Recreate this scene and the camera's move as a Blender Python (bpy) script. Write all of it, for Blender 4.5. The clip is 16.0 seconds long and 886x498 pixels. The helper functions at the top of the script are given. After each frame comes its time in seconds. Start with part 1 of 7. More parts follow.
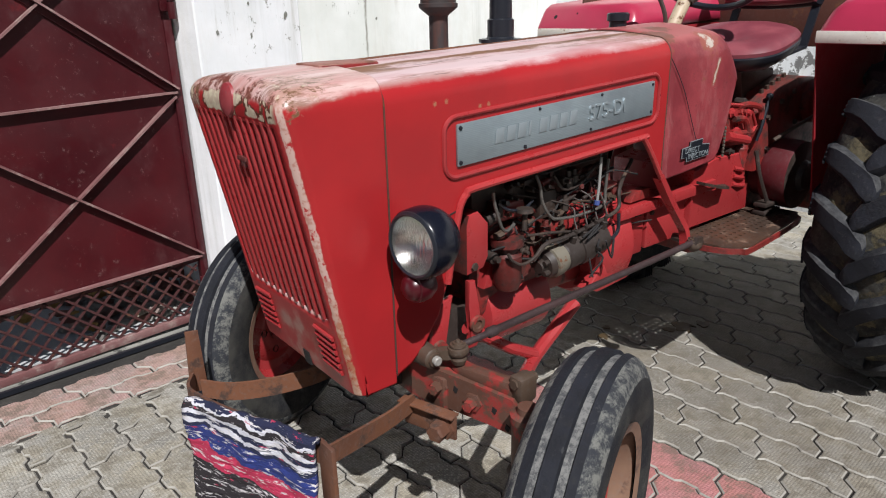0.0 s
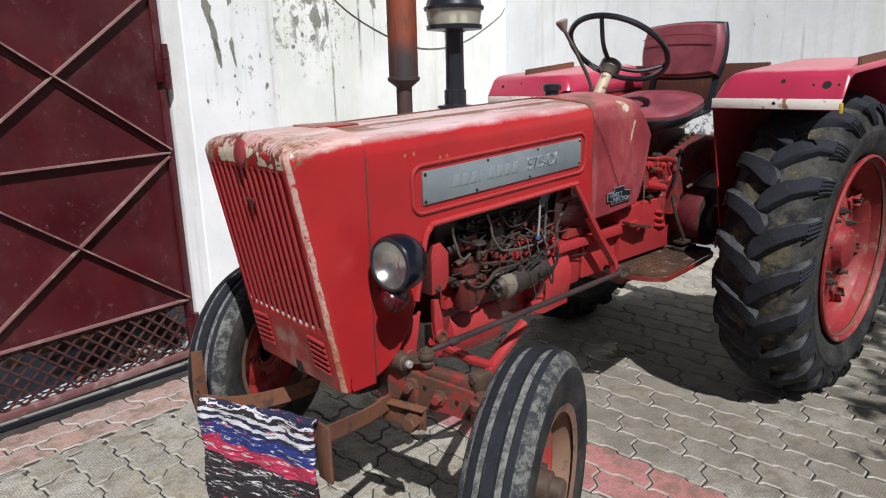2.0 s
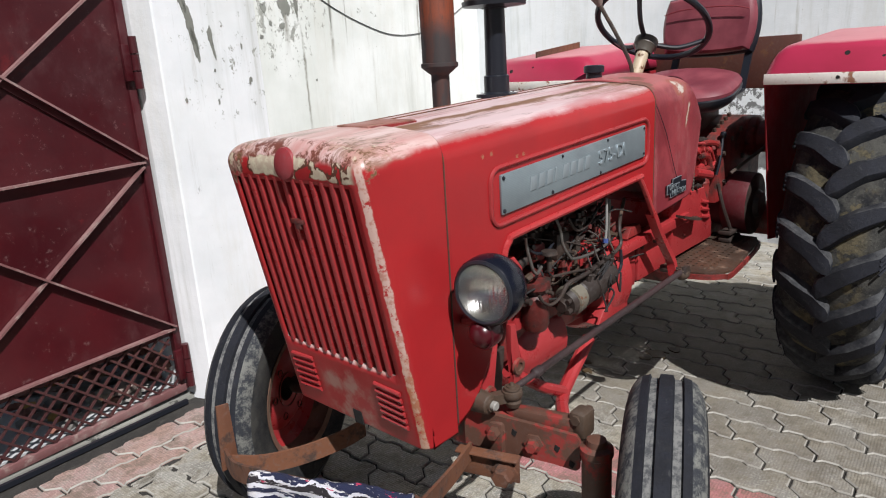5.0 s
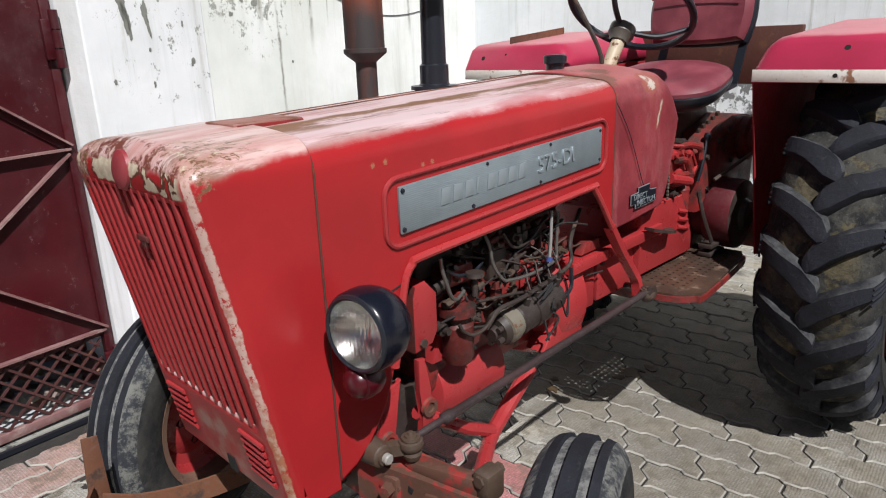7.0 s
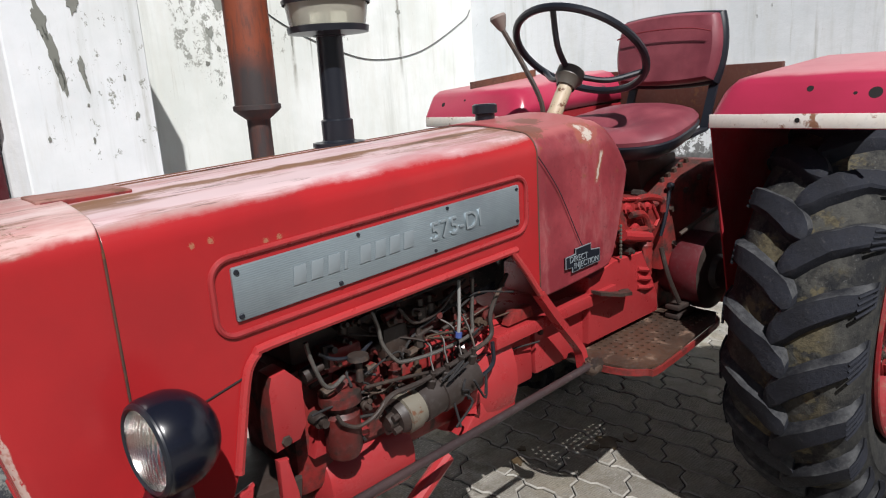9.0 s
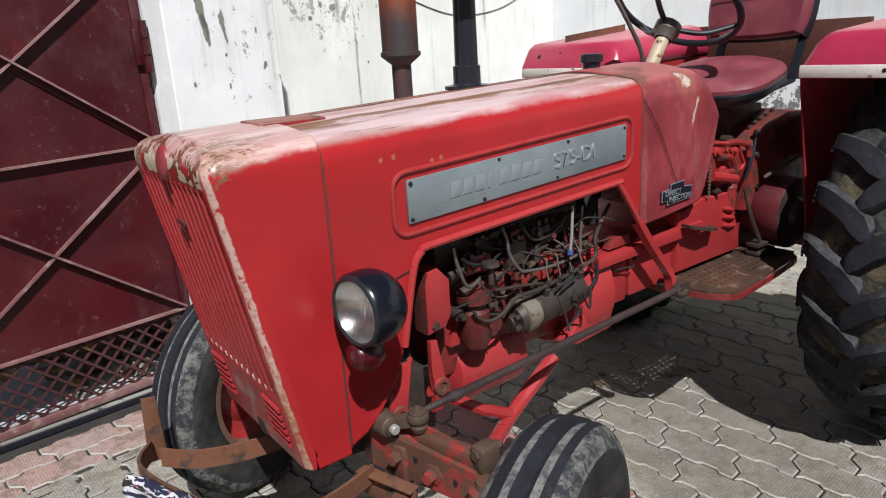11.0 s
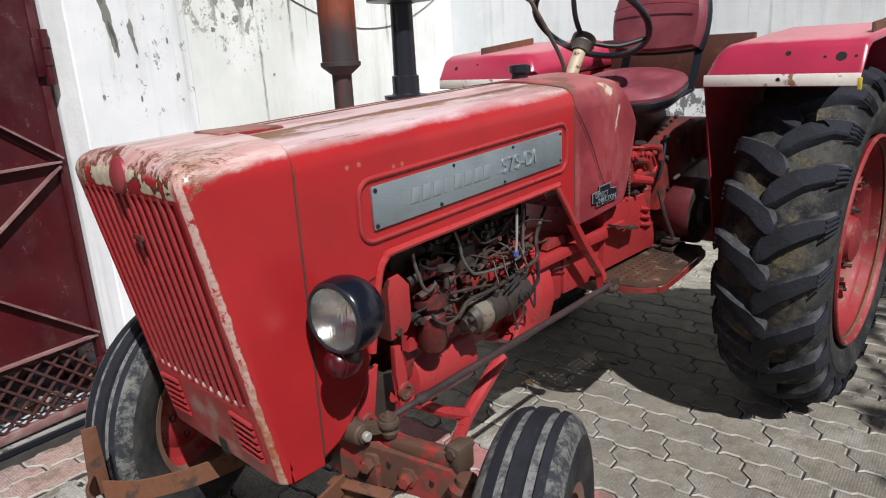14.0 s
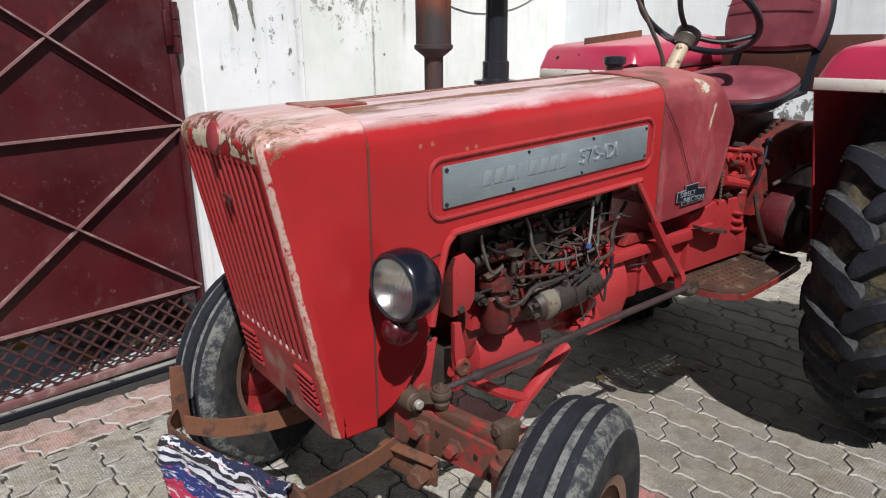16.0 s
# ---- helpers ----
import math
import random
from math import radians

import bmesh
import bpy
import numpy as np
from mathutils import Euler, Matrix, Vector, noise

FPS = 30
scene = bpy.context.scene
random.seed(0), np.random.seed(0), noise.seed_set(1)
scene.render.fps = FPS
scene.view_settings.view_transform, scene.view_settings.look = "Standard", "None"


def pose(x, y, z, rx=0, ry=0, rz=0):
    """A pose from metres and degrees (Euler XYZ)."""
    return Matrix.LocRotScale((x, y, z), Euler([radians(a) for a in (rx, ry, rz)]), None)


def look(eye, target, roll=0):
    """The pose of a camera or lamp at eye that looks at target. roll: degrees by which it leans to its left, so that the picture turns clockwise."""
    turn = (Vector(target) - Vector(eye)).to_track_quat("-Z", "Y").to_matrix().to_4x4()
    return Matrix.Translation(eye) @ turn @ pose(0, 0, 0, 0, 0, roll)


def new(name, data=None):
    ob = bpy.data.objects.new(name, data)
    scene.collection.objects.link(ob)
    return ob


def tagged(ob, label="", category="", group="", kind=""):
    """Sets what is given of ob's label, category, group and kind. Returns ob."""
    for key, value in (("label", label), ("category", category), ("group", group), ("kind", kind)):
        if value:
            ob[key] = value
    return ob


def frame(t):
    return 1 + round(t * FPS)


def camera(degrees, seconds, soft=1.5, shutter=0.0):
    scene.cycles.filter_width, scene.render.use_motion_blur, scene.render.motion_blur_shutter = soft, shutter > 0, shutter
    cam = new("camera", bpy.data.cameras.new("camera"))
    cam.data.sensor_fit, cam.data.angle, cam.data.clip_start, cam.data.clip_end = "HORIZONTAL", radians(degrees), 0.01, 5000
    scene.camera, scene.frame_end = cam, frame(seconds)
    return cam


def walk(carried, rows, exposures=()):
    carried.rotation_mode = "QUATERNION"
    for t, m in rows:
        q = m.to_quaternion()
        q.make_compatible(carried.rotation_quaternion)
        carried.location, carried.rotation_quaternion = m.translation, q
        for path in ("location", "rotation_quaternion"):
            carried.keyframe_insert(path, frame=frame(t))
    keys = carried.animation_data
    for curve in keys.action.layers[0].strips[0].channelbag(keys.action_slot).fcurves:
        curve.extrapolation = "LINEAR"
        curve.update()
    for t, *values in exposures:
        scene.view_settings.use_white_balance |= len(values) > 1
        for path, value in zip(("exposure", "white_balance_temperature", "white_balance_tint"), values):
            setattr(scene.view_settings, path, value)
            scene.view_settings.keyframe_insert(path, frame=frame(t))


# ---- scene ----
cam = camera(66.7, 16.0, soft=1.1)
PATH = [
    (0, (-0.67, -1.404, 1.383), (0.504, 0.07, 0.712), -1.3),
    (0.5, (-0.897, -1.449, 1.389), (0.395, -0.031, 0.824), -4.0),
    (1, (-1.005, -1.489, 1.407), (0.313, -0.095, 0.842), -3.2),
    (1.5, (-0.985, -1.578, 1.41), (0.322, -0.166, 0.864), -3.2),
    (2, (-0.933, -1.687, 1.401), (0.367, -0.252, 0.903), -1.3),
    (2.5, (-0.919, -1.719, 1.405), (0.322, -0.229, 0.917), -2.7),
    (3, (-0.926, -1.616, 1.414), (0.407, -0.192, 0.972), -2.9),
    (3.5, (-0.968, -1.486, 1.404), (0.448, -0.155, 0.932), -3.1),
    (3.7, (-0.972, -1.462, 1.409), (0.387, -0.099, 0.864), -3.2),
    (5.8, (-0.846, -1.113, 1.398), (0.591, 0.176, 0.871), -3.6),
    (6, (-0.786, -1.165, 1.404), (0.61, 0.18, 0.912), -2.9),
    (6.5, (-0.666, -1.245, 1.412), (0.675, 0.131, 0.856), -3.2),
    (7, (-0.562, -1.214, 1.402), (0.8, 0.131, 0.822), -2.1),
    (7.5, (-0.389, -1.134, 1.417), (1.135, 0.044, 0.879), -3.0),
    (8, (-0.228, -1.171, 1.42), (1.36, -0.045, 0.961), -3.9),
    (8.5, (-0.139, -1.282, 1.426), (1.345, -0.026, 0.955), -1.6),
    (9, (-0.17, -1.313, 1.421), (1.126, 0.134, 0.947), -3.5),
    (9.5, (-0.324, -1.313, 1.409), (0.943, 0.157, 0.923), -3.4),
    (10, (-0.491, -1.346, 1.399), (0.719, 0.138, 0.822), -4.4),
    (10.2, (-0.523, -1.355, 1.405), (0.676, 0.136, 0.821), -3.9),
    (12.5, (-0.424, -1.532, 1.413), (0.676, 0.04, 0.846), -4.2),
    (13, (-0.491, -1.485, 1.424), (0.759, -0.018, 0.891), -3.9),
    (13.5, (-0.598, -1.386, 1.411), (0.784, -0.038, 0.889), -5.1),
    (14, (-0.637, -1.335, 1.406), (0.759, -0.015, 0.851), -3.0),
    (14.5, (-0.628, -1.372, 1.415), (0.752, -0.033, 0.866), -3.3),
    (15, (-0.571, -1.451, 1.423), (0.724, -0.029, 0.874), -2.1),
    (15.5, (-0.547, -1.506, 1.408), (0.61, 0.013, 0.816), -0.5),
    (16, (-0.609, -1.426, 1.402), (0.557, 0.09, 0.819), -0.3),
]
walk(cam, [(t, look(eye, target, roll)) for t, eye, target, roll in PATH])
STEER, FRONT_TOE, PAVE_Y = 8.0, 23.0, 0.0

# ---- world and sun ----
SUN_TRAVEL = Vector((0.274, 0.562, -0.787)).normalized()
world = bpy.data.worlds.new("sky")
scene.world = world
world.use_nodes = True
wn = world.node_tree
sky = wn.nodes.new("ShaderNodeTexSky")
sky.sky_type = "NISHITA"
sky.sun_disc = False
sky.sun_elevation = math.asin(-SUN_TRAVEL.z)
sky.sun_rotation = math.atan2(-SUN_TRAVEL.x, -SUN_TRAVEL.y)
wn.links.new(sky.outputs[0], wn.nodes["Background"].inputs[0])
wn.nodes["Background"].inputs[1].default_value = 0.026
sun = new("sun", bpy.data.lights.new("sun", "SUN"))
sun.data.energy = 5.35
sun.data.angle = radians(0.6)
sun.data.color = (1.0, 0.982, 0.98)
sun.matrix_world = look((0, 0, 6), Vector((0, 0, 6)) + SUN_TRAVEL)
scene.view_settings.exposure = 0.07


# ---- materials ----
class Mat:
    """A small wrapper for building node materials."""

    def __init__(self, name, rough=0.6, metal=0.0):
        self.m = bpy.data.materials.new(name)
        self.m.use_nodes = True
        self.t = self.m.node_tree
        self.b = self.t.nodes["Principled BSDF"]
        self.b.inputs["Roughness"].default_value = rough
        self.b.inputs["Metallic"].default_value = metal
        self.co = self.t.nodes.new("ShaderNodeTexCoord").outputs["Object"]

    def link(self, a, b):
        self.t.links.new(a, b)

    def noise(self, scale, detail=4, rough=0.55, stretch=None):
        n = self.t.nodes.new("ShaderNodeTexNoise")
        n.inputs["Scale"].default_value = scale
        n.inputs["Detail"].default_value = detail
        n.inputs["Roughness"].default_value = rough
        src = self.co
        if stretch:
            mp = self.t.nodes.new("ShaderNodeMapping")
            mp.inputs["Scale"].default_value = stretch
            self.link(src, mp.inputs[0])
            src = mp.outputs[0]
        self.link(src, n.inputs["Vector"])
        return n.outputs[0]

    def ramp(self, fac, lo, hi, a=0.0, b=1.0):
        r = self.t.nodes.new("ShaderNodeMapRange")
        r.interpolation_type = "SMOOTHSTEP"
        r.inputs[1].default_value, r.inputs[2].default_value = lo, hi
        r.inputs[3].default_value, r.inputs[4].default_value = a, b
        self.link(fac, r.inputs[0])
        return r.outputs[0]

    def math(self, op, a, b):
        n = self.t.nodes.new("ShaderNodeMath")
        n.operation = op
        for i, v in enumerate((a, b)):
            if isinstance(v, (int, float)):
                n.inputs[i].default_value = v
            else:
                self.link(v, n.inputs[i])
        return n.outputs[0]

    def mix(self, fac, a, b):
        n = self.t.nodes.new("ShaderNodeMix")
        n.data_type = "RGBA"
        for i, v in ((0, fac), (6, a), (7, b)):
            if isinstance(v, (int, float)):
                n.inputs[i].default_value = v
            elif isinstance(v, tuple):
                n.inputs[i].default_value = (*v, 1)
            else:
                self.link(v, n.inputs[i])
        return n.outputs[2]

    def axis(self, k):
        n = self.t.nodes.new("ShaderNodeSeparateXYZ")
        self.link(self.co, n.inputs[0])
        return n.outputs[k]

    def random(self):
        return self.t.nodes.new("ShaderNodeObjectInfo").outputs["Random"]

    def island(self):
        return self.t.nodes.new("ShaderNodeNewGeometry").outputs["Random Per Island"]

    def normal_z(self):
        g = self.t.nodes.new("ShaderNodeNewGeometry")
        n = self.t.nodes.new("ShaderNodeSeparateXYZ")
        self.link(g.outputs["Normal"], n.inputs[0])
        return n.outputs[2]

    def blob(self, at, r, rough=0.6):
        """1 inside an uneven spot round a point, 0 outside."""
        n = self.t.nodes.new("ShaderNodeVectorMath")
        n.operation = "DISTANCE"
        self.link(self.co, n.inputs[0])
        n.inputs[1].default_value = at
        d = self.math("ADD", n.outputs["Value"], self.math("MULTIPLY", self.math("SUBTRACT", self.noise(1.6 / r, 6, 0.75), 0.5), 4.5 * r * rough))
        return self.ramp(d, r * 1.08, r * 0.92)

    def done(self, colour, bump=None, depth=0.002, rough=None):
        if isinstance(colour, tuple):
            self.b.inputs["Base Color"].default_value = (*colour, 1)
        else:
            self.link(colour, self.b.inputs["Base Color"])
        if bump is not None:
            n = self.t.nodes.new("ShaderNodeBump")
            n.inputs["Distance"].default_value = depth
            n.inputs["Strength"].default_value = 0.7
            self.link(bump, n.inputs["Height"])
            self.link(n.outputs[0], self.b.inputs["Normal"])
        if rough is not None:
            self.link(rough, self.b.inputs["Roughness"])
        return self.m


def paint(name, base, worn, rust=(0.12, 0.045, 0.02), amount=0.62, rough=0.32, dirt=0.35, edge=0.06):
    """Old enamel: faded in patches, chipped to rust in small spots, dusty."""
    m = Mat(name, rough)
    big, mid, fine = m.noise(3.0, 5), m.noise(16, 6, 0.65), m.noise(90, 3)
    c = m.mix(m.ramp(big, 0.4, 0.7), base, worn)
    c = m.mix(m.ramp(mid, amount, amount + edge), c, rust)
    c = m.mix(m.math("MULTIPLY", m.ramp(fine, 0.5, 0.75), dirt), c, tuple(0.6 * v + 0.05 for v in base))
    return m.done(c, m.noise(40, 3), 0.0006, m.ramp(mid, 0.3, 0.7, rough - 0.08, rough + 0.2))


M_RED = paint("red_enamel", (0.335, 0.028, 0.031), (0.285, 0.026, 0.029), amount=0.74, rough=0.3, dirt=0.15)
M_RED_OLD = paint("oily_red_enamel", (0.24, 0.021, 0.02), (0.1, 0.022, 0.018), rust=(0.03, 0.02, 0.016), amount=0.44, rough=0.4, edge=0.25)
M_LIP = paint("rubbed_red_edge", (0.38, 0.034, 0.036), (0.34, 0.028, 0.03), rust=(0.45, 0.2, 0.16), amount=0.66, rough=0.3, dirt=0.15)
M_COWL = paint("dull_maroon_enamel", (0.2, 0.022, 0.03), (0.27, 0.03, 0.035), amount=0.7, rough=0.42)
def fender_material():
    m = Mat("bleached_pink_enamel", 0.32)
    c = m.mix(m.ramp(m.noise(5, 5), 0.35, 0.7), (0.41, 0.03, 0.075), (0.35, 0.027, 0.062))
    up = m.ramp(m.math("ADD", m.normal_z(), m.math("MULTIPLY", m.math("SUBTRACT", m.noise(14, 5), 0.5), 0.2)), 0.86, 1.0)
    c = m.mix(up, c, (0.52, 0.2, 0.22))
    c = m.mix(m.ramp(m.noise(38, 5, 0.7), 0.71, 0.74), c, (0.3, 0.12, 0.1))
    return m.done(c, m.noise(50, 3), 0.0004, m.ramp(up, 0, 1, 0.3, 0.5))


M_FENDER = fender_material()
M_GATE = paint("maroon_gate_paint", (0.05, 0.005, 0.0085), (0.066, 0.0075, 0.011), rust=(0.15, 0.08, 0.07), amount=0.72, rough=0.36, dirt=0.12)


def gate_sheet():
    m = Mat("smudged_gate_paint", 0.36)
    c = m.mix(m.ramp(m.noise(2.4, 6, 0.6), 0.35, 0.68), (0.045, 0.0045, 0.0075), (0.07, 0.007, 0.0105))
    c = m.mix(m.math("MULTIPLY", m.ramp(m.noise(3.2, 7, 0.72, (1, 1, 0.7)), 0.52, 0.68), 0.45), c, (0.1, 0.045, 0.048))
    c = m.mix(m.math("MULTIPLY", m.ramp(m.noise(26, 7, 0.8), 0.6, 0.64), 0.5), c, (0.17, 0.1, 0.1))
    c = m.mix(m.math("MULTIPLY", m.ramp(m.noise(5, 6, 0.7), 0.62, 0.68), 0.7), c, (0.11, 0.008, 0.011))
    return m.done(c, m.noise(3.5, 4), 0.006, m.ramp(m.noise(4, 5), 0.3, 0.7, 0.3, 0.52))


M_SHEET = gate_sheet()
# worn paint, paler still for the light that the flange edges catch
M_GATE_BAR = paint("worn_lit_maroon_bar", (0.17, 0.075, 0.075), (0.26, 0.15, 0.145), rust=(0.3, 0.22, 0.2), amount=0.5, rough=0.5, edge=0.2)
M_RUST = paint("rusty_steel", (0.15, 0.058, 0.028), (0.075, 0.033, 0.022), rust=(0.055, 0.032, 0.024), amount=0.52, rough=0.75, edge=0.14, dirt=0.6)
M_GREASE = paint("greasy_iron", (0.03, 0.022, 0.019), (0.06, 0.038, 0.028), rust=(0.1, 0.06, 0.04), amount=0.55, rough=0.45, edge=0.25)
M_OLDIRON = paint("oily_forging", (0.07, 0.046, 0.032), (0.045, 0.031, 0.024), rust=(0.2, 0.04, 0.03), amount=0.6, rough=0.5, edge=0.2)
M_ROD = paint("oily_rod", (0.038, 0.025, 0.026), (0.058, 0.034, 0.034), rust=(0.1, 0.06, 0.05), amount=0.6, rough=0.42, edge=0.2)
M_PIPE = paint("fuel_pipe_steel", (0.2, 0.19, 0.175), (0.1, 0.08, 0.07), rust=(0.06, 0.04, 0.034), amount=0.52, rough=0.36, edge=0.2)
M_PIPE.node_tree.nodes["Principled BSDF"].inputs["Metallic"].default_value = 0.7
M_RED_DIRTY = paint("dirty_red_plate", (0.3, 0.016, 0.024), (0.2, 0.016, 0.02), rust=(0.1, 0.03, 0.025), amount=0.62, rough=0.75, edge=0.25)
M_RED_DIRTY.node_tree.nodes["Principled BSDF"].inputs["Specular IOR Level"].default_value = 0.15
M_WIRE = paint("dusty_black_wire", (0.014, 0.013, 0.014), (0.03, 0.026, 0.022), amount=0.6, rough=0.85)
M_RUSTRED = paint("oil_caked_red", (0.13, 0.018, 0.016), (0.05, 0.02, 0.016), rust=(0.025, 0.018, 0.015), amount=0.44, rough=0.4, edge=0.2)
M_BLACK = Mat("black_plastic", 0.35).done((0.012, 0.014, 0.02))
M_DARK = Mat("dark_core", 0.9).done((0.01, 0.009, 0.009))
M_STEEL = paint("dull_steel", (0.09, 0.08, 0.066), (0.05, 0.04, 0.033), amount=0.66, rough=0.4)


HW0 = 0.245


def hood_material():
    """Bright red sides; the sun-bleached top is pale pink with brown streaks along it."""
    m = Mat("bleached_red_enamel", 0.3)
    m.b.inputs["Specular IOR Level"].default_value = 0.35
    n, f = m.noise(5, 5), m.noise(60, 4)
    side = m.mix(m.ramp(n, 0.35, 0.7), (0.365, 0.019, 0.022), (0.31, 0.018, 0.021))
    top = m.mix(m.ramp(m.noise(9, 6, 0.65, (0.35, 1.6, 1)), 0.34, 0.56), (0.46, 0.25, 0.255), (0.56, 0.425, 0.435))
    streak = m.ramp(m.noise(7, 6, 0.7, (0.22, 3.2, 1)), 0.53, 0.62)
    top = m.mix(m.math("MULTIPLY", streak, 0.45), top, (0.24, 0.12, 0.08))
    y = m.math("ADD", m.axis(1), m.math("MULTIPLY", m.math("SUBTRACT", m.noise(3, 5, 0.6), 0.5), 0.12))
    for c0, w0, lo in ((-0.115, 0.05, 0.4), (-0.09, 0.02, 0.36), (0.05, 0.02, 0.46), (0.15, 0.03, 0.46)):
        d = m.math("ABSOLUTE", m.math("SUBTRACT", y, c0), 0.0)
        band = m.math("MULTIPLY", m.ramp(d, w0, w0 * 0.3), m.ramp(m.noise(8, 6, 0.7, (0.5, 2.5, 1)), lo, lo + 0.14))
        top = m.mix(m.math("MULTIPLY", band, 0.95), top, (0.19, 0.095, 0.05))
    dark = m.ramp(m.noise(11, 5, 0.7, (0.2, 2.4, 1)), 0.6, 0.66)
    top = m.mix(m.math("MULTIPLY", dark, 0.7), top, (0.09, 0.06, 0.045))
    rear = m.math("MULTIPLY", m.ramp(m.axis(0), 0.8, 1.12), m.ramp(m.noise(14, 7, 0.75, (0.6, 1.2, 1)), 0.42, 0.6))
    top = m.mix(m.math("MULTIPLY", rear, 0.7), top, (0.27, 0.13, 0.085))
    edge = m.math("ADD", m.normal_z(), m.math("MULTIPLY", m.math("SUBTRACT", m.noise(9, 7, 0.6, (0.6, 1, 1)), 0.5), 0.5))
    edge = m.math("ADD", edge, m.math("MULTIPLY", m.math("SUBTRACT", m.noise(60, 5, 0.7), 0.5), 0.12))
    up = m.ramp(edge, 0.57, 0.92)
    c = m.mix(up, side, top)
    for at in ((0.24, -HW0, 1.19), (0.272, -HW0, 1.193), (0.371, -HW0, 1.173), (0.398, -HW0, 1.175)):
        c = m.mix(m.blob(at, 0.0045, 1.3), c, (0.34, 0.14, 0.08))
    chip = m.ramp(m.noise(34, 5, 0.7), 0.72, 0.74)
    c = m.mix(chip, c, (0.35, 0.14, 0.09))
    return m.done(c, f, 0.0004, m.ramp(up, 0, 1, 0.26, 0.6))


M_HOOD = hood_material()


def nose_material():
    """The red nose, chipped to pale primer and rust at its top rim and along its front edge."""
    m = Mat("chipped_red_enamel", 0.3)
    m.b.inputs["Specular IOR Level"].default_value = 0.35
    n = m.noise(5, 5)
    side = m.mix(m.ramp(n, 0.35, 0.7), (0.365, 0.019, 0.022), (0.31, 0.018, 0.021))
    nz = m.normal_z()
    top = m.mix(m.ramp(m.noise(9, 5, 0.6, (0.5, 2, 1)), 0.35, 0.65), (0.48, 0.24, 0.22), (0.6, 0.45, 0.43))
    top = m.mix(m.math("MULTIPLY", m.ramp(m.noise(9, 7, 0.75, (0.4, 3, 1)), 0.5, 0.62), 0.8), top, (0.22, 0.11, 0.07))
    lower = m.math("MULTIPLY", m.ramp(m.axis(0), 0.1, -0.1), 0.3)
    up = m.ramp(m.math("ADD", m.math("ADD", nz, lower), m.math("MULTIPLY", m.math("SUBTRACT", m.noise(24, 5), 0.5), 0.5)), 0.42, 0.74)
    c = m.mix(up, side, top)
    # primer bared in pieces with rusty outlines along the front of the upper rim
    z, x, far = m.axis(2), m.axis(0), m.math("ABSOLUTE", m.axis(1), 0.0)
    zn = m.math("ADD", z, m.math("MULTIPLY", m.math("SUBTRACT", m.noise(13, 5, 0.6), 0.5), 0.045))
    front = m.math("MULTIPLY", m.ramp(x, -0.075, -0.09), m.ramp(far, 0.225, 0.205))
    strip = m.math("MULTIPLY", front, m.math("MULTIPLY", m.ramp(zn, 1.184, 1.188), m.ramp(zn, 1.23, 1.226)))
    bare = m.noise(12, 4, 0.6)
    rim = m.math("MULTIPLY", front, m.ramp(zn, 1.222, 1.23))
    c = m.mix(m.math("MULTIPLY", rim, m.ramp(m.noise(26, 6, 0.75), 0.48, 0.54)), c, (0.16, 0.05, 0.035))
    c = m.mix(m.math("MULTIPLY", strip, m.ramp(bare, 0.41, 0.42)), c, (0.1, 0.04, 0.025))
    c = m.mix(m.math("MULTIPLY", strip, m.ramp(bare, 0.45, 0.46)), c, m.mix(m.ramp(m.noise(50, 5, 0.7), 0.4, 0.56), (0.56, 0.51, 0.38), (0.47, 0.38, 0.29)))
    # brown speckled wear round the upper corners
    for at, r in (((-0.085, -0.2, 1.245), 0.035), ((-0.03, -0.185, 1.255), 0.045), ((-0.06, -0.13, 1.255), 0.04), ((-0.1, -0.235, 1.215), 0.022), ((-0.09, 0.2, 1.23), 0.06)):
        spot = m.blob(at, r, 0.7)
        c = m.mix(m.math("MULTIPLY", spot, m.ramp(m.noise(30, 6, 0.7), 0.4, 0.6)), c, (0.42, 0.25, 0.21))
        c = m.mix(m.math("MULTIPLY", spot, m.ramp(m.noise(65, 6, 0.75, (0.6, 1, 1)), 0.52, 0.57)), c, (0.16, 0.085, 0.045))
        c = m.mix(m.math("MULTIPLY", spot, m.ramp(m.noise(62, 5, 0.7), 0.6, 0.63)), c, (0.5, 0.42, 0.32))
    # worn line along the two upright corners
    y = m.math("ABSOLUTE", m.axis(1), 0.0)
    across = m.math("ADD", m.math("ADD", x, y), m.math("MULTIPLY", z, 0.189))
    across = m.math("ADD", across, -0.122 - 0.189 * 1.2 + 0.244 - 0.245)
    across = m.math("ADD", across, m.math("MULTIPLY", m.math("SUBTRACT", m.noise(16, 7, 0.8), 0.5), 0.03))
    worn = m.math("MULTIPLY", m.ramp(across, -0.02, -0.0175), m.ramp(across, 0.008, 0.004))
    worn = m.math("MULTIPLY", m.math("MULTIPLY", worn, m.ramp(z, 1.235, 1.215)), m.ramp(m.noise(42, 6, 0.8), 0.4, 0.46))
    zz = m.math("ADD", z, m.math("MULTIPLY", m.math("SUBTRACT", m.noise(16, 5), 0.5), 0.25))
    pale = m.mix(m.ramp(m.noise(70, 3), 0.5, 0.66), (0.5, 0.34, 0.3), (0.4, 0.2, 0.16))
    c = m.mix(worn, c, m.mix(m.ramp(zz, 0.84, 0.72), pale, m.mix(m.ramp(m.noise(60, 4), 0.42, 0.6), (0.34, 0.14, 0.08), (0.42, 0.27, 0.2))))
    # dust on the plain panel between the louvres
    low = m.math("MULTIPLY", m.ramp(zz, 0.72, 0.66), m.ramp(m.noise(12, 5, 0.6), 0.42, 0.6))
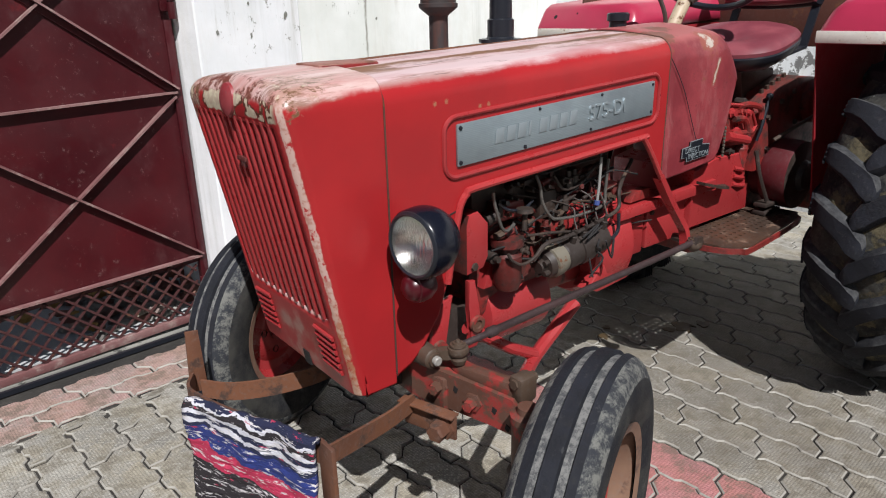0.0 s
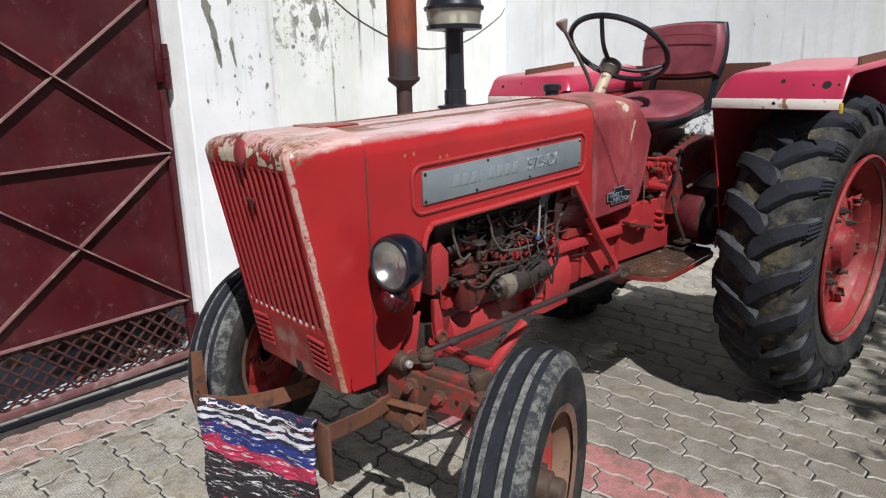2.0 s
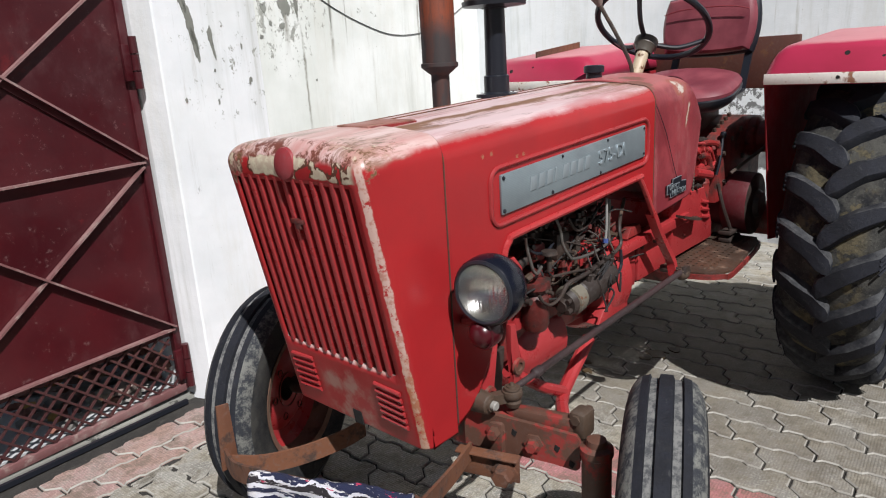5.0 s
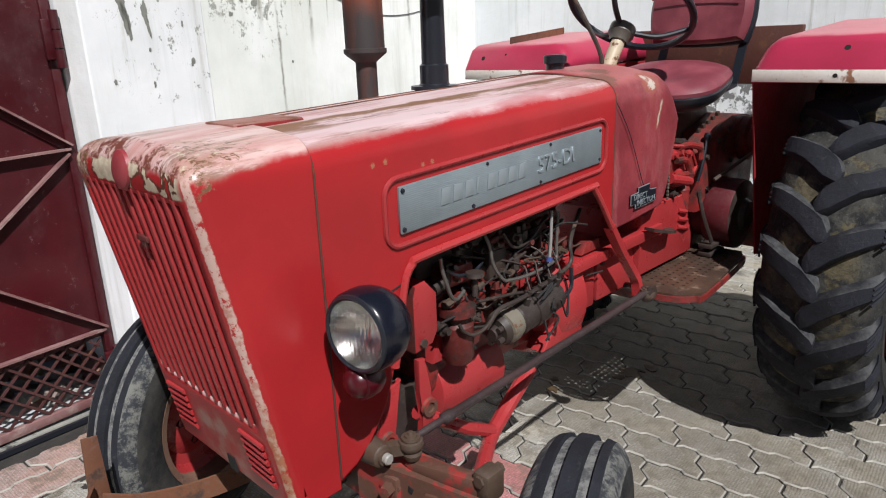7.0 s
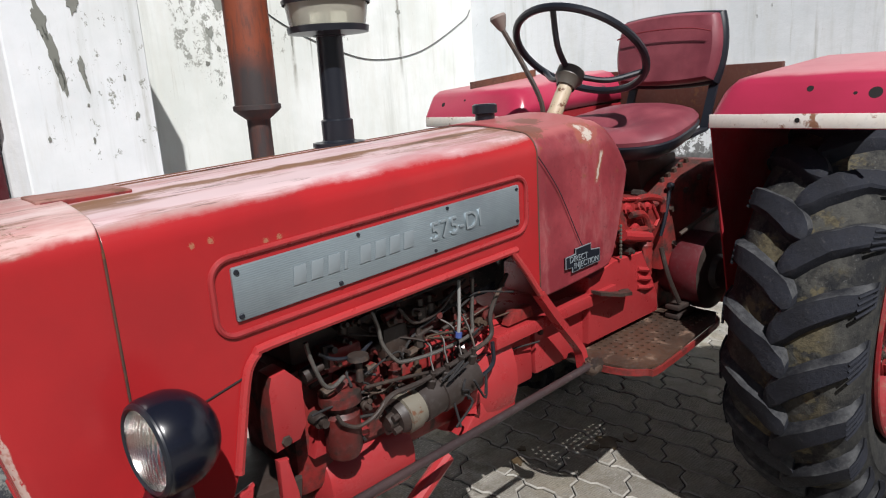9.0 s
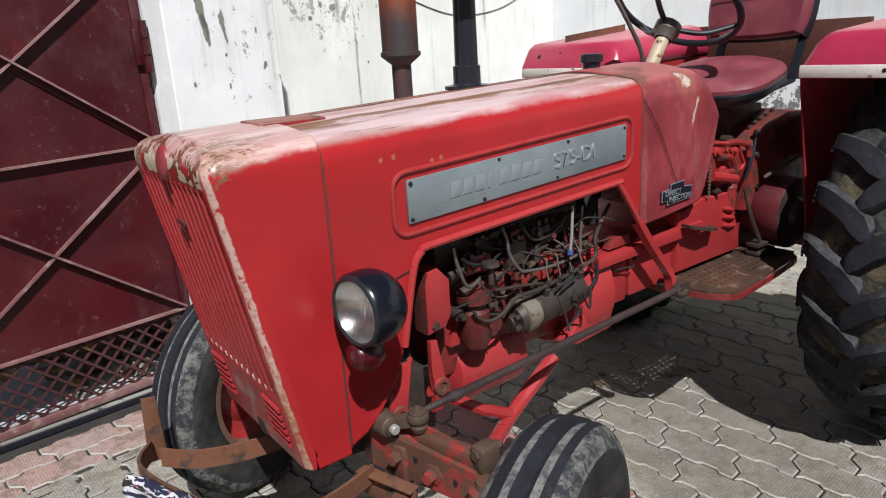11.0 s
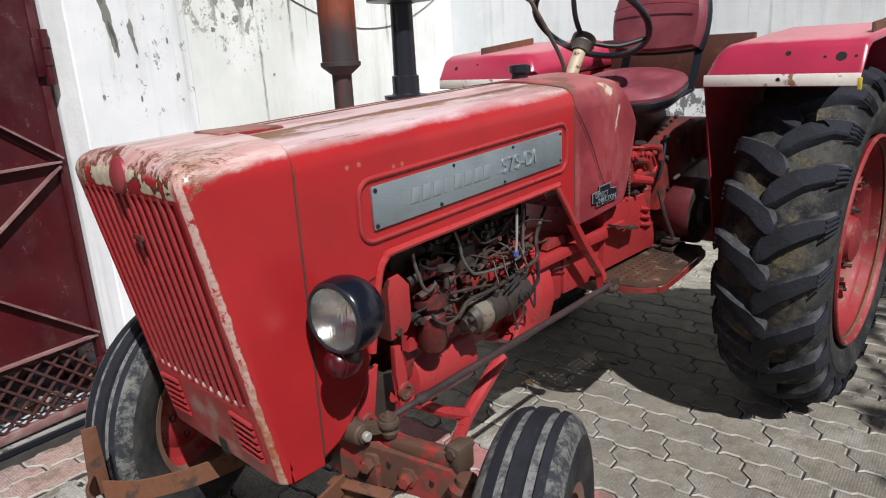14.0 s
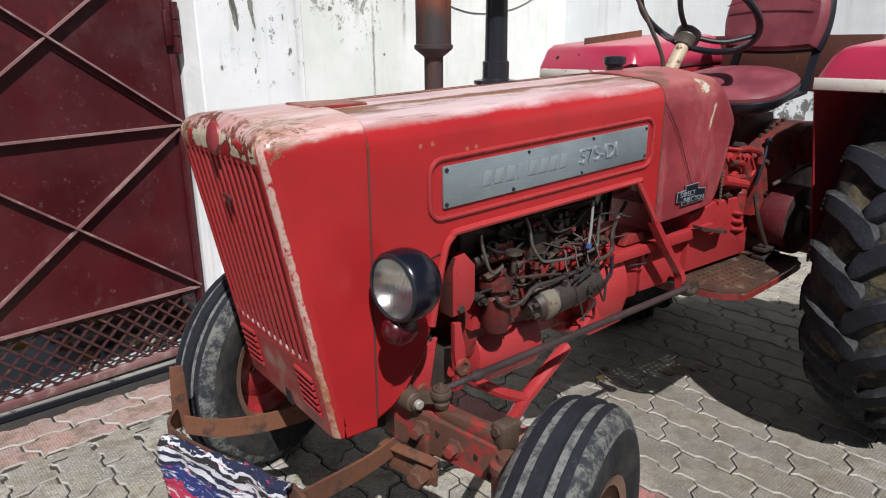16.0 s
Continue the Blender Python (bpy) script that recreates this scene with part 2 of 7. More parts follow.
    low = m.math("MULTIPLY", low, m.ramp(y, 0.11, 0.06))
    c = m.mix(m.math("MULTIPLY", low, m.ramp(across, -0.03, -0.06)), c, (0.36, 0.18, 0.15))
    return m.done(c, m.noise(60, 4), 0.0004)


M_NOSE = nose_material()


def rubber(name, dust):
    m = Mat(name, 0.78)
    m.b.inputs["Specular IOR Level"].default_value = 0.2
    c = m.mix(m.ramp(m.noise(7, 7, 0.72), 0.36, 0.66), (0.013, 0.014, 0.018), dust)
    c = m.mix(m.math("MULTIPLY", m.ramp(m.noise(70, 4), 0.5, 0.8), 0.3), c, (0.035, 0.034, 0.031))
    c = m.mix(m.math("MULTIPLY", m.ramp(m.noise(34, 7, 0.8), 0.58, 0.66), 0.5), c, (0.065, 0.066, 0.068))
    return m.done(c, m.noise(30, 7, 0.72), 0.007)




def muddy_tyre():
    """Old rubber with khaki mud dried on the tread between the lugs."""
    m = Mat("dusty_rubber", 0.88)
    m.b.inputs["Specular IOR Level"].default_value = 0.15
    c = m.mix(m.ramp(m.noise(7, 7, 0.72), 0.36, 0.66), (0.014, 0.015, 0.018), (0.045, 0.044, 0.04))
    side = m.math("ABSOLUTE", m.math("SUBTRACT", m.math("ABSOLUTE", m.axis(1), 0.0), 0.655), 0.0)
    tread = m.ramp(side, 0.165, 0.125)
    c = m.mix(m.math("MULTIPLY", tread, m.ramp(m.noise(13, 7, 0.75), 0.42, 0.6)), c, (0.062, 0.061, 0.055))
    mud = m.math("MULTIPLY", m.ramp(side, 0.14, 0.08), m.ramp(m.noise(9, 6, 0.65), 0.49, 0.55))
    c = m.mix(mud, c, m.mix(m.ramp(m.noise(40, 5, 0.7), 0.4, 0.62), (0.11, 0.095, 0.06), (0.055, 0.048, 0.033)))
    c = m.mix(m.math("MULTIPLY", m.ramp(m.noise(80, 5, 0.75), 0.6, 0.66), 0.5), c, (0.13, 0.13, 0.125))
    return m.done(c, m.noise(26, 7, 0.7), 0.009)


M_TYRE = muddy_tyre()
sh = Mat("scuffed_shoulder", 0.85)
M_SHOULDER = sh.done(sh.mix(sh.ramp(sh.noise(26, 7, 0.8, (1, 1.6, 1)), 0.44, 0.6), (0.02, 0.023, 0.03), (0.15, 0.152, 0.14)), sh.noise(40, 6, 0.75), 0.006)
M_SIDEWALL = rubber("front_sidewall_rubber", (0.05, 0.049, 0.045))
M_TYRE_TREAD = rubber("worn_rubber", (0.019, 0.021, 0.029))
# paler rubber: scuffs plus the sunlight on the lugs' upper flanks, painted in
M_LUG_LIT = rubber("scuffed_lit_lug_edge", (0.08, 0.082, 0.085))
gv = Mat("dusty_groove", 0.9)
M_GROOVE = gv.done(gv.mix(gv.ramp(gv.noise(45, 7, 0.8), 0.4, 0.58), (0.05, 0.052, 0.056), (0.17, 0.17, 0.165)), gv.noise(60, 4), 0.002)


def wall_material(name="old_whitewash", damp=False, pale=(0.84, 0.86, 0.88), grey=(0.74, 0.77, 0.79), runs=()):
    m = Mat(name, 0.9)
    n = m.noise(1.6, 6, 0.6)
    c = m.mix(m.ramp(n, 0.4, 0.65), pale, grey)
    run = m.ramp(m.noise(2.6, 6, 0.65, (3.0, 3.0, 0.22)), 0.52, 0.75)
    c = m.mix(m.math("MULTIPLY", run, 0.55), c, (0.44, 0.46, 0.42))
    wash = m.ramp(m.noise(1.1, 4, 0.5, (1.0, 1.0, 0.35)), 0.5, 0.7)
    c = m.mix(m.math("MULTIPLY", wash, 0.35), c, (0.55, 0.58, 0.52))
    spots = m.ramp(m.noise(17, 7, 0.75, (1, 1, 0.6)), 0.675, 0.7)
    clus = m.ramp(m.noise(2.3, 3, 0.5), 0.5, 0.6)
    c = m.mix(m.math("MULTIPLY", spots, clus), c, (0.2, 0.21, 0.2))
    for at, rr, lo in (((1.66, 2.55, 1.85), 0.3, 0.53), ((2.0, 2.58, 1.8), 0.14, 0.56), ((0.62, 1.54, 1.62), 0.2, 0.6), ((0.8, 1.56, 1.42), 0.16, 0.585), ((0.92, 1.57, 1.45), 0.1, 0.56), ((0.6, 1.54, 1.35), 0.16, 0.6), ((1.75, 2.55, 1.6), 0.22, 0.57), ((2.6, 2.6, 1.75), 0.25, 0.62)):
        flk = m.math("MULTIPLY", m.blob(at, rr, 0.3), m.ramp(m.noise(20, 7, 0.8, (1, 1, 0.7)), lo, lo + 0.015))
        c = m.mix(flk, c, (0.3, 0.31, 0.28))
    drip = m.math("MULTIPLY", m.ramp(m.noise(5, 7, 0.75, (2.4, 2.4, 0.12)), 0.56, 0.68), m.ramp(m.noise(1.7, 4), 0.42, 0.6))
    c = m.mix(m.math("MULTIPLY", drip, 0.5), c, (0.34, 0.33, 0.27))
    cream = m.ramp(m.noise(3.2, 7, 0.75, (1.6, 1.6, 0.28)), 0.46, 0.7)
    c = m.mix(m.math("MULTIPLY", cream, 0.32), c, (0.62, 0.61, 0.54))
    speck = m.ramp(m.noise(48, 4, 0.7), 0.7, 0.73)
    c = m.mix(m.math("MULTIPLY", speck, 0.6), c, (0.36, 0.35, 0.3))
    for x0, w0, z0, z1 in runs:
        wob = m.math("ADD", m.axis(0), m.math("MULTIPLY", m.math("SUBTRACT", m.noise(6, 5, 0.7, (1, 1, 0.6)), 0.5), 0.05))
        f = m.ramp(m.math("ABSOLUTE", m.math("SUBTRACT", wob, x0), 0.0), w0, 0.0)
        f = m.math("MULTIPLY", m.math("MULTIPLY", f, m.ramp(m.axis(2), z0, z0 + 0.3)), m.ramp(m.axis(2), z1, z1 - 0.25))
        c = m.mix(m.math("MULTIPLY", f, m.ramp(m.noise(22, 6, 0.75, (1, 1, 0.5)), 0.3, 0.6, 0.25, 0.85)), c, (0.2, 0.19, 0.15))
    if damp:
        z = m.math("ADD", m.axis(2), m.math("MULTIPLY", m.math("SUBTRACT", m.noise(4.5, 7, 0.7), 0.5), 0.55))
        band = m.math("MULTIPLY", m.ramp(z, 0.5, 0.55), m.ramp(z, 0.93, 0.87))
        c = m.mix(band, c, m.mix(m.ramp(m.noise(9, 5), 0.4, 0.65), (0.12, 0.12, 0.12), (0.2, 0.2, 0.2)))
        flake = m.math("MULTIPLY", m.ramp(m.noise(16, 6, 0.75), 0.5, 0.54), m.math("MULTIPLY", m.ramp(z, 0.8, 0.9), m.ramp(z, 1.25, 1.08)))
        c = m.mix(flake, c, (0.18, 0.18, 0.18))
        low = m.ramp(z, 0.3, 0.2)
        c = m.mix(m.math("MULTIPLY", low, 0.7), c, m.mix(m.ramp(m.noise(12, 6, 0.7), 0.42, 0.6), (0.3, 0.3, 0.3), (0.14, 0.14, 0.15)))
    return m.done(c, m.noise(14, 7, 0.6), 0.004)


M_WALL = wall_material()
M_WALL_BACK = wall_material("grey_whitewash", False, (0.81, 0.83, 0.81), (0.7, 0.725, 0.695), ((2.158, 0.022, 1.35, 2.6), (1.893, 0.016, 0.9, 1.75), (2.3, 0.01, 1.5, 2.4), (1.77, 0.03, 1.45, 2.5), (3.1, 0.02, 1.4, 2.6)))
M_WALL_END = wall_material("damp_plaster", True)
M_BARE = paint("bare_cement_patch", (0.2, 0.205, 0.18), (0.3, 0.31, 0.28), rust=(0.13, 0.13, 0.115), amount=0.6, rough=0.95)


def dotted(m):
    """The fine raised dots cast into a paver's face."""
    v = m.t.nodes.new("ShaderNodeTexVoronoi")
    v.inputs["Scale"].default_value = 105
    v.inputs["Randomness"].default_value = 0.25
    m.link(m.co, v.inputs["Vector"])
    return m.math("ADD", m.math("MULTIPLY", m.ramp(v.outputs["Distance"], 0.3, 0.55), -1.0), m.math("MULTIPLY", m.noise(60, 4, 0.7), 0.9)), v.outputs["Distance"]


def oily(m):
    """Soiling beside the tractor, with the shade there also put into the colour."""
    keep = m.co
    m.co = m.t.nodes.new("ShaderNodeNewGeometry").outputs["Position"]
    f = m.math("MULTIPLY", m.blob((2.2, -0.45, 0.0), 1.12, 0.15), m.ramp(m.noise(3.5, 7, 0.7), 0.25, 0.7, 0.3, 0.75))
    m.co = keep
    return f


def weathered(m):
    """Broad beige stains that run on from paver to paver."""
    keep = m.co
    m.co = m.t.nodes.new("ShaderNodeNewGeometry").outputs["Position"]
    f = m.ramp(m.noise(5.5, 7, 0.72), 0.42, 0.62, 0.0, 0.8)
    m.co = keep
    return f


def grimy(m):
    """Blackish trodden dirt in uneven patches."""
    keep = m.co
    m.co = m.t.nodes.new("ShaderNodeNewGeometry").outputs["Position"]
    f = m.math("MULTIPLY", m.ramp(m.noise(11, 9, 0.8), 0.47, 0.6), 0.75)
    m.co = keep
    return f


def paver_material(name, a, b, dust=0.0):
    m = Mat(name, 0.85)
    c = m.mix(m.random(), a, b)
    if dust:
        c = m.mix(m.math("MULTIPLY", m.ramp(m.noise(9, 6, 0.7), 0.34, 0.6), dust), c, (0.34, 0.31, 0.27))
    c = m.mix(m.math("MULTIPLY", m.ramp(m.noise(7, 6, 0.65), 0.4, 0.7), 0.55), c, tuple(0.55 * v for v in a))
    c = m.mix(m.math("MULTIPLY", m.ramp(m.noise(95, 4, 0.7), 0.5, 0.62), 0.6), c, tuple(min(1, 1.5 * v) for v in b))
    c = m.mix(weathered(m), c, tuple(v * w for v, w in zip(b, (1.02, 0.95, 0.8))))
    c = m.mix(grimy(m), c, (0.13, 0.115, 0.092))
    # soiled disc, which also carries painted shade round the tractor
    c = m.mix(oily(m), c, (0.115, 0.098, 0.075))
    dots, dist = dotted(m)
    c = m.mix(m.math("MULTIPLY", m.ramp(dist, 0.35, 0.6), 0.3), c, tuple(0.6 * v for v in a))
    return m.done(c, dots, 0.0016)


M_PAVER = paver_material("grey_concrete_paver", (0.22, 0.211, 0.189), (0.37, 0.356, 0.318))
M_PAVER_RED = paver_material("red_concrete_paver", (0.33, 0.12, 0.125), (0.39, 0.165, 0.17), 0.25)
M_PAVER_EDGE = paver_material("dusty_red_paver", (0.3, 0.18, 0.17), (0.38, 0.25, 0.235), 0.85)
# chamfer colour kept pale to paint in the sun that it catches
M_PAVER_RIM = paint("sunlit_paver_edge", (0.37, 0.357, 0.322), (0.28, 0.265, 0.236), rust=(0.24, 0.22, 0.19), amount=0.55, rough=0.9, edge=0.15)
M_JOINT = paint("sandy_joint", (0.022, 0.02, 0.018), (0.055, 0.05, 0.044), rust=(0.05, 0.045, 0.04), amount=0.6, rough=0.95)


# ---- building helpers ----
def world_of(ob):
    return (world_of(ob.parent) @ ob.matrix_parent_inverse if ob.parent else Matrix()) @ ob.matrix_basis


def part(name, bm, mat, parent=None, label="", smooth=True, angle=35):
    """Links a bmesh as one mesh object, under a parent where one is given."""
    bmesh.ops.recalc_face_normals(bm, faces=bm.faces)
    me = bpy.data.meshes.new(name)
    bm.to_mesh(me)
    bm.free()
    for mm in (mat if isinstance(mat, (list, tuple)) else [mat]):
        me.materials.append(mm)
    if smooth:
        me.polygons.foreach_set("use_smooth", [True] * len(me.polygons))
        me.set_sharp_from_angle(angle=radians(angle))
    ob = new(name, me)
    if parent:
        ob.parent = parent
        ob.matrix_parent_inverse = world_of(parent).inverted()
    if label:
        tagged(ob, label)
    return ob


def thing(name, at, label, category, group="", kind=""):
    e = new(name)
    e.empty_display_size = 0.1
    e.matrix_basis = Matrix.Translation(at)
    return tagged(e, label, category, group, kind)


def box(bm, lo, hi, bevel=0.0, m=None):
    r = bmesh.ops.create_cube(bm, size=1.0)
    vs = r["verts"]
    c = [(a + b) / 2 for a, b in zip(lo, hi)]
    s = [b - a for a, b in zip(lo, hi)]
    for v in vs:
        v.co = Vector((c[i] + v.co[i] * s[i] for i in range(3)))
    if bevel:
        es = {e for v in vs for e in v.link_edges}
        r = bmesh.ops.bevel(bm, geom=list(es), offset=bevel, segments=2, profile=0.5, affect="EDGES")
        vs = r["verts"]
    if m is not None:
        bmesh.ops.transform(bm, matrix=m, verts=list({v for v in vs}))
    return bm


def frame_of(d):
    d = Vector(d).normalized()
    a = Vector((0, 0, 1)) if abs(d.z) < 0.9 else Vector((1, 0, 0))
    u = d.cross(a).normalized()
    return u, d.cross(u).normalized()


def tube(bm, pts, r, n=10, closed=False, caps=True):
    """A round bar along points; r may be one radius or one per point."""
    pts = [Vector(p) for p in pts]
    rs = r if isinstance(r, (list, tuple)) else [r] * len(pts)
    rings, u = [], None
    for i, p in enumerate(pts):
        if closed:
            d = pts[(i + 1) % len(pts)] - pts[i - 1]
        else:
            d = pts[min(i + 1, len(pts) - 1)] - pts[max(i - 1, 0)]
        d.normalize()
        if u is None:
            u, _ = frame_of(d)
        u = (u - d * u.dot(d)).normalized()
        w = d.cross(u)
        rings.append([bm.verts.new(p + rs[i] * (math.cos(k * math.tau / n) * u + math.sin(k * math.tau / n) * w)) for k in range(n)])
    m = len(rings)
    for i in range(m if closed else m - 1):
        a, b = rings[i], rings[(i + 1) % m]
        for k in range(n):
            bm.faces.new((a[k], a[(k + 1) % n], b[(k + 1) % n], b[k]))
    if caps and not closed:
        bm.faces.new(rings[0][::-1])
        bm.faces.new(rings[-1])
    return bm


def soft(pts, steps=6):
    """A Catmull-Rom curve through the points."""
    p = [Vector(q) for q in pts]
    p = [2 * p[0] - p[1]] + p + [2 * p[-1] - p[-2]]
    out = []
    for i in range(1, len(p) - 2):
        for k in range(steps):
            t = k / steps
            out.append(0.5 * (2 * p[i] + (p[i + 1] - p[i - 1]) * t + (2 * p[i - 1] - 5 * p[i] + 4 * p[i + 1] - p[i + 2]) * t * t
                              + (3 * p[i] - p[i - 1] - 3 * p[i + 1] + p[i + 2]) * t ** 3))
    return out + [p[-2]]


def lathe(bm, profile, centre, axis, n=32, closed=False):
    """Turns (radius, along) pairs round an axis."""
    axis = Vector(axis).normalized()
    u, w = frame_of(axis)
    c = Vector(centre)
    rings = []
    for r, a in profile:
        if r < 1e-6:
            rings.append([bm.verts.new(c + axis * a)])
        else:
            rings.append([bm.verts.new(c + axis * a + r * (math.cos(k * math.tau / n) * u + math.sin(k * math.tau / n) * w)) for k in range(n)])
    pairs = list(zip(rings, rings[1:])) + ([(rings[-1], rings[0])] if closed else [])
    for a, b in pairs:
        for k in range(n):
            j = (k + 1) % n
            if len(a) == 1 and len(b) == 1:
                continue
            if len(a) == 1:
                bm.faces.new((a[0], b[j], b[k]))
            elif len(b) == 1:
                bm.faces.new((a[k], a[j], b[0]))
            else:
                bm.faces.new((a[k], a[j], b[j], b[k]))
    return bm


def prism(bm, outline, lo, hi, axis=1, bevel=0.0):
    """Extrudes a 2D outline along an axis. axis 1: outline in x, z; axis 0: in y, z; axis 2: in x, y."""
    def at(p, v):
        return {0: (v, p[0], p[1]), 1: (p[0], v, p[1]), 2: (p[0], p[1], v)}[axis]
    a = [bm.verts.new(at(p, lo)) for p in outline]
    b = [bm.verts.new(at(p, hi)) for p in outline]
    n = len(outline)
    fs = [bm.faces.new(a), bm.faces.new(b[::-1])]
    for i in range(n):
        fs.append(bm.faces.new((a[i], b[i], b[(i + 1) % n], a[(i + 1) % n])))
    if bevel:
        es = {e for f in fs[:2] for e in f.edges}
        bmesh.ops.bevel(bm, geom=list(es), offset=bevel, segments=2, profile=0.5, affect="EDGES")
    return bm


def strap(bm, pts, tall, thick, up=(0, 0, 1)):
    """A flat bar on edge along points."""
    pts, up = [Vector(p) for p in pts], Vector(up)
    rings = []
    for i, p in enumerate(pts):
        d = (pts[min(i + 1, len(pts) - 1)] - pts[max(i - 1, 0)]).normalized()
        s = d.cross(up).normalized() * thick / 2
        h = up * tall / 2
        rings.append([bm.verts.new(p + q) for q in (s + h, s - h, -s - h, -s + h)])
    for a, b in zip(rings, rings[1:]):
        for k in range(4):
            bm.faces.new((a[k], a[(k + 1) % 4], b[(k + 1) % 4], b[k]))
    bm.faces.new(rings[0])
    bm.faces.new(rings[-1][::-1])
    return bm


def solid(ob, thickness, offset=0):
    md = ob.modifiers.new("thickness", "SOLIDIFY")
    md.thickness, md.offset = thickness, offset
    return ob


B = bmesh.new

# ---- the yard: ground, walls, gate ----
YARD = radians(4.5)
CY, SY = math.cos(YARD), math.sin(YARD)
YM = Matrix.Rotation(YARD, 4, "Z")


def yard(x, y, z=0.0):
    """From the yard's own axes (along the gate, away from the lane) to the world."""
    return Vector((CY * x - SY * y, SY * x + CY * y, z))


def yard_part(name, bm, mat, parent=None, label="", **k):
    bmesh.ops.transform(bm, matrix=YM, verts=bm.verts)
    return part(name, bm, mat, parent, label, **k)


b = B()
box(b, (-40, -40, -0.3), (40, 40, -0.009))
ground = tagged(yard_part("ground", b, M_JOINT), "sandy bed under the concrete pavers", "ground", kind="structure")

GATE_Y = 1.56          # the gate's plane in yard axes
GATE_R = 0.414         # its hinge side
PIER_Y = 1.425         # the pier's face
BACK_Y = 2.42          # the set-back wall
BACK_X = 4.12          # the end wall
b = B()
box(b, (0.437, BACK_Y, -0.1), (BACK_X + 0.25, BACK_Y + 0.25, 3.2))
wall_n = tagged(yard_part("wall_north", b, M_WALL_BACK, smooth=False), "old grey-white masonry wall with stains and peeling plaster", "wall", kind="structure")
b = B()
prism(b, [(0.468, PIER_Y + 0.006), (0.475, PIER_Y), (0.954, PIER_Y), (0.958, PIER_Y + 0.004), (0.958, BACK_Y - 0.004), (0.437, BACK_Y - 0.004), (0.437, GATE_Y - 0.02)], -0.1, 2.63, axis=2)
pier = tagged(yard_part("wall_pier", b, M_WALL, smooth=False), "whitewashed gate pier with flaking paint", "wall", kind="structure")
b = B()
box(b, (BACK_X, -6, -0.1), (BACK_X + 0.25, BACK_Y, 3.6))
tagged(yard_part("wall_east", b, M_WALL_END, smooth=False), "grey-white plastered wall with damp patches near the ground", "wall", kind="structure")


def peeled(wall, wx, y, z, w, h, seed, lean=0.0):
    """A patch of bare cement where the whitewash has come off; wx in yard axes."""
    r = random.Random(seed)
    b = B()
    n = 72
    ring = []
    for k in range(n):
        a = k * math.tau / n
        ca, sa = math.cos(a), math.sin(a)
        f = 0.8 + 0.3 * noise.noise((ca * 0.8 + seed * 3.1, sa * 0.8, seed)) + 0.36 * noise.noise((ca * 2.6, sa * 2.6, seed * 1.3)) + 0.22 * noise.noise((ca * 7, sa * 7, seed * 2.0))
        f = max(0.3, f)
        pz = math.sin(a) * f * h / 2
        ring.append((wx + math.cos(a) * f * w / 2 + lean * pz, z + pz))
    prism(b, ring, y - 0.0025, y + 0.004)
    yard_part("peeled_patch", b, M_BARE, wall, smooth=False)


for wx, z, w, h, lean in ((0.6, 1.72, 0.05, 0.15, -0.15), (0.622, 1.62, 0.042, 0.2, -0.2), (0.632, 1.535, 0.026, 0.13, -0.1), (0.645, 1.5, 0.014, 0.1, 0.0), (0.622, 1.84, 0.06, 0.12, 0.0),
                          (0.712, 1.555, 0.027, 0.09, -0.1), (0.72, 1.5, 0.013, 0.07, -0.1), (0.712, 1.425, 0.011, 0.018, 0.0), (0.711, 1.294, 0.009, 0.03, 0.0), (0.888, 1.378, 0.02, 0.024, 0.0),
                          (0.882, 1.365, 0.012, 0.016, 0.0), (0.559, 1.312, 0.014, 0.02, 0.0), (0.72, 1.8, 0.05, 0.12, 0.0), (0.86, 1.52, 0.01, 0.03, 0.0)):
    peeled(pier, wx, PIER_Y, z, w, h, int(wx * 1000 + z * 100), lean)
for wx, z, w, h, lean in ((1.96, 1.82, 0.09, 0.2, 0.0), (2.06, 1.83, 0.035, 0.2, 0.0), (1.8, 1.79, 0.05, 0.09, 0.0), (1.84, 1.7, 0.03, 0.04, 0.0), (1.93, 1.68, 0.05, 0.05, 0.0), (1.76, 1.62, 0.035, 0.03, 0.0),
                          (2.175, 1.335, 0.016, 0.022, 0.0), (2.355, 1.8, 0.02, 0.25, 0.0), (2.5, 1.95, 0.06, 0.1, 0.0), (3.3, 1.95, 0.05, 0.04, 0.0), (1.9, 1.95, 0.12, 0.14, 0.0)):
    peeled(wall_n, wx, BACK_Y, z, w, h, int(wx * 1000 + z * 100), lean)

b = B()
box(b, (-9, GATE_Y - 0.05, -0.1), (-1.64, GATE_Y + 0.2, 2.42))
tagged(yard_part("wall_west", b, M_WALL, smooth=False), "plain whitewashed wall beside the gate", "wall", kind="structure")

# gate leaf
gate = thing("gate", yard(-0.1, GATE_Y), "maroon sheet-steel gate with crossed bars and mesh foot", "gate", kind="")
b = B()
box(b, (-1.6, GATE_Y + 0.012, 0.33), (GATE_R - 0.01, GATE_Y + 0.018, 1.82))
SHEET = b


def gate_part(name, b, mat, label="", **k):
    """The leaf has sagged a little away from its hinges."""
    for v in b.verts:
        v.co.z -= (GATE_R - v.co.x) * 0.026
    return yard_part(name, b, mat, gate, label, **k)


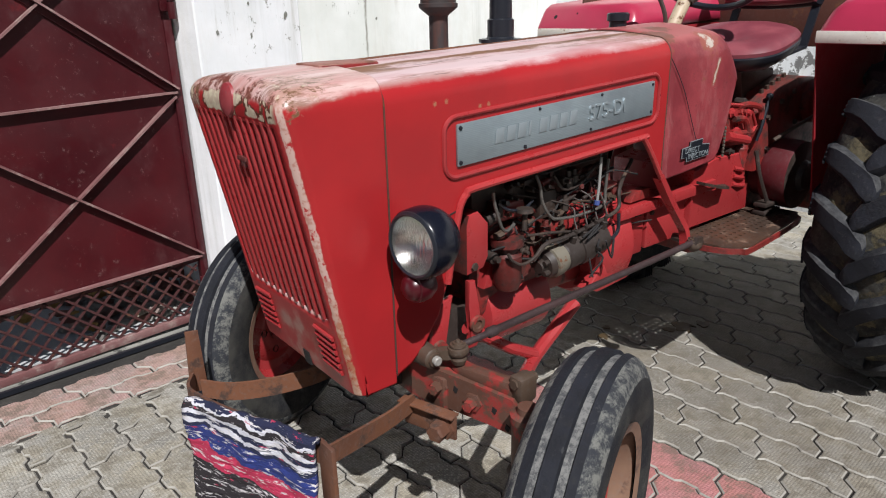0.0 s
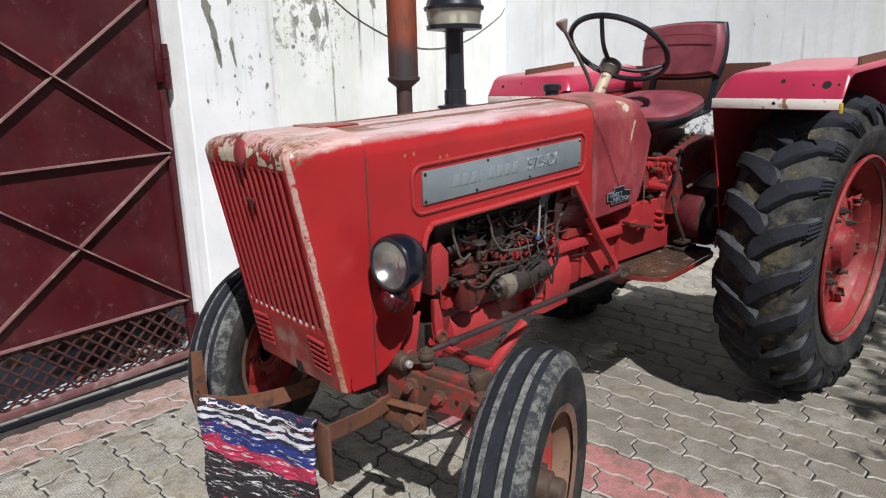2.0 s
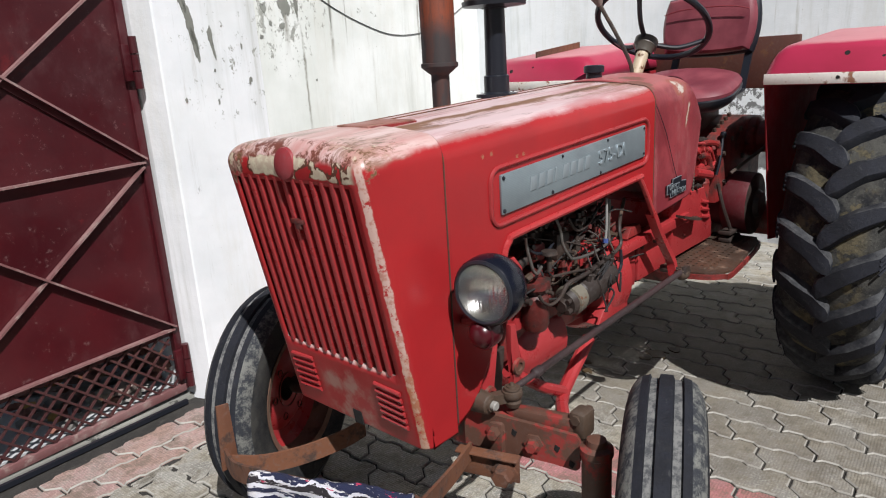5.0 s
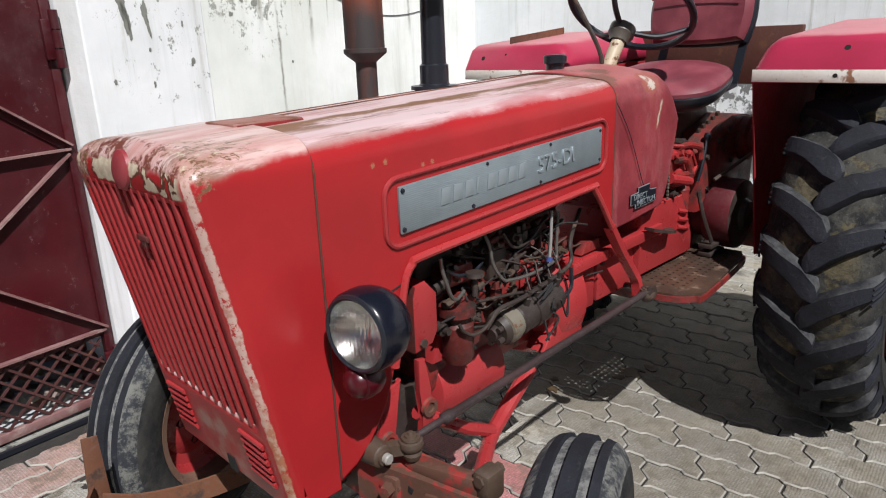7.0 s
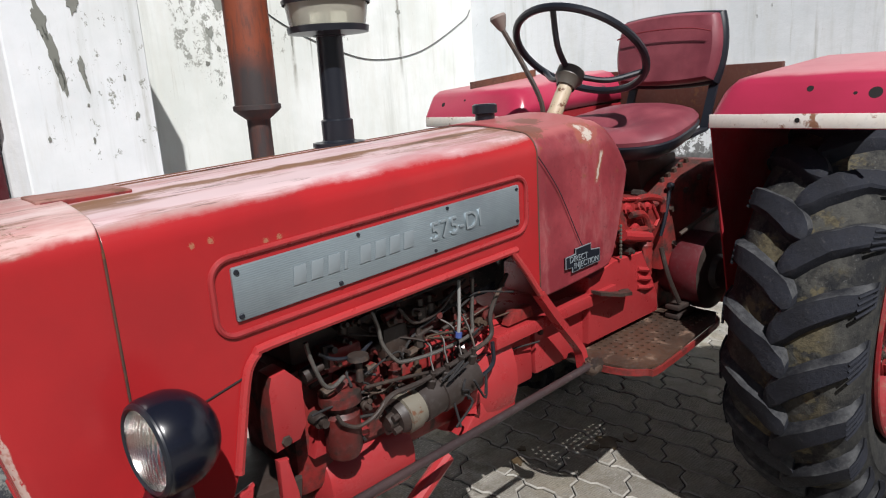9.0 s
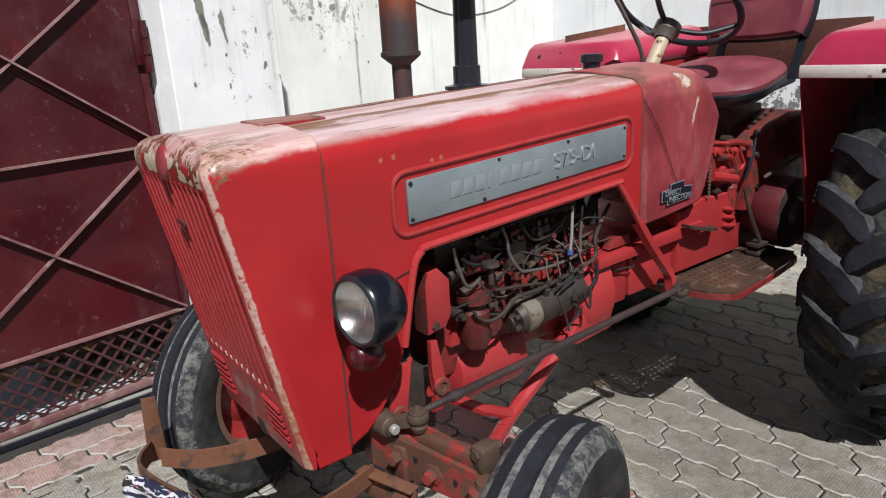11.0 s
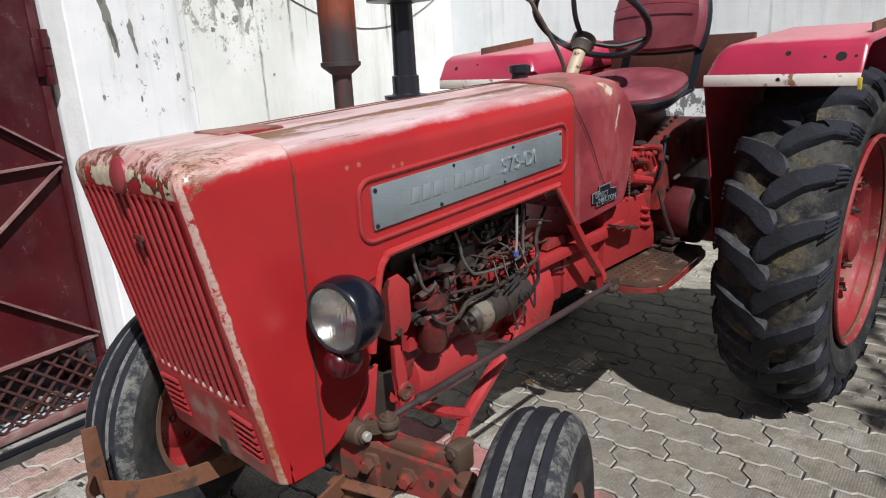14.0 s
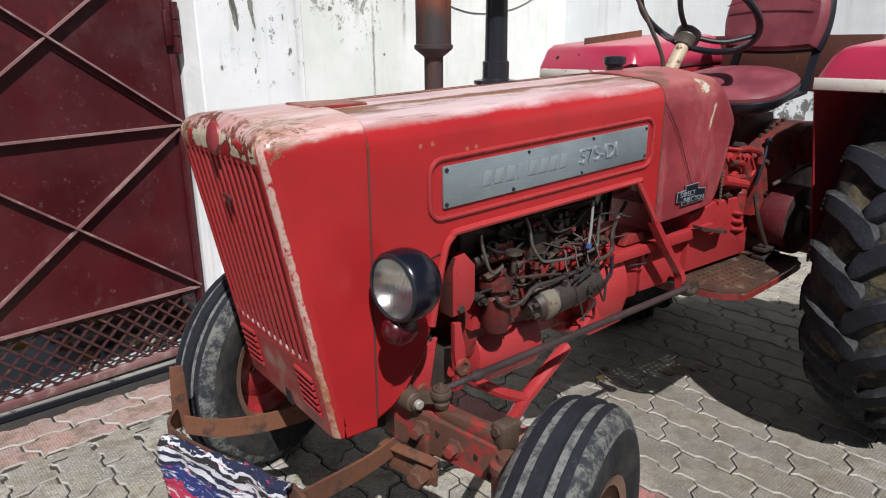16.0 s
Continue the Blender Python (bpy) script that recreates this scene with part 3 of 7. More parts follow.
def angle_bar(p, q, w=0.03, d=0.03):
    """An L-section bar between two points (x, z) of the gate's plane; its outer edge is pale from wear and from
    painted-in light.
    """
    b = B()
    a, c = Vector((p[0], 0, p[1])), Vector((q[0], 0, q[1]))
    dirv = (c - a).normalized()
    n = Vector((-dirv.z, 0, dirv.x))
    for lo, hi, y0, y1, pale in ((-w / 2, w / 2, -0.004, 0.0, 0), (w / 2 - 0.008, w / 2, -d, -0.004, 1)):
        vs = [a + n * lo, a + n * hi, c + n * hi, c + n * lo]
        f = [b.verts.new(v + Vector((0, GATE_Y + 0.011 + y0, 0))) for v in vs]
        g = [b.verts.new(v + Vector((0, GATE_Y + 0.011 + y1, 0))) for v in vs]
        b.faces.new(f).material_index = pale
        b.faces.new(g[::-1])
        for i in range(4):
            b.faces.new((f[i], g[i], g[(i + 1) % 4], f[(i + 1) % 4])).material_index = pale if i == 1 else 0
    return b


BAR = [M_GATE, M_GATE_BAR]
gate_part("sheet", SHEET, M_SHEET, smooth=False)
BAYX = (-0.516, GATE_R - 0.01)
for z in (0.325, 1.062, 1.80):
    gate_part("rail", angle_bar((-1.5, z), (BAYX[1], z), 0.034, 0.03), BAR, smooth=False)
for x0, x1 in ((-1.446, -0.516), BAYX):
    for z0, z1 in ((0.34, 1.05), (1.08, 1.79)):
        gate_part("brace", angle_bar((x0, z0), (x1, z1)), BAR, smooth=False)
        bb = angle_bar((x0, z1), (x1, z0))
        bmesh.ops.translate(bb, vec=(0, -0.006, 0), verts=bb.verts)
        gate_part("brace", bb, BAR, smooth=False)
for x in (-0.516, GATE_R):
    b = B()
    box(b, (x - 0.02, GATE_Y - 0.005, 0.04), (x + 0.014, GATE_Y + 0.03, 1.85 if x > 0 else 0.34), 0.002)
    gate_part("stile", b, M_GATE)
b = B()
box(b, (-1.5, GATE_Y - 0.01, 0.035), (GATE_R, GATE_Y + 0.02, 0.07), 0.003)
gate_part("bottom_rail", b, M_GATE_BAR)
b = B()
for x0 in np.arange(-0.95, 0.5, 0.073):
    for s in (-1, 1):
        pts = []
        for k in range(11):
            z = 0.07 + 0.25 * k / 10
            x = x0 + s * (z - 0.07) * 1.05 + (0.219 if s < 0 else 0)
            if -0.51 < x < GATE_R - 0.02:
                pts.append((x, GATE_Y + 0.006 + s * 0.003, z))
        if len(pts) > 1:
            strap(b, pts, 0.009, 0.009, up=(0, 1, 0))
gate_part("diamond_mesh", b, paint("dark_mesh_paint", (0.048, 0.012, 0.013), (0.07, 0.024, 0.022), amount=0.6, rough=0.6), "dark maroon expanded metal mesh", smooth=False)
for z in (0.17, 1.47):
    b = B()
    box(b, (GATE_R - 0.035, GATE_Y - 0.03, z - 0.07), (GATE_R + 0.012, GATE_Y - 0.006, z + 0.07), 0.004)
    for z0, z1 in ((-0.1, -0.035), (-0.03, 0.03), (0.035, 0.1)):
        tube(b, [Vector((GATE_R + 0.002, GATE_Y - 0.05, z + z0)), Vector((GATE_R + 0.002, GATE_Y - 0.05, z + z1))], 0.016, 12)
    yard_part("hinge", b, M_GATE, gate)

# sill and drain under the gate
b = B()
box(b, (-6, GATE_Y - 0.02, -0.1), (0.47, GATE_Y + 0.1, 0.012), 0.004)
tagged(yard_part("gate_sill", b, paint("grey_cement", (0.2, 0.2, 0.18), (0.3, 0.3, 0.27), rust=(0.06, 0.06, 0.055), amount=0.58, rough=0.9)), "rough grey cement sill under the gate", "sill", kind="structure")
b = B()
strap(b, [yard(-3, GATE_Y - 0.065, 0.008), yard(0.38, GATE_Y - 0.055, 0.008)], 0.02, 0.016)
tagged(part("drain_pipe", b, M_BLACK), "black rubber hose lying along the gate sill", "hose")

b = B()
box(b, (-4, GATE_Y + 0.1, -0.05), (0.46, GATE_Y + 3.0, 0.02))
tagged(yard_part("floor_beyond", b, paint("pale_cement_floor", (0.42, 0.43, 0.44), (0.36, 0.365, 0.37), rust=(0.3, 0.28, 0.25), amount=0.6, rough=0.9, edge=0.2)), "pale cement floor beyond the gate", "floor", kind="structure")
# rubble seen through the mesh
rng = random.Random(5)
b = B()
for i in range(150):
    r = rng.uniform(0.02, 0.055)
    v = bmesh.ops.create_icosphere(b, subdivisions=1, radius=r)["verts"]
    o = Vector((rng.uniform(-0.12, 0.5) if i % 12 else rng.uniform(-1.6, 0.5), GATE_Y + rng.uniform(0.15, 0.9), r * 0.5))
    o.z += max(0, o.x + 0.1) * rng.random() * 0.25
    e_ = (rng.uniform(0.8, 1.5), rng.uniform(0.8, 1.2))
    for q in v:
        q.co = Vector((q.co.x * e_[0], q.co.y * e_[1], q.co.z * 0.7)) + o
rm = Mat("mixed_rubble", 0.9)
rub = rm.done(rm.mix(rm.ramp(rm.island(), 0.3, 0.6), rm.mix(rm.ramp(rm.island(), 0.1, 0.2), (0.42, 0.26, 0.08), (0.26, 0.25, 0.23)), rm.mix(rm.ramp(rm.island(), 0.7, 0.9), (0.2, 0.085, 0.06), (0.15, 0.14, 0.13))), rm.noise(40, 5), 0.004)
tagged(yard_part("rubble", b, rub, smooth=False), "pale broken stones and brick lying behind the gate", "rubble", kind="stuff")

gate_part("top_brace", angle_bar((GATE_R - 0.01, 1.8), (0.16, 2.02), 0.045, 0.03), M_GATE, smooth=False)
b = B()
tube(b, [yard(-4, GATE_Y + 0.9, 1.97), yard(0.44, GATE_Y + 0.9, 2.0)], 0.022, 12)
tagged(part("yellow_rail", b, paint("dull_yellow_paint", (0.5, 0.36, 0.08), (0.42, 0.3, 0.08), amount=0.7, rough=0.5)), "dull yellow steel rail standing behind the gate", "rail")
for x in (-3.2, -1.4, 0.36):
    b = B()
    tube(b, [yard(x, GATE_Y + 0.92, 0.0), yard(x, GATE_Y + 0.92, 2.02)], 0.02, 10)
    part("rail_post", b, M_GATE, bpy.data.objects["yellow_rail"])
rng = random.Random(77)
b = B()
for k in range(2600):
    p = yard(rng.uniform(-5, 0.4), GATE_Y + rng.uniform(2.6, 3.4), 0.2 + 2.3 * rng.random() ** 0.8)
    p.z += 0.25 * noise.noise((p.x * 1.3, 0, 2.0))
    u_ = Vector((rng.gauss(0, 1), rng.gauss(0, 1), rng.gauss(0, 0.6))).normalized()
    w_ = u_.cross(Vector((rng.gauss(0, 1), rng.gauss(0, 1), rng.gauss(0, 1)))).normalized()
    l_ = rng.uniform(0.06, 0.12)
    b.faces.new([b.verts.new(v) for v in (p - u_ * l_, p + w_ * l_ * 0.45, p + u_ * l_, p - w_ * l_ * 0.45)])
hm = Mat("hedge_green", 0.5)
tagged(part("hedge", b, hm.done(hm.mix(hm.island(), (0.03, 0.06, 0.015), (0.08, 0.12, 0.035))), smooth=False), "dark green leafy hedge beyond the gate", "hedge", kind="stuff")

# ---- tractor ----
tractor = thing("tractor", (1.2, 0, 0), "old red farm tractor with faded bonnet parked on pavers", "tractor")
HW = 0.245                 # half the bonnet's width
SLOPE = 0.042              # the bonnet rises to the rear


def top_z(x):
    return 1.247 + SLOPE * x


def bonnet_section(x, low_l, low_r, hw=HW, r=0.055, crown=0.014, lift=0.0):
    """Points over the bonnet from the left lower edge to the right one."""
    zt = top_z(x) + lift
    pts = []
    for k in (0, 0.12, 1, 2, 3, 4, 5, 6, 7, 8):
        pts.append((-hw, low_l + (zt - r - low_l) * k / 9))
    for k in range(9):
        a = k / 8 * math.pi / 2
        pts.append((-hw + r - r * math.cos(a), zt - r + r * math.sin(a)))
    for k in range(1, 12):
        y = (-hw + r) + 2 * (hw - r) * k / 12
        pts.append((y, zt + crown * (1 - (y / (hw - r)) ** 2)))
    for k in range(9):
        a = math.pi / 2 - k / 8 * math.pi / 2
        pts.append((hw - r + r * math.cos(a), zt - r + r * math.sin(a)))
    for k in (8, 7, 6, 5, 4, 3, 2, 1, 0.12, 0):
        pts.append((hw, low_r + (zt - r - low_r) * k / 9))
    return pts


def skin(stations):
    b = B()
    rings = [[b.verts.new((x, y, z)) for y, z in sec] for x, sec in stations]
    for p, q in zip(rings, rings[1:]):
        for k in range(len(p) - 1):
            b.faces.new((p[k], q[k], q[k + 1], p[k + 1]))
    return b


CUT = [(0.108, 0.572), (0.15, 0.59), (0.19, 0.625), (0.235, 0.69), (0.262, 0.76), (0.285, 0.87), (0.298, 0.925), (0.308, 0.952), (0.325, 0.97), (0.35, 0.979),
       (0.6, 0.992), (0.99, 1.013), (1.004, 1.01), (1.02, 0.995), (1.06, 0.945), (1.1, 0.89), (1.112, 0.876)]


def cut_low(x):
    for (a, za), (c, zc) in zip(CUT, CUT[1:]):
        if a <= x <= c:
            return za + (zc - za) * (x - a) / (c - a)
    return CUT[0][1] if x < CUT[0][0] else CUT[-1][1]


xs = sorted({round(float(v), 4) for v in np.linspace(0.108, 1.112, 60)} | {p[0] for p in CUT} | {round(float(v), 4) for v in np.linspace(0.108, 0.36, 40)} | {0.1105, 1.1095})
bonnet = solid(part("bonnet", skin([(x, bonnet_section(x, cut_low(x), cut_low(x))) for x in xs]), M_HOOD, tractor, "bright red bonnet, its top bleached and stained"), 0.004, -1)
for s in (-1, 1):
    b = B()
    tube(b, soft([(x, s * (HW + 0.004), z + 0.006) for x, z in CUT if x > 0.26], 3), 0.009, 8)
    part("cutout_lip", b, M_LIP, bonnet)


for y in (0.05, 0.15):
    b = B()
    tube(b, [(x, y, top_z(x) + 0.0145 * (1 - (y / (HW - 0.055)) ** 2)) for x in np.linspace(0.11, 1.11, 12)], 0.0025, 6)
    part("bonnet_bead", b, M_RUST, bonnet)


# pressed panel round the name plate
def rounded(x0, x1, z0, z1, r, n=5, shear=0.0):
    out = []
    for cx, cz, a0 in ((x1 - r, z1 - r, 0), (x0 + r, z1 - r, 90), (x0 + r, z0 + r, 180), (x1 - r, z0 + r, 270)):
        for k in range(n + 1):
            a = radians(a0 + 90 * k / n)
            out.append((cx + r * math.cos(a), cz + r * math.sin(a)))
    return [(x, z + shear * (x - x0)) for x, z in out]


PLATE_SHEAR = 0.052
rim = rounded(0.262, 1.066, 1.018, 1.156, 0.035, 6, PLATE_SHEAR)
b = B()
tube(b, [(x, -HW - 0.001, z) for x, z in rim], 0.006, 8, closed=True)
part("pressed_bead", b, M_RED, bonnet)
plate_out = rounded(0.297, 1.036, 1.043, 1.14, 0.004, 2, PLATE_SHEAR)
b = B()
prism(b, plate_out, -HW - 0.006, -HW + 0.001, bevel=0.0015)
mp = Mat("brushed_plate", 0.4, 0.55)
ridge = mp.t.nodes.new("ShaderNodeTexWave")
ridge.bands_direction = "Z"
ridge.inputs["Scale"].default_value = 75
ridge.inputs["Distortion"].default_value = 0.0
mpp = mp.t.nodes.new("ShaderNodeMapping")
mpp.inputs["Rotation"].default_value = (0, math.atan(PLATE_SHEAR), 0)
mp.link(mp.co, mpp.inputs[0])
mp.link(mpp.outputs[0], ridge.inputs[0])
cc = mp.mix(mp.ramp(mp.noise(6, 5), 0.35, 0.7), (0.31, 0.37, 0.4), (0.23, 0.275, 0.3))
cc = mp.mix(mp.math("MULTIPLY", mp.ramp(ridge.outputs[1], 0.2, 0.9), 0.12), cc, (0.14, 0.16, 0.17))
name_plate = part("name_plate", b, mp.done(cc, ridge.outputs[1], 0.00022), bonnet, "ribbed grey metal name plate with raised lettering")
M_LETTER = Mat("pale_lettering", 0.42, 0.4).done((0.29, 0.335, 0.36))


def on_plate(x, z):
    return x, z + PLATE_SHEAR * (x - 0.297)


# eight block letters of the maker's name, kept as plain raised bars
for i in range(8):
    b = B()
    x = 0.411 + i * 0.0372
    w = 0.027 if i not in (3,) else 0.009
    prism(b, [on_plate(x, 1.075), on_plate(x + w, 1.075), on_plate(x + w + 0.004, 1.111), on_plate(x + 0.004, 1.111)], -HW - 0.0085, -HW - 0.005, bevel=0.0022)
    part("letter_bar", b, M_LETTER, name_plate, smooth=True)


def lettering(name, text, size, m, mat, parent, depth=0.002):
    cu = bpy.data.curves.new(name, "FONT")
    cu.body, cu.size, cu.extrude = text, size, depth
    cu.align_x = "CENTER"
    tmp = bpy.data.objects.new(name, cu)
    me = bpy.data.meshes.new_from_object(tmp)
    bpy.data.objects.remove(tmp)
    b = B()
    b.from_mesh(me)
    bmesh.ops.transform(b, matrix=m, verts=b.verts)
    return part(name, b, mat, parent, smooth=False)


SIDE = Matrix.Rotation(radians(90), 4, "X")
lettering("model_number", "575-DI", 0.056, Matrix.Translation((0.827, -HW - 0.007, 1.074 + PLATE_SHEAR * 0.53)) @ Matrix.Rotation(-math.atan(PLATE_SHEAR), 4, "Y") @ SIDE, M_LETTER, name_plate)
for x, z in ((0.306, 1.052), (0.306, 1.131), (1.026, 1.054), (1.026, 1.131), (0.513, 1.05), (0.76, 1.05), (0.562, 1.134), (0.8, 1.134)):
    b = B()
    r = 0.0055 if x < 0.55 else 0.0042
    lathe(b, [(0.0, -0.004), (r * 0.8, -0.003), (r, 0.0)], (x, -HW - 0.006, on_plate(x, z)[1]), (0, 1, 0), 8)
    part("rivet", b, M_BLACK, name_plate)

# cowl with fuel tank behind the bonnet
COWL = [(1.116, 0.872, 0.0), (1.16, 0.868, 0.0), (1.24, 0.872, 0.0), (1.34, 0.88, 0.0), (1.4, 0.885, 0.0), (1.43, 0.89, -0.006), (1.455, 0.915, -0.018), (1.48, 0.97, -0.036), (1.505, 1.04, -0.06), (1.525, 1.1, -0.082), (1.54, 1.15, -0.1)]


def cowl_material():
    m = Mat("weathered_cowl_enamel", 0.42)
    c = m.mix(m.ramp(m.noise(6, 7, 0.7), 0.38, 0.66), (0.185, 0.024, 0.032), (0.28, 0.045, 0.054))
    c = m.mix(m.math("MULTIPLY", m.ramp(m.noise(11, 7, 0.75, (1, 1, 0.45)), 0.5, 0.66), 0.45), c, (0.33, 0.12, 0.12))
    c = m.mix(m.math("MULTIPLY", m.ramp(m.noise(70, 5, 0.8), 0.6, 0.66), 0.6), c, (0.09, 0.02, 0.02))
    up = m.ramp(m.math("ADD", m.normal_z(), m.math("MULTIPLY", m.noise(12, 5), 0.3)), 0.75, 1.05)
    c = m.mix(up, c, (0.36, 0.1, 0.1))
    patch = m.ramp(m.noise(26, 6, 0.7), 0.68, 0.7)
    z = m.axis(2)
    c = m.mix(m.math("MULTIPLY", patch, m.ramp(z, 1.15, 1.22)), c, (0.55, 0.45, 0.38))
    rust = m.ramp(m.noise(17, 6, 0.7), 0.6, 0.66)
    c = m.mix(m.math("MULTIPLY", rust, m.ramp(z, 1.1, 1.2)), c, (0.2, 0.07, 0.03))
    for at, r in (((1.345, -0.215, 1.275), 0.026), ((1.33, -0.205, 1.29), 0.012)):
        c = m.mix(m.math("MULTIPLY", m.blob(at, r * 1.7, 0.75), 0.8), c, (0.27, 0.075, 0.05))
        c = m.mix(m.blob(at, r * 0.85, 0.9), c, (0.46, 0.4, 0.35))
    slant = m.math("SUBTRACT", m.math("SUBTRACT", m.axis(0), 1.384), m.math("MULTIPLY", m.math("SUBTRACT", z, 1.18), 0.3))
    slant = m.math("ABSOLUTE", m.math("ADD", slant, m.math("MULTIPLY", m.math("SUBTRACT", m.noise(30, 6, 0.7), 0.5), 0.03)), 0.0)
    run = m.math("MULTIPLY", m.math("MULTIPLY", m.ramp(z, 1.13, 1.15), m.ramp(z, 1.225, 1.21)), m.ramp(m.axis(1), -0.2, -0.21))
    c = m.mix(m.math("MULTIPLY", run, m.ramp(slant, 0.013, 0.009)), c, (0.27, 0.075, 0.05))
    c = m.mix(m.math("MULTIPLY", m.math("MULTIPLY", run, m.ramp(m.noise(45, 5, 0.7), 0.42, 0.5)), m.ramp(slant, 0.006, 0.004)), c, (0.46, 0.38, 0.33))
    for at, r in (((1.16, -0.17, 1.3), 0.05), ((1.25, -0.1, 1.315), 0.04)):
        c = m.mix(m.math("MULTIPLY", m.blob(at, r), 0.8), c, (0.14, 0.06, 0.035))
    return m.done(c, m.noise(50, 4), 0.0005)


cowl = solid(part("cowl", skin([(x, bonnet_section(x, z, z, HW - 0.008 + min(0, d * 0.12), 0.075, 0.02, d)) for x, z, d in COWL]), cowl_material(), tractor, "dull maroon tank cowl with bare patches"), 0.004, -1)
b = B()
prism(b, [(y, z) for y, z in bonnet_section(1.47, 0.99, 0.99, HW - 0.035, 0.07, 0.02, -0.05)], 1.45, 1.465, axis=0)
part("dashboard", b, M_COWL, cowl)
# badge with two words
b = B()
bz = 0.925
prism(b, [(1.222, bz), (1.222, bz + 0.028), (1.265, bz + 0.031), (1.265, bz + 0.045), (1.33, bz + 0.048), (1.33, bz + 0.03), (1.372, bz + 0.026), (1.372, bz - 0.008), (1.25, bz - 0.014), (1.25, bz)], -HW - 0.002, -HW + 0.006)
badge_edge = [(1.2195, bz - 0.0022), (1.2195, bz + 0.0302), (1.2627, bz + 0.0332), (1.2627, bz + 0.0472), (1.3325, bz + 0.0503), (1.3325, bz + 0.0322), (1.3745, bz + 0.0283), (1.3745, bz - 0.0103), (1.2475, bz - 0.0163), (1.2475, bz - 0.0022)]
badge = part("badge", b, M_BLACK, cowl, "small black badge with pale lettering", smooth=False)
b = B()
prism(b, badge_edge, -HW - 0.001, -HW + 0.0008)
part("badge_border", b, M_LETTER, badge, smooth=False)
lettering("badge_word", "DIRECT", 0.024, Matrix.Translation((1.275, -HW - 0.002, 0.937)) @ SIDE, M_LETTER, badge, 0.001)
lettering("badge_word", "INJECTION", 0.0228, Matrix.Translation((1.31, -HW - 0.002, 0.918)) @ SIDE, M_LETTER, badge, 0.001)
b = B()
lathe(b, [(0.0, 0.05), (0.03, 0.05), (0.036, 0.046), (0.036, 0.025), (0.028, 0.022), (0.028, 0.0)], (1.235, 0.043, top_z(1.235) + 0.012), (0, 0, 1), 20)
part("filler_cap", b, M_BLACK, tractor, "black tank filler cap")

b = B()
tube(b, soft([(1.12, -HW + 0.0015, 1.235), (1.16, -HW + 0.0015, 1.19), (1.209, -HW + 0.0015, 1.125), (1.28, -HW + 0.0015, 1.0), (1.3, -HW + 0.0015, 0.97)], 4), 0.0013, 6)
part("thin_wire", b, M_BLACK, cowl)
b = B()
tube(b, [(0.107, y, z) for y, z in bonnet_section(0.107, 0.58, 0.58)], 0.0024, 6)
M_SEAM = paint("rusty_seam", (0.045, 0.022, 0.016), (0.1, 0.042, 0.026), amount=0.6, rough=0.8)
part("bonnet_seam", b, M_SEAM, bonnet)
b = B()
tube(b, [(1.114, y * 0.994, z) for y, z in bonnet_section(1.114, 0.88, 0.88)], 0.003, 6)
part("bonnet_seam", b, M_SEAM, bonnet)

# nose with grille
FRONT_TOP, FRONT_LOW = (-0.122, 1.2), (0.0, 0.555)


def front_x(z):
    return FRONT_TOP[0] + (FRONT_TOP[1] - z) / (FRONT_TOP[1] - FRONT_LOW[1]) * (FRONT_LOW[0] - FRONT_TOP[0])


FRONT_STEPS = (1.0, 0.93, 0.75, 0.5, 0.25, 0.0)


def nose_ring(z, inset=0.0, r=0.03):
    """Half outline of the nose at height z, left side only, from the seam to the middle."""
    f, w = front_x(z) + inset, HW - inset
    pts = [(0.106, -w), (0.103, -w), (0.06, -w), (0.02, -w), (f + r, -w)]
    for k in range(1, 6):
        a = k / 6 * math.pi / 2
        pts.append((f + r - r * math.sin(a), -w + r - r * math.cos(a)))
    pts += [(f, (-w + r) * k) for k in FRONT_STEPS]
    return pts


def nose_skin(levels, upto=99, closed_top=False, sides=(1, -1), opening=False):
    b = B()
    for s in sides:
        rings = []
        for z, inset in levels:
            ring = nose_ring(z, inset)[:upto]
            rings.append([b.verts.new((x, s * y, z + SLOPE * (x + 0.05) * min(1, max(0, (z - 1.0) / 0.2)) + 0.014 * (inset / 0.05) * max(0, 1 - (y / 0.165) ** 2))) for x, y in ring])
        for (p, q), (lv, _) in zip(zip(rings, rings[1:]), levels):
            for k in range(len(p) - 1):
                if not (opening and k >= 11 and 0.744 < lv < 1.177):
                    b.faces.new((p[k], p[k + 1], q[k + 1], q[k]))
        if closed_top:
            last = [v for v in rings[-1] if abs(v.co.y) > 0.16]
            rows = [[b.verts.new((v.co.x, v.co.y * f, v.co.z + 0.014 * (1 - f * f))) for v in last] for f in FRONT_STEPS]
            for p, q in zip(rows, rows[1:]):
                for k in range(len(p) - 1):
                    b.faces.new((p[k], p[k + 1], q[k + 1], q[k]))
    bmesh.ops.remove_doubles(b, verts=b.verts, dist=0.0005)
    return b


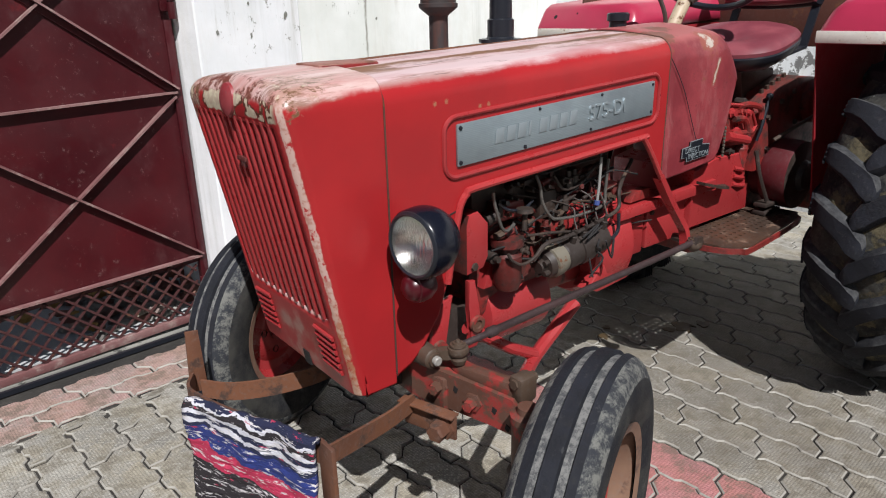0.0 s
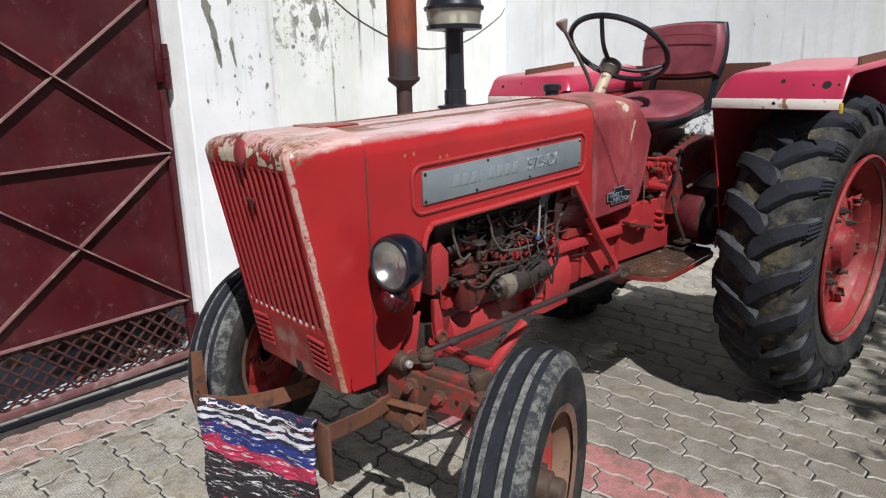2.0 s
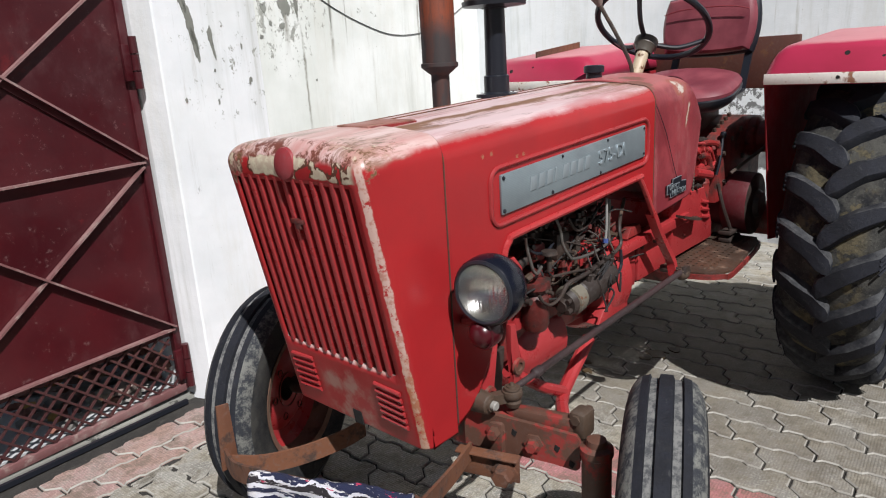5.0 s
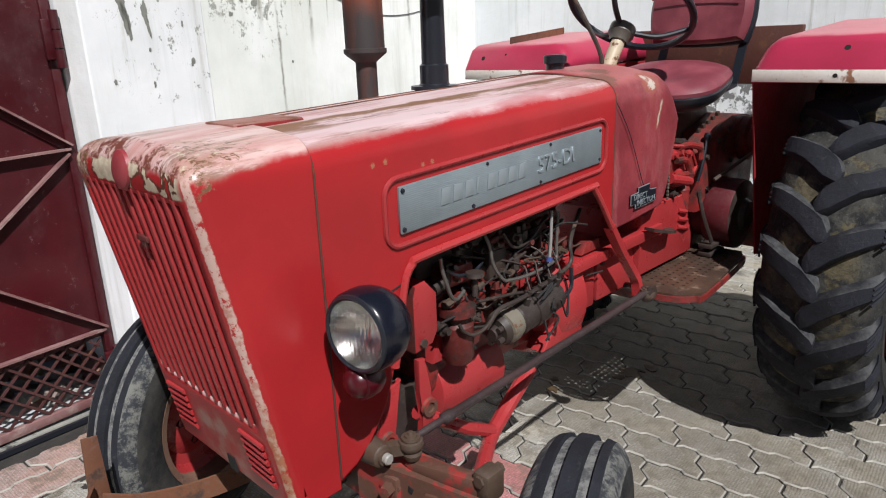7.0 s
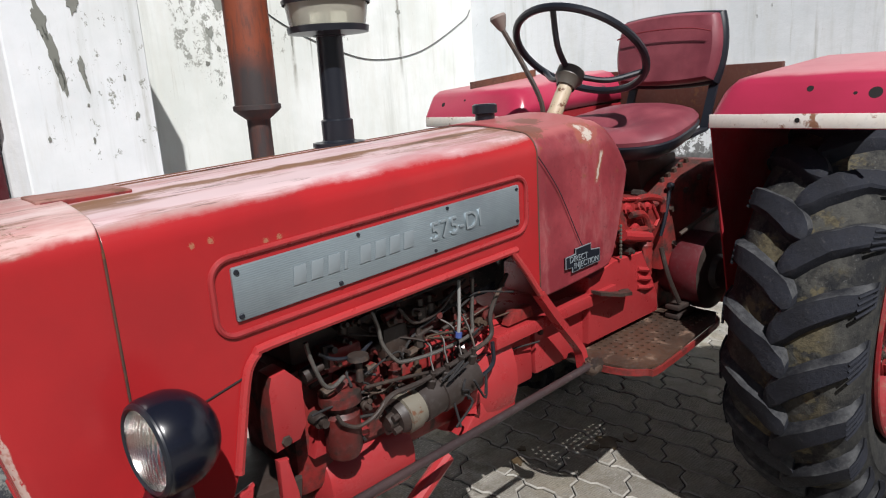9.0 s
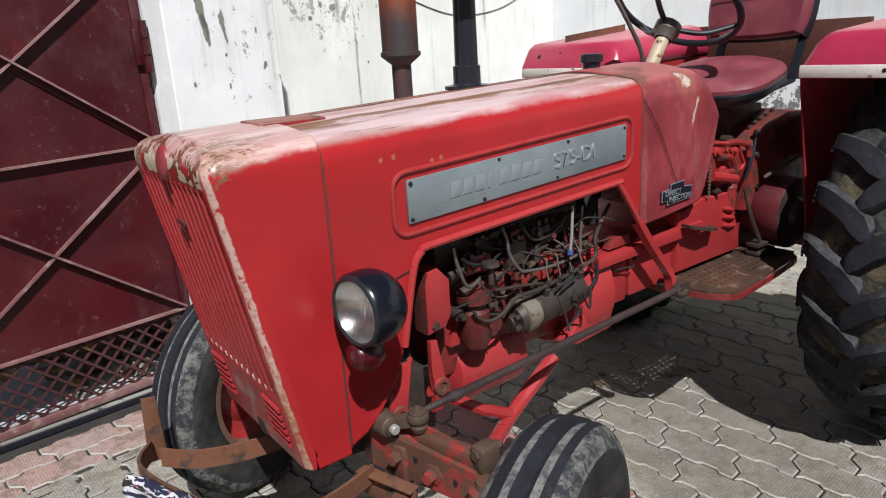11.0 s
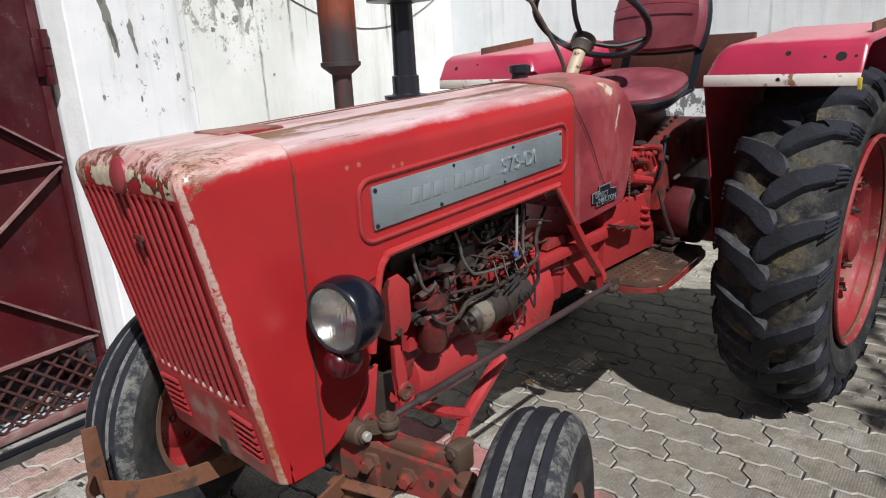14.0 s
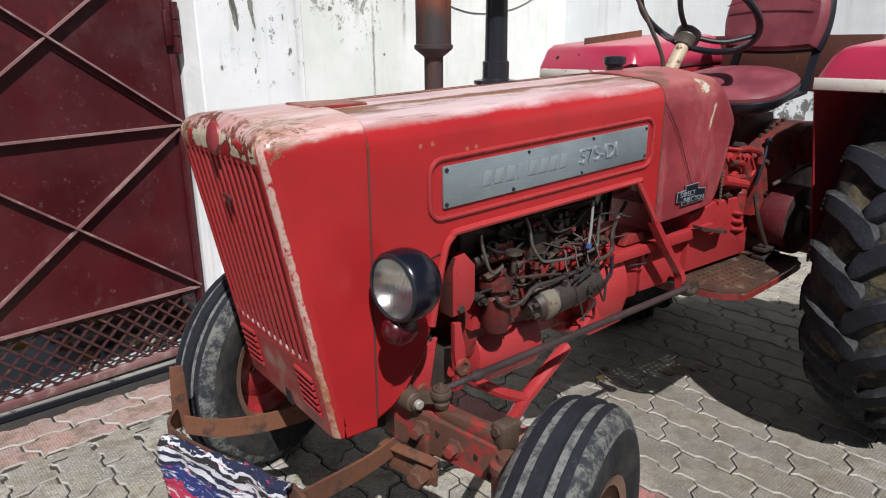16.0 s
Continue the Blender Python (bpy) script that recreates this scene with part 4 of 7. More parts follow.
ZT = 1.252
top_levels = [(1.178, 0.0), (1.19, 0.0), (1.2, 0.0)] + [(ZT - 0.05 + 0.05 * math.sin(k / 8 * math.pi / 2), 0.05 * (1 - math.cos(k / 8 * math.pi / 2))) for k in range(1, 9)]
low_levels = [(0.555, 0.0), (0.558, 0.0)] + [(float(z), 0.0) for z in np.linspace(0.555, 0.745, 8)[1:]] + [(float(z), 0.0) for z in np.linspace(0.745, 1.178, 14)[1:-1]]
nose = solid(part("nose", nose_skin(low_levels + top_levels, closed_top=True, opening=True), M_NOSE, tractor, "red nose cowling with chipped pale primer round its rim"), 0.004, -1)
for i in range(12):
    y = -0.178 + i * 0.0324
    b = B()
    w = 0.0083
    prism(b, [(front_x(0.742) - 0.002, 0.742), (front_x(1.182) - 0.002, 1.182), (front_x(1.182) + 0.03, 1.182), (front_x(0.742) + 0.03, 0.742)], y - w, y + w, bevel=0.004)
    part("grille_slat", b, M_RED, nose)
b = B()
prism(b, [(front_x(0.74) + 0.06, 0.74), (front_x(1.18) + 0.06, 1.18), (front_x(1.18) + 0.075, 1.18), (front_x(0.74) + 0.075, 0.74)], -0.22, 0.22)
part("radiator", b, M_DARK, nose, "dark radiator core behind the slats")
for s in (-1, 1):
    for k in range(6):
        b = B()
        z = 0.605 + k * 0.0185
        tube(b, [(front_x(z) - 0.001, s * 0.2, z), (front_x(z) - 0.001, s * 0.115, z + 0.004)], 0.006, 8)
        part("louvre", b, M_RED, nose)
b = B()
lathe(b, [(0.0, 0.007), (0.014, 0.0065), (0.027, 0.004), (0.034, 0.0), (0.036, -0.006)], (front_x(1.213), 0.0, 1.215), (-1, 0, 0.1), 24)
part("round_boss", b, M_COWL, nose)
b = B()
box(b, (front_x(1.09) - 0.006, -0.022, 1.08), (front_x(1.09) + 0.01, 0.025, 1.092), 0.003)
box(b, (front_x(1.08) - 0.006, -0.01, 1.068), (front_x(1.08) + 0.01, 0.012, 1.082), 0.003)
part("grille_emblem", b, M_RUSTRED, nose)
b = B()
prism(b, [(front_x(0.56) - 0.003, 0.552), (front_x(0.585) - 0.003, 0.59), (front_x(0.585) + 0.02, 0.59), (front_x(0.56) + 0.02, 0.552)], -0.03, 0.0)
part("crank_notch", b, M_DARK, nose, smooth=False)
# the bracket on the bonnet top across the seam
b = B()
box(b, (0.068, -0.06, top_z(0.1) + 0.008), (0.222, 0.05, top_z(0.1) + 0.0235), 0.003)
hinge = part("hinge_plate", b, paint("faded_brown_plate", (0.26, 0.11, 0.085), (0.36, 0.2, 0.17), rust=(0.15, 0.07, 0.04), amount=0.52, rough=0.6, edge=0.12), tractor)
b = B()
box(b, (0.074, -0.065, top_z(0.1) + 0.006), (0.22, -0.0605, top_z(0.1) + 0.021), 0.0015)
part("hinge_lip", b, M_RED_OLD, hinge)


b = B()
tube(b, [(0.112, -HW - 0.0005, 0.905), (0.2, -HW - 0.0005, 0.915), (0.3, -HW - 0.0005, 0.94)], 0.002, 6)
part("panel_seam", b, M_DARK, tractor)


# headlamp
def headlamp(parent, s):
    c = Vector((0.092, s * 0.352, 0.93))
    ax = Vector((-1, -0.12 * s * -1, 0)).normalized()
    b = B()
    prof = [(0.066, 0.002), (0.0725, 0.003), (0.0755, -0.002), (0.077, -0.03)] + [(0.077 * math.cos(k / 10 * math.pi / 2), -0.03 - 0.075 * math.sin(k / 10 * math.pi / 2)) for k in range(1, 11)]
    lathe(b, prof, c, ax, 36)
    lamp = part("headlamp", b, Mat("black_lamp_enamel", 0.22).done((0.006, 0.007, 0.013)) if s < 0 else M_BLACK, parent, "round headlamp with a black bucket")
    b = B()
    lathe(b, [(0.0, -0.055), (0.03, -0.045), (0.055, -0.02), (0.066, 0.0)], c, ax, 36)
    part("reflector", b, Mat("silvered_reflector", 0.2, 1.0).done((0.8, 0.79, 0.76)), lamp)
    b = B()
    lathe(b, [(0.0665, 0.0), (0.06, 0.007), (0.04, 0.013), (0.0, 0.016)], c, ax, 36)
    g = Mat("ribbed_lens_glass", 0.1)
    g.b.inputs["Transmission Weight"].default_value = 1.0
    g.b.inputs["IOR"].default_value = 1.3
    wv = g.t.nodes.new("ShaderNodeTexWave")
    wv.bands_direction = "Y"
    wv.inputs["Scale"].default_value = 36
    g.link(g.co, wv.inputs[0])
    lens = part("lens", b, g.done((0.95, 0.96, 0.95), wv.outputs[1], 0.006), lamp)
    lens.visible_shadow = False
    b = B()
    lathe(b, [(0.0625, 0.0065), (0.0665, 0.0095), (0.0715, 0.006), (0.0735, 0.0)], c, ax, 36)
    part("bezel", b, M_BLACK, lamp)
    b = B()
    tube(b, [c + Vector((0.06, 0, -0.05)), c + Vector((0.06, 0.03 * -s, -0.09)), (0.14, s * 0.25, 0.83)], 0.012)
    part("lamp_bracket", b, M_RED_OLD, lamp)
    b = B()
    c2 = Vector((0.098, s * 0.338, 0.831))
    lathe(b, [(0.0, 0.024), (0.016, 0.022), (0.026, 0.014), (0.029, 0.004), (0.034, 0.003), (0.035, -0.012), (0.033, -0.03), (0.024, -0.045), (0.0, -0.05)], c2, (-1, 0, 0), 32)
    part("marker_lamp", b, Mat("dark_red_lens", 0.3).done((0.055, 0.003, 0.007)), lamp, "small dark red marker lamp")


headlamp(tractor, -1)
headlamp(tractor, 1)

# exhaust and air cleaner
b = B()
lathe(b, [(0.028, -0.16), (0.028, -0.02), (0.053, 0.0), (0.057, 0.004), (0.057, 0.014), (0.052, 0.016), (0.052, 0.55), (0.046, 0.57), (0.03, 0.58)], (0.63, 0.225, 1.385), (0, 0, 1), 28)


def exhaust_material():
    m = Mat("burnt_exhaust_skin", 0.6)
    n = m.math("ADD", m.axis(2), m.math("MULTIPLY", m.noise(7, 5), 0.16))
    c = m.mix(m.ramp(n, 1.53, 1.62), (0.035, 0.028, 0.028), (0.2, 0.045, 0.018))
    c = m.mix(m.math("MULTIPLY", m.ramp(m.noise(14, 6, 0.7, (2.5, 2.5, 0.4)), 0.46, 0.62), 0.75), c, (0.075, 0.028, 0.02))
    c = m.mix(m.ramp(m.noise(40, 5, 0.7), 0.55, 0.75), c, (0.05, 0.035, 0.03))
    return m.done(c, m.noise(60, 4), 0.001)


part("exhaust", b, exhaust_material(), tractor, "upright exhaust silencer, soot black turning rust red above")
b = B()
AC = (0.8, 0.14)
lathe(b, [(0.066, -0.004), (0.066, 0.006), (0.044, 0.008), (0.04, 0.012), (0.04, 0.06), (0.034, 0.064), (0.032, 0.26), (0.04, 0.262), (0.04, 0.27), (0.0, 0.27)], (*AC, top_z(0.78) + 0.01), (0, 0, 1), 28)
cleaner = part("air_cleaner", b, M_BLACK, tractor, "black intake stack with a clear pre-cleaner bowl")
b = B()
zc = 1.565
lathe(b, [(0.035, -0.012), (0.098, -0.006), (0.1, 0.008), (0.09, 0.01)], (*AC, zc), (0, 0, 1), 36)
part("bowl_base", b, M_BLACK, cleaner)
b = B()
lathe(b, [(0.092, 0.01), (0.1, 0.062)], (*AC, zc), (0, 0, 1), 36)
gl = Mat("cloudy_bowl", 0.25)
gl.b.inputs["Transmission Weight"].default_value = 0.6
part("bowl", b, gl.done((0.75, 0.73, 0.6)), cleaner, "cloudy clear plastic bowl")
b = B()
lathe(b, [(0.106, 0.06), (0.108, 0.07), (0.1, 0.074), (0.094, 0.094), (0.07, 0.102), (0.012, 0.104), (0.008, 0.116), (0.0, 0.118)], (*AC, zc), (0, 0, 1), 36)
part("bowl_lid", b, M_BLACK, cleaner)
for k in range(6):
    a = k * math.tau / 6
    b = B()
    box(b, (0.04, -0.002, 0.01), (0.088, 0.002, 0.06), m=Matrix.Translation((*AC, zc)) @ Matrix.Rotation(a, 4, "Z"))
    part("vane", b, M_STEEL, cleaner, smooth=False)

# engine and running gear
b = B()
box(b, (0.44, -0.12, 0.56), (1.02, 0.12, 0.86), 0.02)
engine = part("engine", b, M_RED_OLD, tractor, "greasy engine block with red paint, pipes and pumps")
b = B()
box(b, (0.46, -0.11, 0.86), (1.0, 0.11, 0.97), 0.015)
part("cylinder_head", b, M_GREASE, engine)
b = B()
box(b, (0.5, -0.07, 0.965), (0.98, 0.07, 1.03), 0.02)
part("rocker_cover", b, M_RED_OLD, engine)
b = B()
prism(b, [(0.0, 0.0), (0.055, 0.008), (0.072, 0.035), (0.072, 0.125), (0.04, 0.16), (0.008, 0.155), (0.0, 0.13)], -0.0, 0.055, bevel=0.004)
bmesh.ops.translate(b, vec=(0.355, -0.212, 0.75), verts=b.verts)
b.faces.ensure_lookup_table()
b.normal_update()
# faces towards the front get the darker red
for f in b.faces:
    f.material_index = 1 if f.normal.x < -0.6 else 0
part("timing_cover", b, [M_RED, M_RUSTRED], engine, "red timing cover with a darker front")
b = B()
lathe(b, [(0.0, 0.004), (0.01, 0.004), (0.012, 0.0)], (0.377, -0.2165, 0.77), (0, -1, 0), 6)
part("cover_bolt", b, M_GREASE, engine)
b = B()
lathe(b, [(0.0, -0.01), (0.06, -0.01), (0.1, 0.01), (0.11, 0.05), (0.11, 0.24), (0.0, 0.245)], (0.5, -0.04, 0.55), (1, 0, 0), 28)
part("oil_sump", b, M_RED, engine, "rounded red oil sump")
b = B()
prism(b, [(0.47, 0.66), (0.62, 0.66), (0.6, 0.73), (0.49, 0.745)], -0.15, -0.1, bevel=0.006)
part("side_cover", b, M_RED, engine)
b = B()
lathe(b, [(0.0, 0.0), (0.032, 0.003), (0.04, 0.02), (0.04, 0.1), (0.03, 0.11), (0.03, 0.125), (0.046, 0.128), (0.046, 0.15), (0.012, 0.156), (0.012, 0.17), (0.0, 0.172)], (0.53, -0.175, 0.655), (0, 0, 1), 20)
part("fuel_filter", b, M_RUSTRED, engine)
PUMP_AX = Vector((0.97, 0.0, 0.12)).normalized()
PUMP_AT = Vector((0.63, -0.195, 0.695))
b = B()
lathe(b, [(0.0, 0.0), (0.018, 0.0), (0.02, 0.02), (0.036, 0.022), (0.042, 0.04)], PUMP_AT, PUMP_AX, 20)
lathe(b, [(0.042, 0.09), (0.046, 0.095), (0.046, 0.15), (0.05, 0.152), (0.05, 0.2), (0.044, 0.205), (0.044, 0.27), (0.03, 0.28), (0.0, 0.285)], PUMP_AT, PUMP_AX, 20)
for k in range(5):
    a = k * 1.25
    lathe(b, [(0.0, -0.016), (0.008, -0.016), (0.008, 0.004)], PUMP_AT + PUMP_AX * 0.02 + Vector((0, 0.026 * math.cos(a), 0.026 * math.sin(a))), PUMP_AX, 8)
pump = part("injection_pump", b, M_GREASE, engine, "greasy injection pump")
b = B()
lathe(b, [(0.042, 0.04), (0.048, 0.043), (0.048, 0.074), (0.043, 0.077), (0.043, 0.09)], PUMP_AT, PUMP_AX, 24)
part("pump_collar", b, paint("bare_collar", (0.15, 0.135, 0.105), (0.08, 0.068, 0.052), amount=0.56, rough=0.45), pump, "bare metal collar")
for k in range(4):
    b = B()
    p = PUMP_AT + PUMP_AX * (0.12 + 0.045 * k) + Vector((0, -0.02, 0.04))
    lathe(b, [(0.012, -0.01), (0.012, 0.02), (0.007, 0.022), (0.007, 0.04), (0.0, 0.042)], p, (0, -0.35, 1), 6)
    part("delivery_union", b, M_GREASE, pump)
    b = B()
    tube(b, soft([p + Vector((0, -0.014, 0.04)), p + Vector((0.006, 0.0, 0.06)), p + Vector((0.012, 0.03, 0.1)), (0.6 + 0.1 * k, -0.125, 0.9)], 6), 0.0028, 6)
    part("injector_pipe", b, M_GREASE, pump)
# wiring tangle
rng = random.Random(4)
for i in range(4):
    p = PUMP_AT + PUMP_AX * rng.uniform(0.15, 0.3) + Vector((0, -0.05, rng.uniform(-0.05, 0.03)))
    b = B()
    tube(b, soft([p + Vector((rng.uniform(-0.06, 0.06), rng.uniform(-0.012, 0.012), rng.uniform(-0.045, 0.06))) for _ in range(4)], 5), 0.003, 6)
    part("wire", b, M_WIRE, engine)
for i in range(16):
    p = Vector((rng.uniform(0.45, 0.98), -0.19, rng.uniform(0.72, 0.95)))
    b = B()
    tube(b, soft([p] + [p + Vector((rng.uniform(-0.1, 0.1) * k, rng.uniform(-0.02, 0.03), rng.uniform(-0.05, 0.04))) for k in (1, 2)], 6), rng.uniform(0.0018, 0.0035), 6)
    part("wire", b, rng.choice((M_WIRE, M_WIRE, M_OLDIRON)), engine)
# flywheel housing with its flat foot
b = B()
lathe(b, [(0.0, 0.1), (0.1, 0.1), (0.155, 0.085), (0.18, 0.04), (0.185, 0.0), (0.185, -0.06)], (1.0, -0.02, 0.66), (-1, 0, 0), 32)
part("flywheel_housing", b, M_RED, engine)
b = B()
prism(b, [(0.87, 0.555), (0.92, 0.535), (1.07, 0.545), (1.07, 0.66), (0.97, 0.66)], -0.185, -0.12, bevel=0.006)
part("housing_foot", b, M_RED, engine)
PIPES = [
    ([(0.445, -0.21, 0.95), (0.45, -0.21, 0.92), (0.462, -0.212, 0.88), (0.475, -0.212, 0.85), (0.495, -0.21, 0.838), (0.53, -0.2, 0.846)], 0.0055, 0),
    ([(0.62, -0.19, 0.96), (0.626, -0.2, 0.93), (0.632, -0.205, 0.885), (0.66, -0.21, 0.842), (0.69, -0.21, 0.83), (0.783, -0.205, 0.82), (0.897, -0.2, 0.827), (0.912, -0.195, 0.87), (0.925, -0.19, 0.96)], 0.0055, 0),
    ([(0.585, -0.22, 0.735), (0.6, -0.222, 0.75), (0.632, -0.225, 0.775), (0.716, -0.225, 0.776), (0.842, -0.22, 0.787), (0.95, -0.215, 0.806), (0.965, -0.205, 0.85), (0.995, -0.19, 0.88), (1.08, -0.16, 0.93)], 0.007, 1),
    ([(0.495, -0.215, 0.775), (0.505, -0.22, 0.755), (0.536, -0.225, 0.738), (0.581, -0.225, 0.745), (0.62, -0.222, 0.772)], 0.0055, 1),
    ([(0.58, -0.2, 0.803), (0.7, -0.2, 0.786), (0.867, -0.19, 0.751)], 0.005, 1),
    ([(0.964, -0.21, 0.79), (0.957, -0.215, 0.735), (0.9, -0.22, 0.72), (0.81, -0.215, 0.738)], 0.0065, 2),
    ([(0.7, -0.18, 0.945), (0.74, -0.185, 0.9), (0.82, -0.18, 0.905), (0.9, -0.17, 0.95)], 0.005, 1),
    ([(0.48, -0.19, 0.91), (0.52, -0.19, 0.885), (0.58, -0.185, 0.875), (0.62, -0.18, 0.89)], 0.005, 2),
]
for p, r, k in PIPES:
    b = B()
    tube(b, soft(p, 5), r * 0.85, 8)
    part("pipe", b, (M_PIPE, M_GREASE, M_BLACK)[k], engine, "dull steel fuel pipe" if k == 0 else "")
rng = random.Random(11)
for i in range(100):
    b = B()
    c = Vector((rng.uniform(0.47, 0.98), rng.uniform(-0.18, -0.13), rng.uniform(0.74, 0.94)))
    ax = rng.choice(((0, -1, 0), (0, -1, 0.3), (0, 0, 1), (1, 0, 0.2)))
    r = rng.uniform(0.005, 0.016)
    lathe(b, [(0.0, 0.024), (r * 0.55, 0.024), (r * 0.6, 0.008), (r, 0.006), (r, -0.024), (0.0, -0.024)], c, ax, 6 if rng.random() < 0.5 else 12)
    part("fitting", b, rng.choice((M_GREASE, M_RUSTRED, M_GREASE, M_GREASE, M_OLDIRON)), engine)
for x0, z0, w0, h0, mm in ((0.56, 0.87, 0.09, 0.05, M_RED_OLD), (0.7, 0.86, 0.07, 0.08, M_GREASE), (0.6, 0.8, 0.1, 0.05, M_RED_OLD), (0.83, 0.8, 0.1, 0.07, M_RED), (0.93, 0.84, 0.06, 0.06, M_RED_OLD), (0.75, 0.78, 0.08, 0.05, M_RED_OLD)):
    b = B()
    box(b, (x0 - w0 / 2, -0.165, z0 - h0 / 2), (x0 + w0 / 2, -0.1, z0 + h0 / 2), 0.008)
    part("casting", b, mm, engine)
b = B()
lathe(b, [(0.0, 0.012), (0.022, 0.01), (0.024, 0.0), (0.008, -0.002), (0.008, -0.05)], (0.569, -0.2, 0.872), (0, 0, 1), 14)
part("oil_filler", b, M_GREASE, engine)
b = B()
tube(b, [(0.835, -0.227, 0.853), (0.842, -0.226, 0.9), (0.85, -0.222, 0.98)], 0.0042, 8)
hose = part("pale_hose", b, Mat("pale_plastic_hose", 0.4).done((0.24, 0.24, 0.23)), engine, "pale plastic fuel hose")
b = B()
tube(b, [(0.834, -0.227, 0.845), (0.836, -0.227, 0.858)], 0.0085, 8)
part("hose_clip", b, Mat("blue_plastic", 0.4).done((0.05, 0.08, 0.25)), hose, "blue plastic clip")
# side rails and lower chassis
b = B()
box(b, (1.5, -0.15, 0.5), (2.05, 0.15, 0.95), 0.03)
gearbox = part("gearbox", b, M_RED_OLD, tractor, "red clutch and gearbox housing")
b = B()
box(b, (1.0, -0.16, 0.6), (1.175, 0.16, 0.752), 0.01)
part("clutch_housing", b, M_RED, gearbox)
b = B()
box(b, (1.18, -0.165, 0.61), (1.52, 0.165, 0.755), 0.01)
part("clutch_housing", b, M_RED, gearbox)
for x in (1.2, 1.3, 1.42):
    b = B()
    lathe(b, [(0.0, 0.008), (0.008, 0.008), (0.009, -0.004)], (x, -0.166, 0.735), (0, -1, 0), 6)
    part("cover_bolt", b, M_GREASE, gearbox)
b = B()
prism(b, [(0.985, 0.792), (1.52, 0.8), (1.52, 0.765), (0.985, 0.757)], -0.205, -0.15, bevel=0.004)
part("side_rail", b, M_RED, gearbox)
b = B()
prism(b, [(1.05, 0.8), (1.15, 0.802), (1.14, 0.835), (1.07, 0.832)], -0.19, -0.16, bevel=0.003)
part("rail_bracket", b, M_RED_OLD, gearbox)
b = B()
prism(b, [(1.4, 0.64), (1.79, 0.64), (1.785, 0.71), (1.74, 0.76), (1.69, 0.872), (1.53, 0.868), (1.4, 0.848)], -0.19, 0.15, bevel=0.008)
part("gearbox_case", b, M_RED, gearbox, "clean red gearbox casting")
for z in (0.745, 0.775, 0.805):
    b = B()
    tube(b, [(1.66, -0.19, z + 0.01), (1.7, -0.2, z), (1.745 - (z - 0.745) * 0.4, -0.19, z - 0.008)], 0.008, 8)
    part("casting_rib", b, M_RED, gearbox)
b = B()
prism(b, [(1.56, 0.937), (1.576, 1.057), (1.734, 1.037), (1.791, 0.956), (1.706, 0.894), (1.62, 0.9)], -0.185, 0.14, bevel=0.008)
cover = part("gearbox_cover", b, M_RED_OLD, gearbox)
b = B()
tube(b, [(1.58, -0.188, 1.052), (1.73, -0.188, 1.032), (1.785, -0.188, 0.957), (1.765, -0.188, 0.935)], 0.006, 6)
part("cover_flange", b, M_LIP, cover)
for x, z in ((1.6, 1.02), (1.66, 0.99), (1.71, 1.01), (1.64, 0.955), (1.72, 0.95)):
    b = B()
    lathe(b, [(0.0, 0.016), (0.01, 0.015), (0.012, 0.006), (0.018, 0.004), (0.019, -0.01)], (x, -0.188, z), (0, -1, 0), 8)
    part("cover_boss", b, M_RED, cover)
b = B()
tube(b, soft([(1.56, -0.2, 0.945), (1.63, -0.205, 0.93), (1.7, -0.205, 0.915)], 4), 0.017, 10)
part("cross_pipe", b, M_RED, cover)
b = B()
for k in range(9):
    lathe(b, [(0.0, -0.006), (0.004, -0.004), (0.005, 0.0), (0.004, 0.004), (0.0, 0.006)], (1.55, -0.2, 0.88 + 0.012 * k), (0, 0, 1), 6)
part("bead_chain", b, M_STEEL, cover)
b = B()
prism(b, [(1.8, 0.78), (2.3, 0.78), (2.3, 1.09), (2.05, 1.115), (1.86, 1.06), (1.8, 1.0)], -0.2, 0.2, bevel=0.012)
lift = part("lift_housing", b, M_RED_OLD, gearbox, "oily red hydraulic lift housing")
for k in range(5):
    b = B()
    x = 1.87 + k * 0.04
    lathe(b, [(0.0, 0.012), (0.009, 0.012), (0.01, -0.01)], (x, -0.15, 1.062 + (x - 1.86) * 0.29), (-0.29, 0, 1), 6)
    part("cover_bolt", b, M_GREASE, lift)
for x, z in ((1.84, 0.98), (1.93, 1.03), (2.02, 1.06), (2.06, 0.94), (1.86, 0.86)):
    b = B()
    lathe(b, [(0.0, 0.01), (0.01, 0.009), (0.011, -0.006)], (x, -0.202, z), (0, -1, 0), 6)
    part("cover_bolt", b, M_GREASE, lift)
b = B()
lathe(b, [(0.085, 0.0), (0.085, 0.03), (0.07, 0.04), (0.065, 0.16)], (2.18, -0.2, 1.01), (0, -1, 0), 24)
part("lift_shaft", b, M_RED_OLD, lift)
b = B()
tube(b, soft([(1.78, -0.2, 0.9), (1.8, -0.205, 0.96), (1.835, -0.2, 1.045)], 4), 0.006, 8)
lathe(b, [(0.0, 0.014), (0.01, 0.011), (0.014, 0.0), (0.01, -0.012), (0.0, -0.014)], (1.838, -0.2, 1.055), (0, 0, 1), 12)
part("control_lever", b, M_BLACK, gearbox, "thin lever with a black knob")
b = B()
tube(b, [(1.84, -0.235, 0.9), (2.02, -0.32, 1.0)], 0.007, 8)
part("control_rod", b, M_OLDIRON, gearbox)
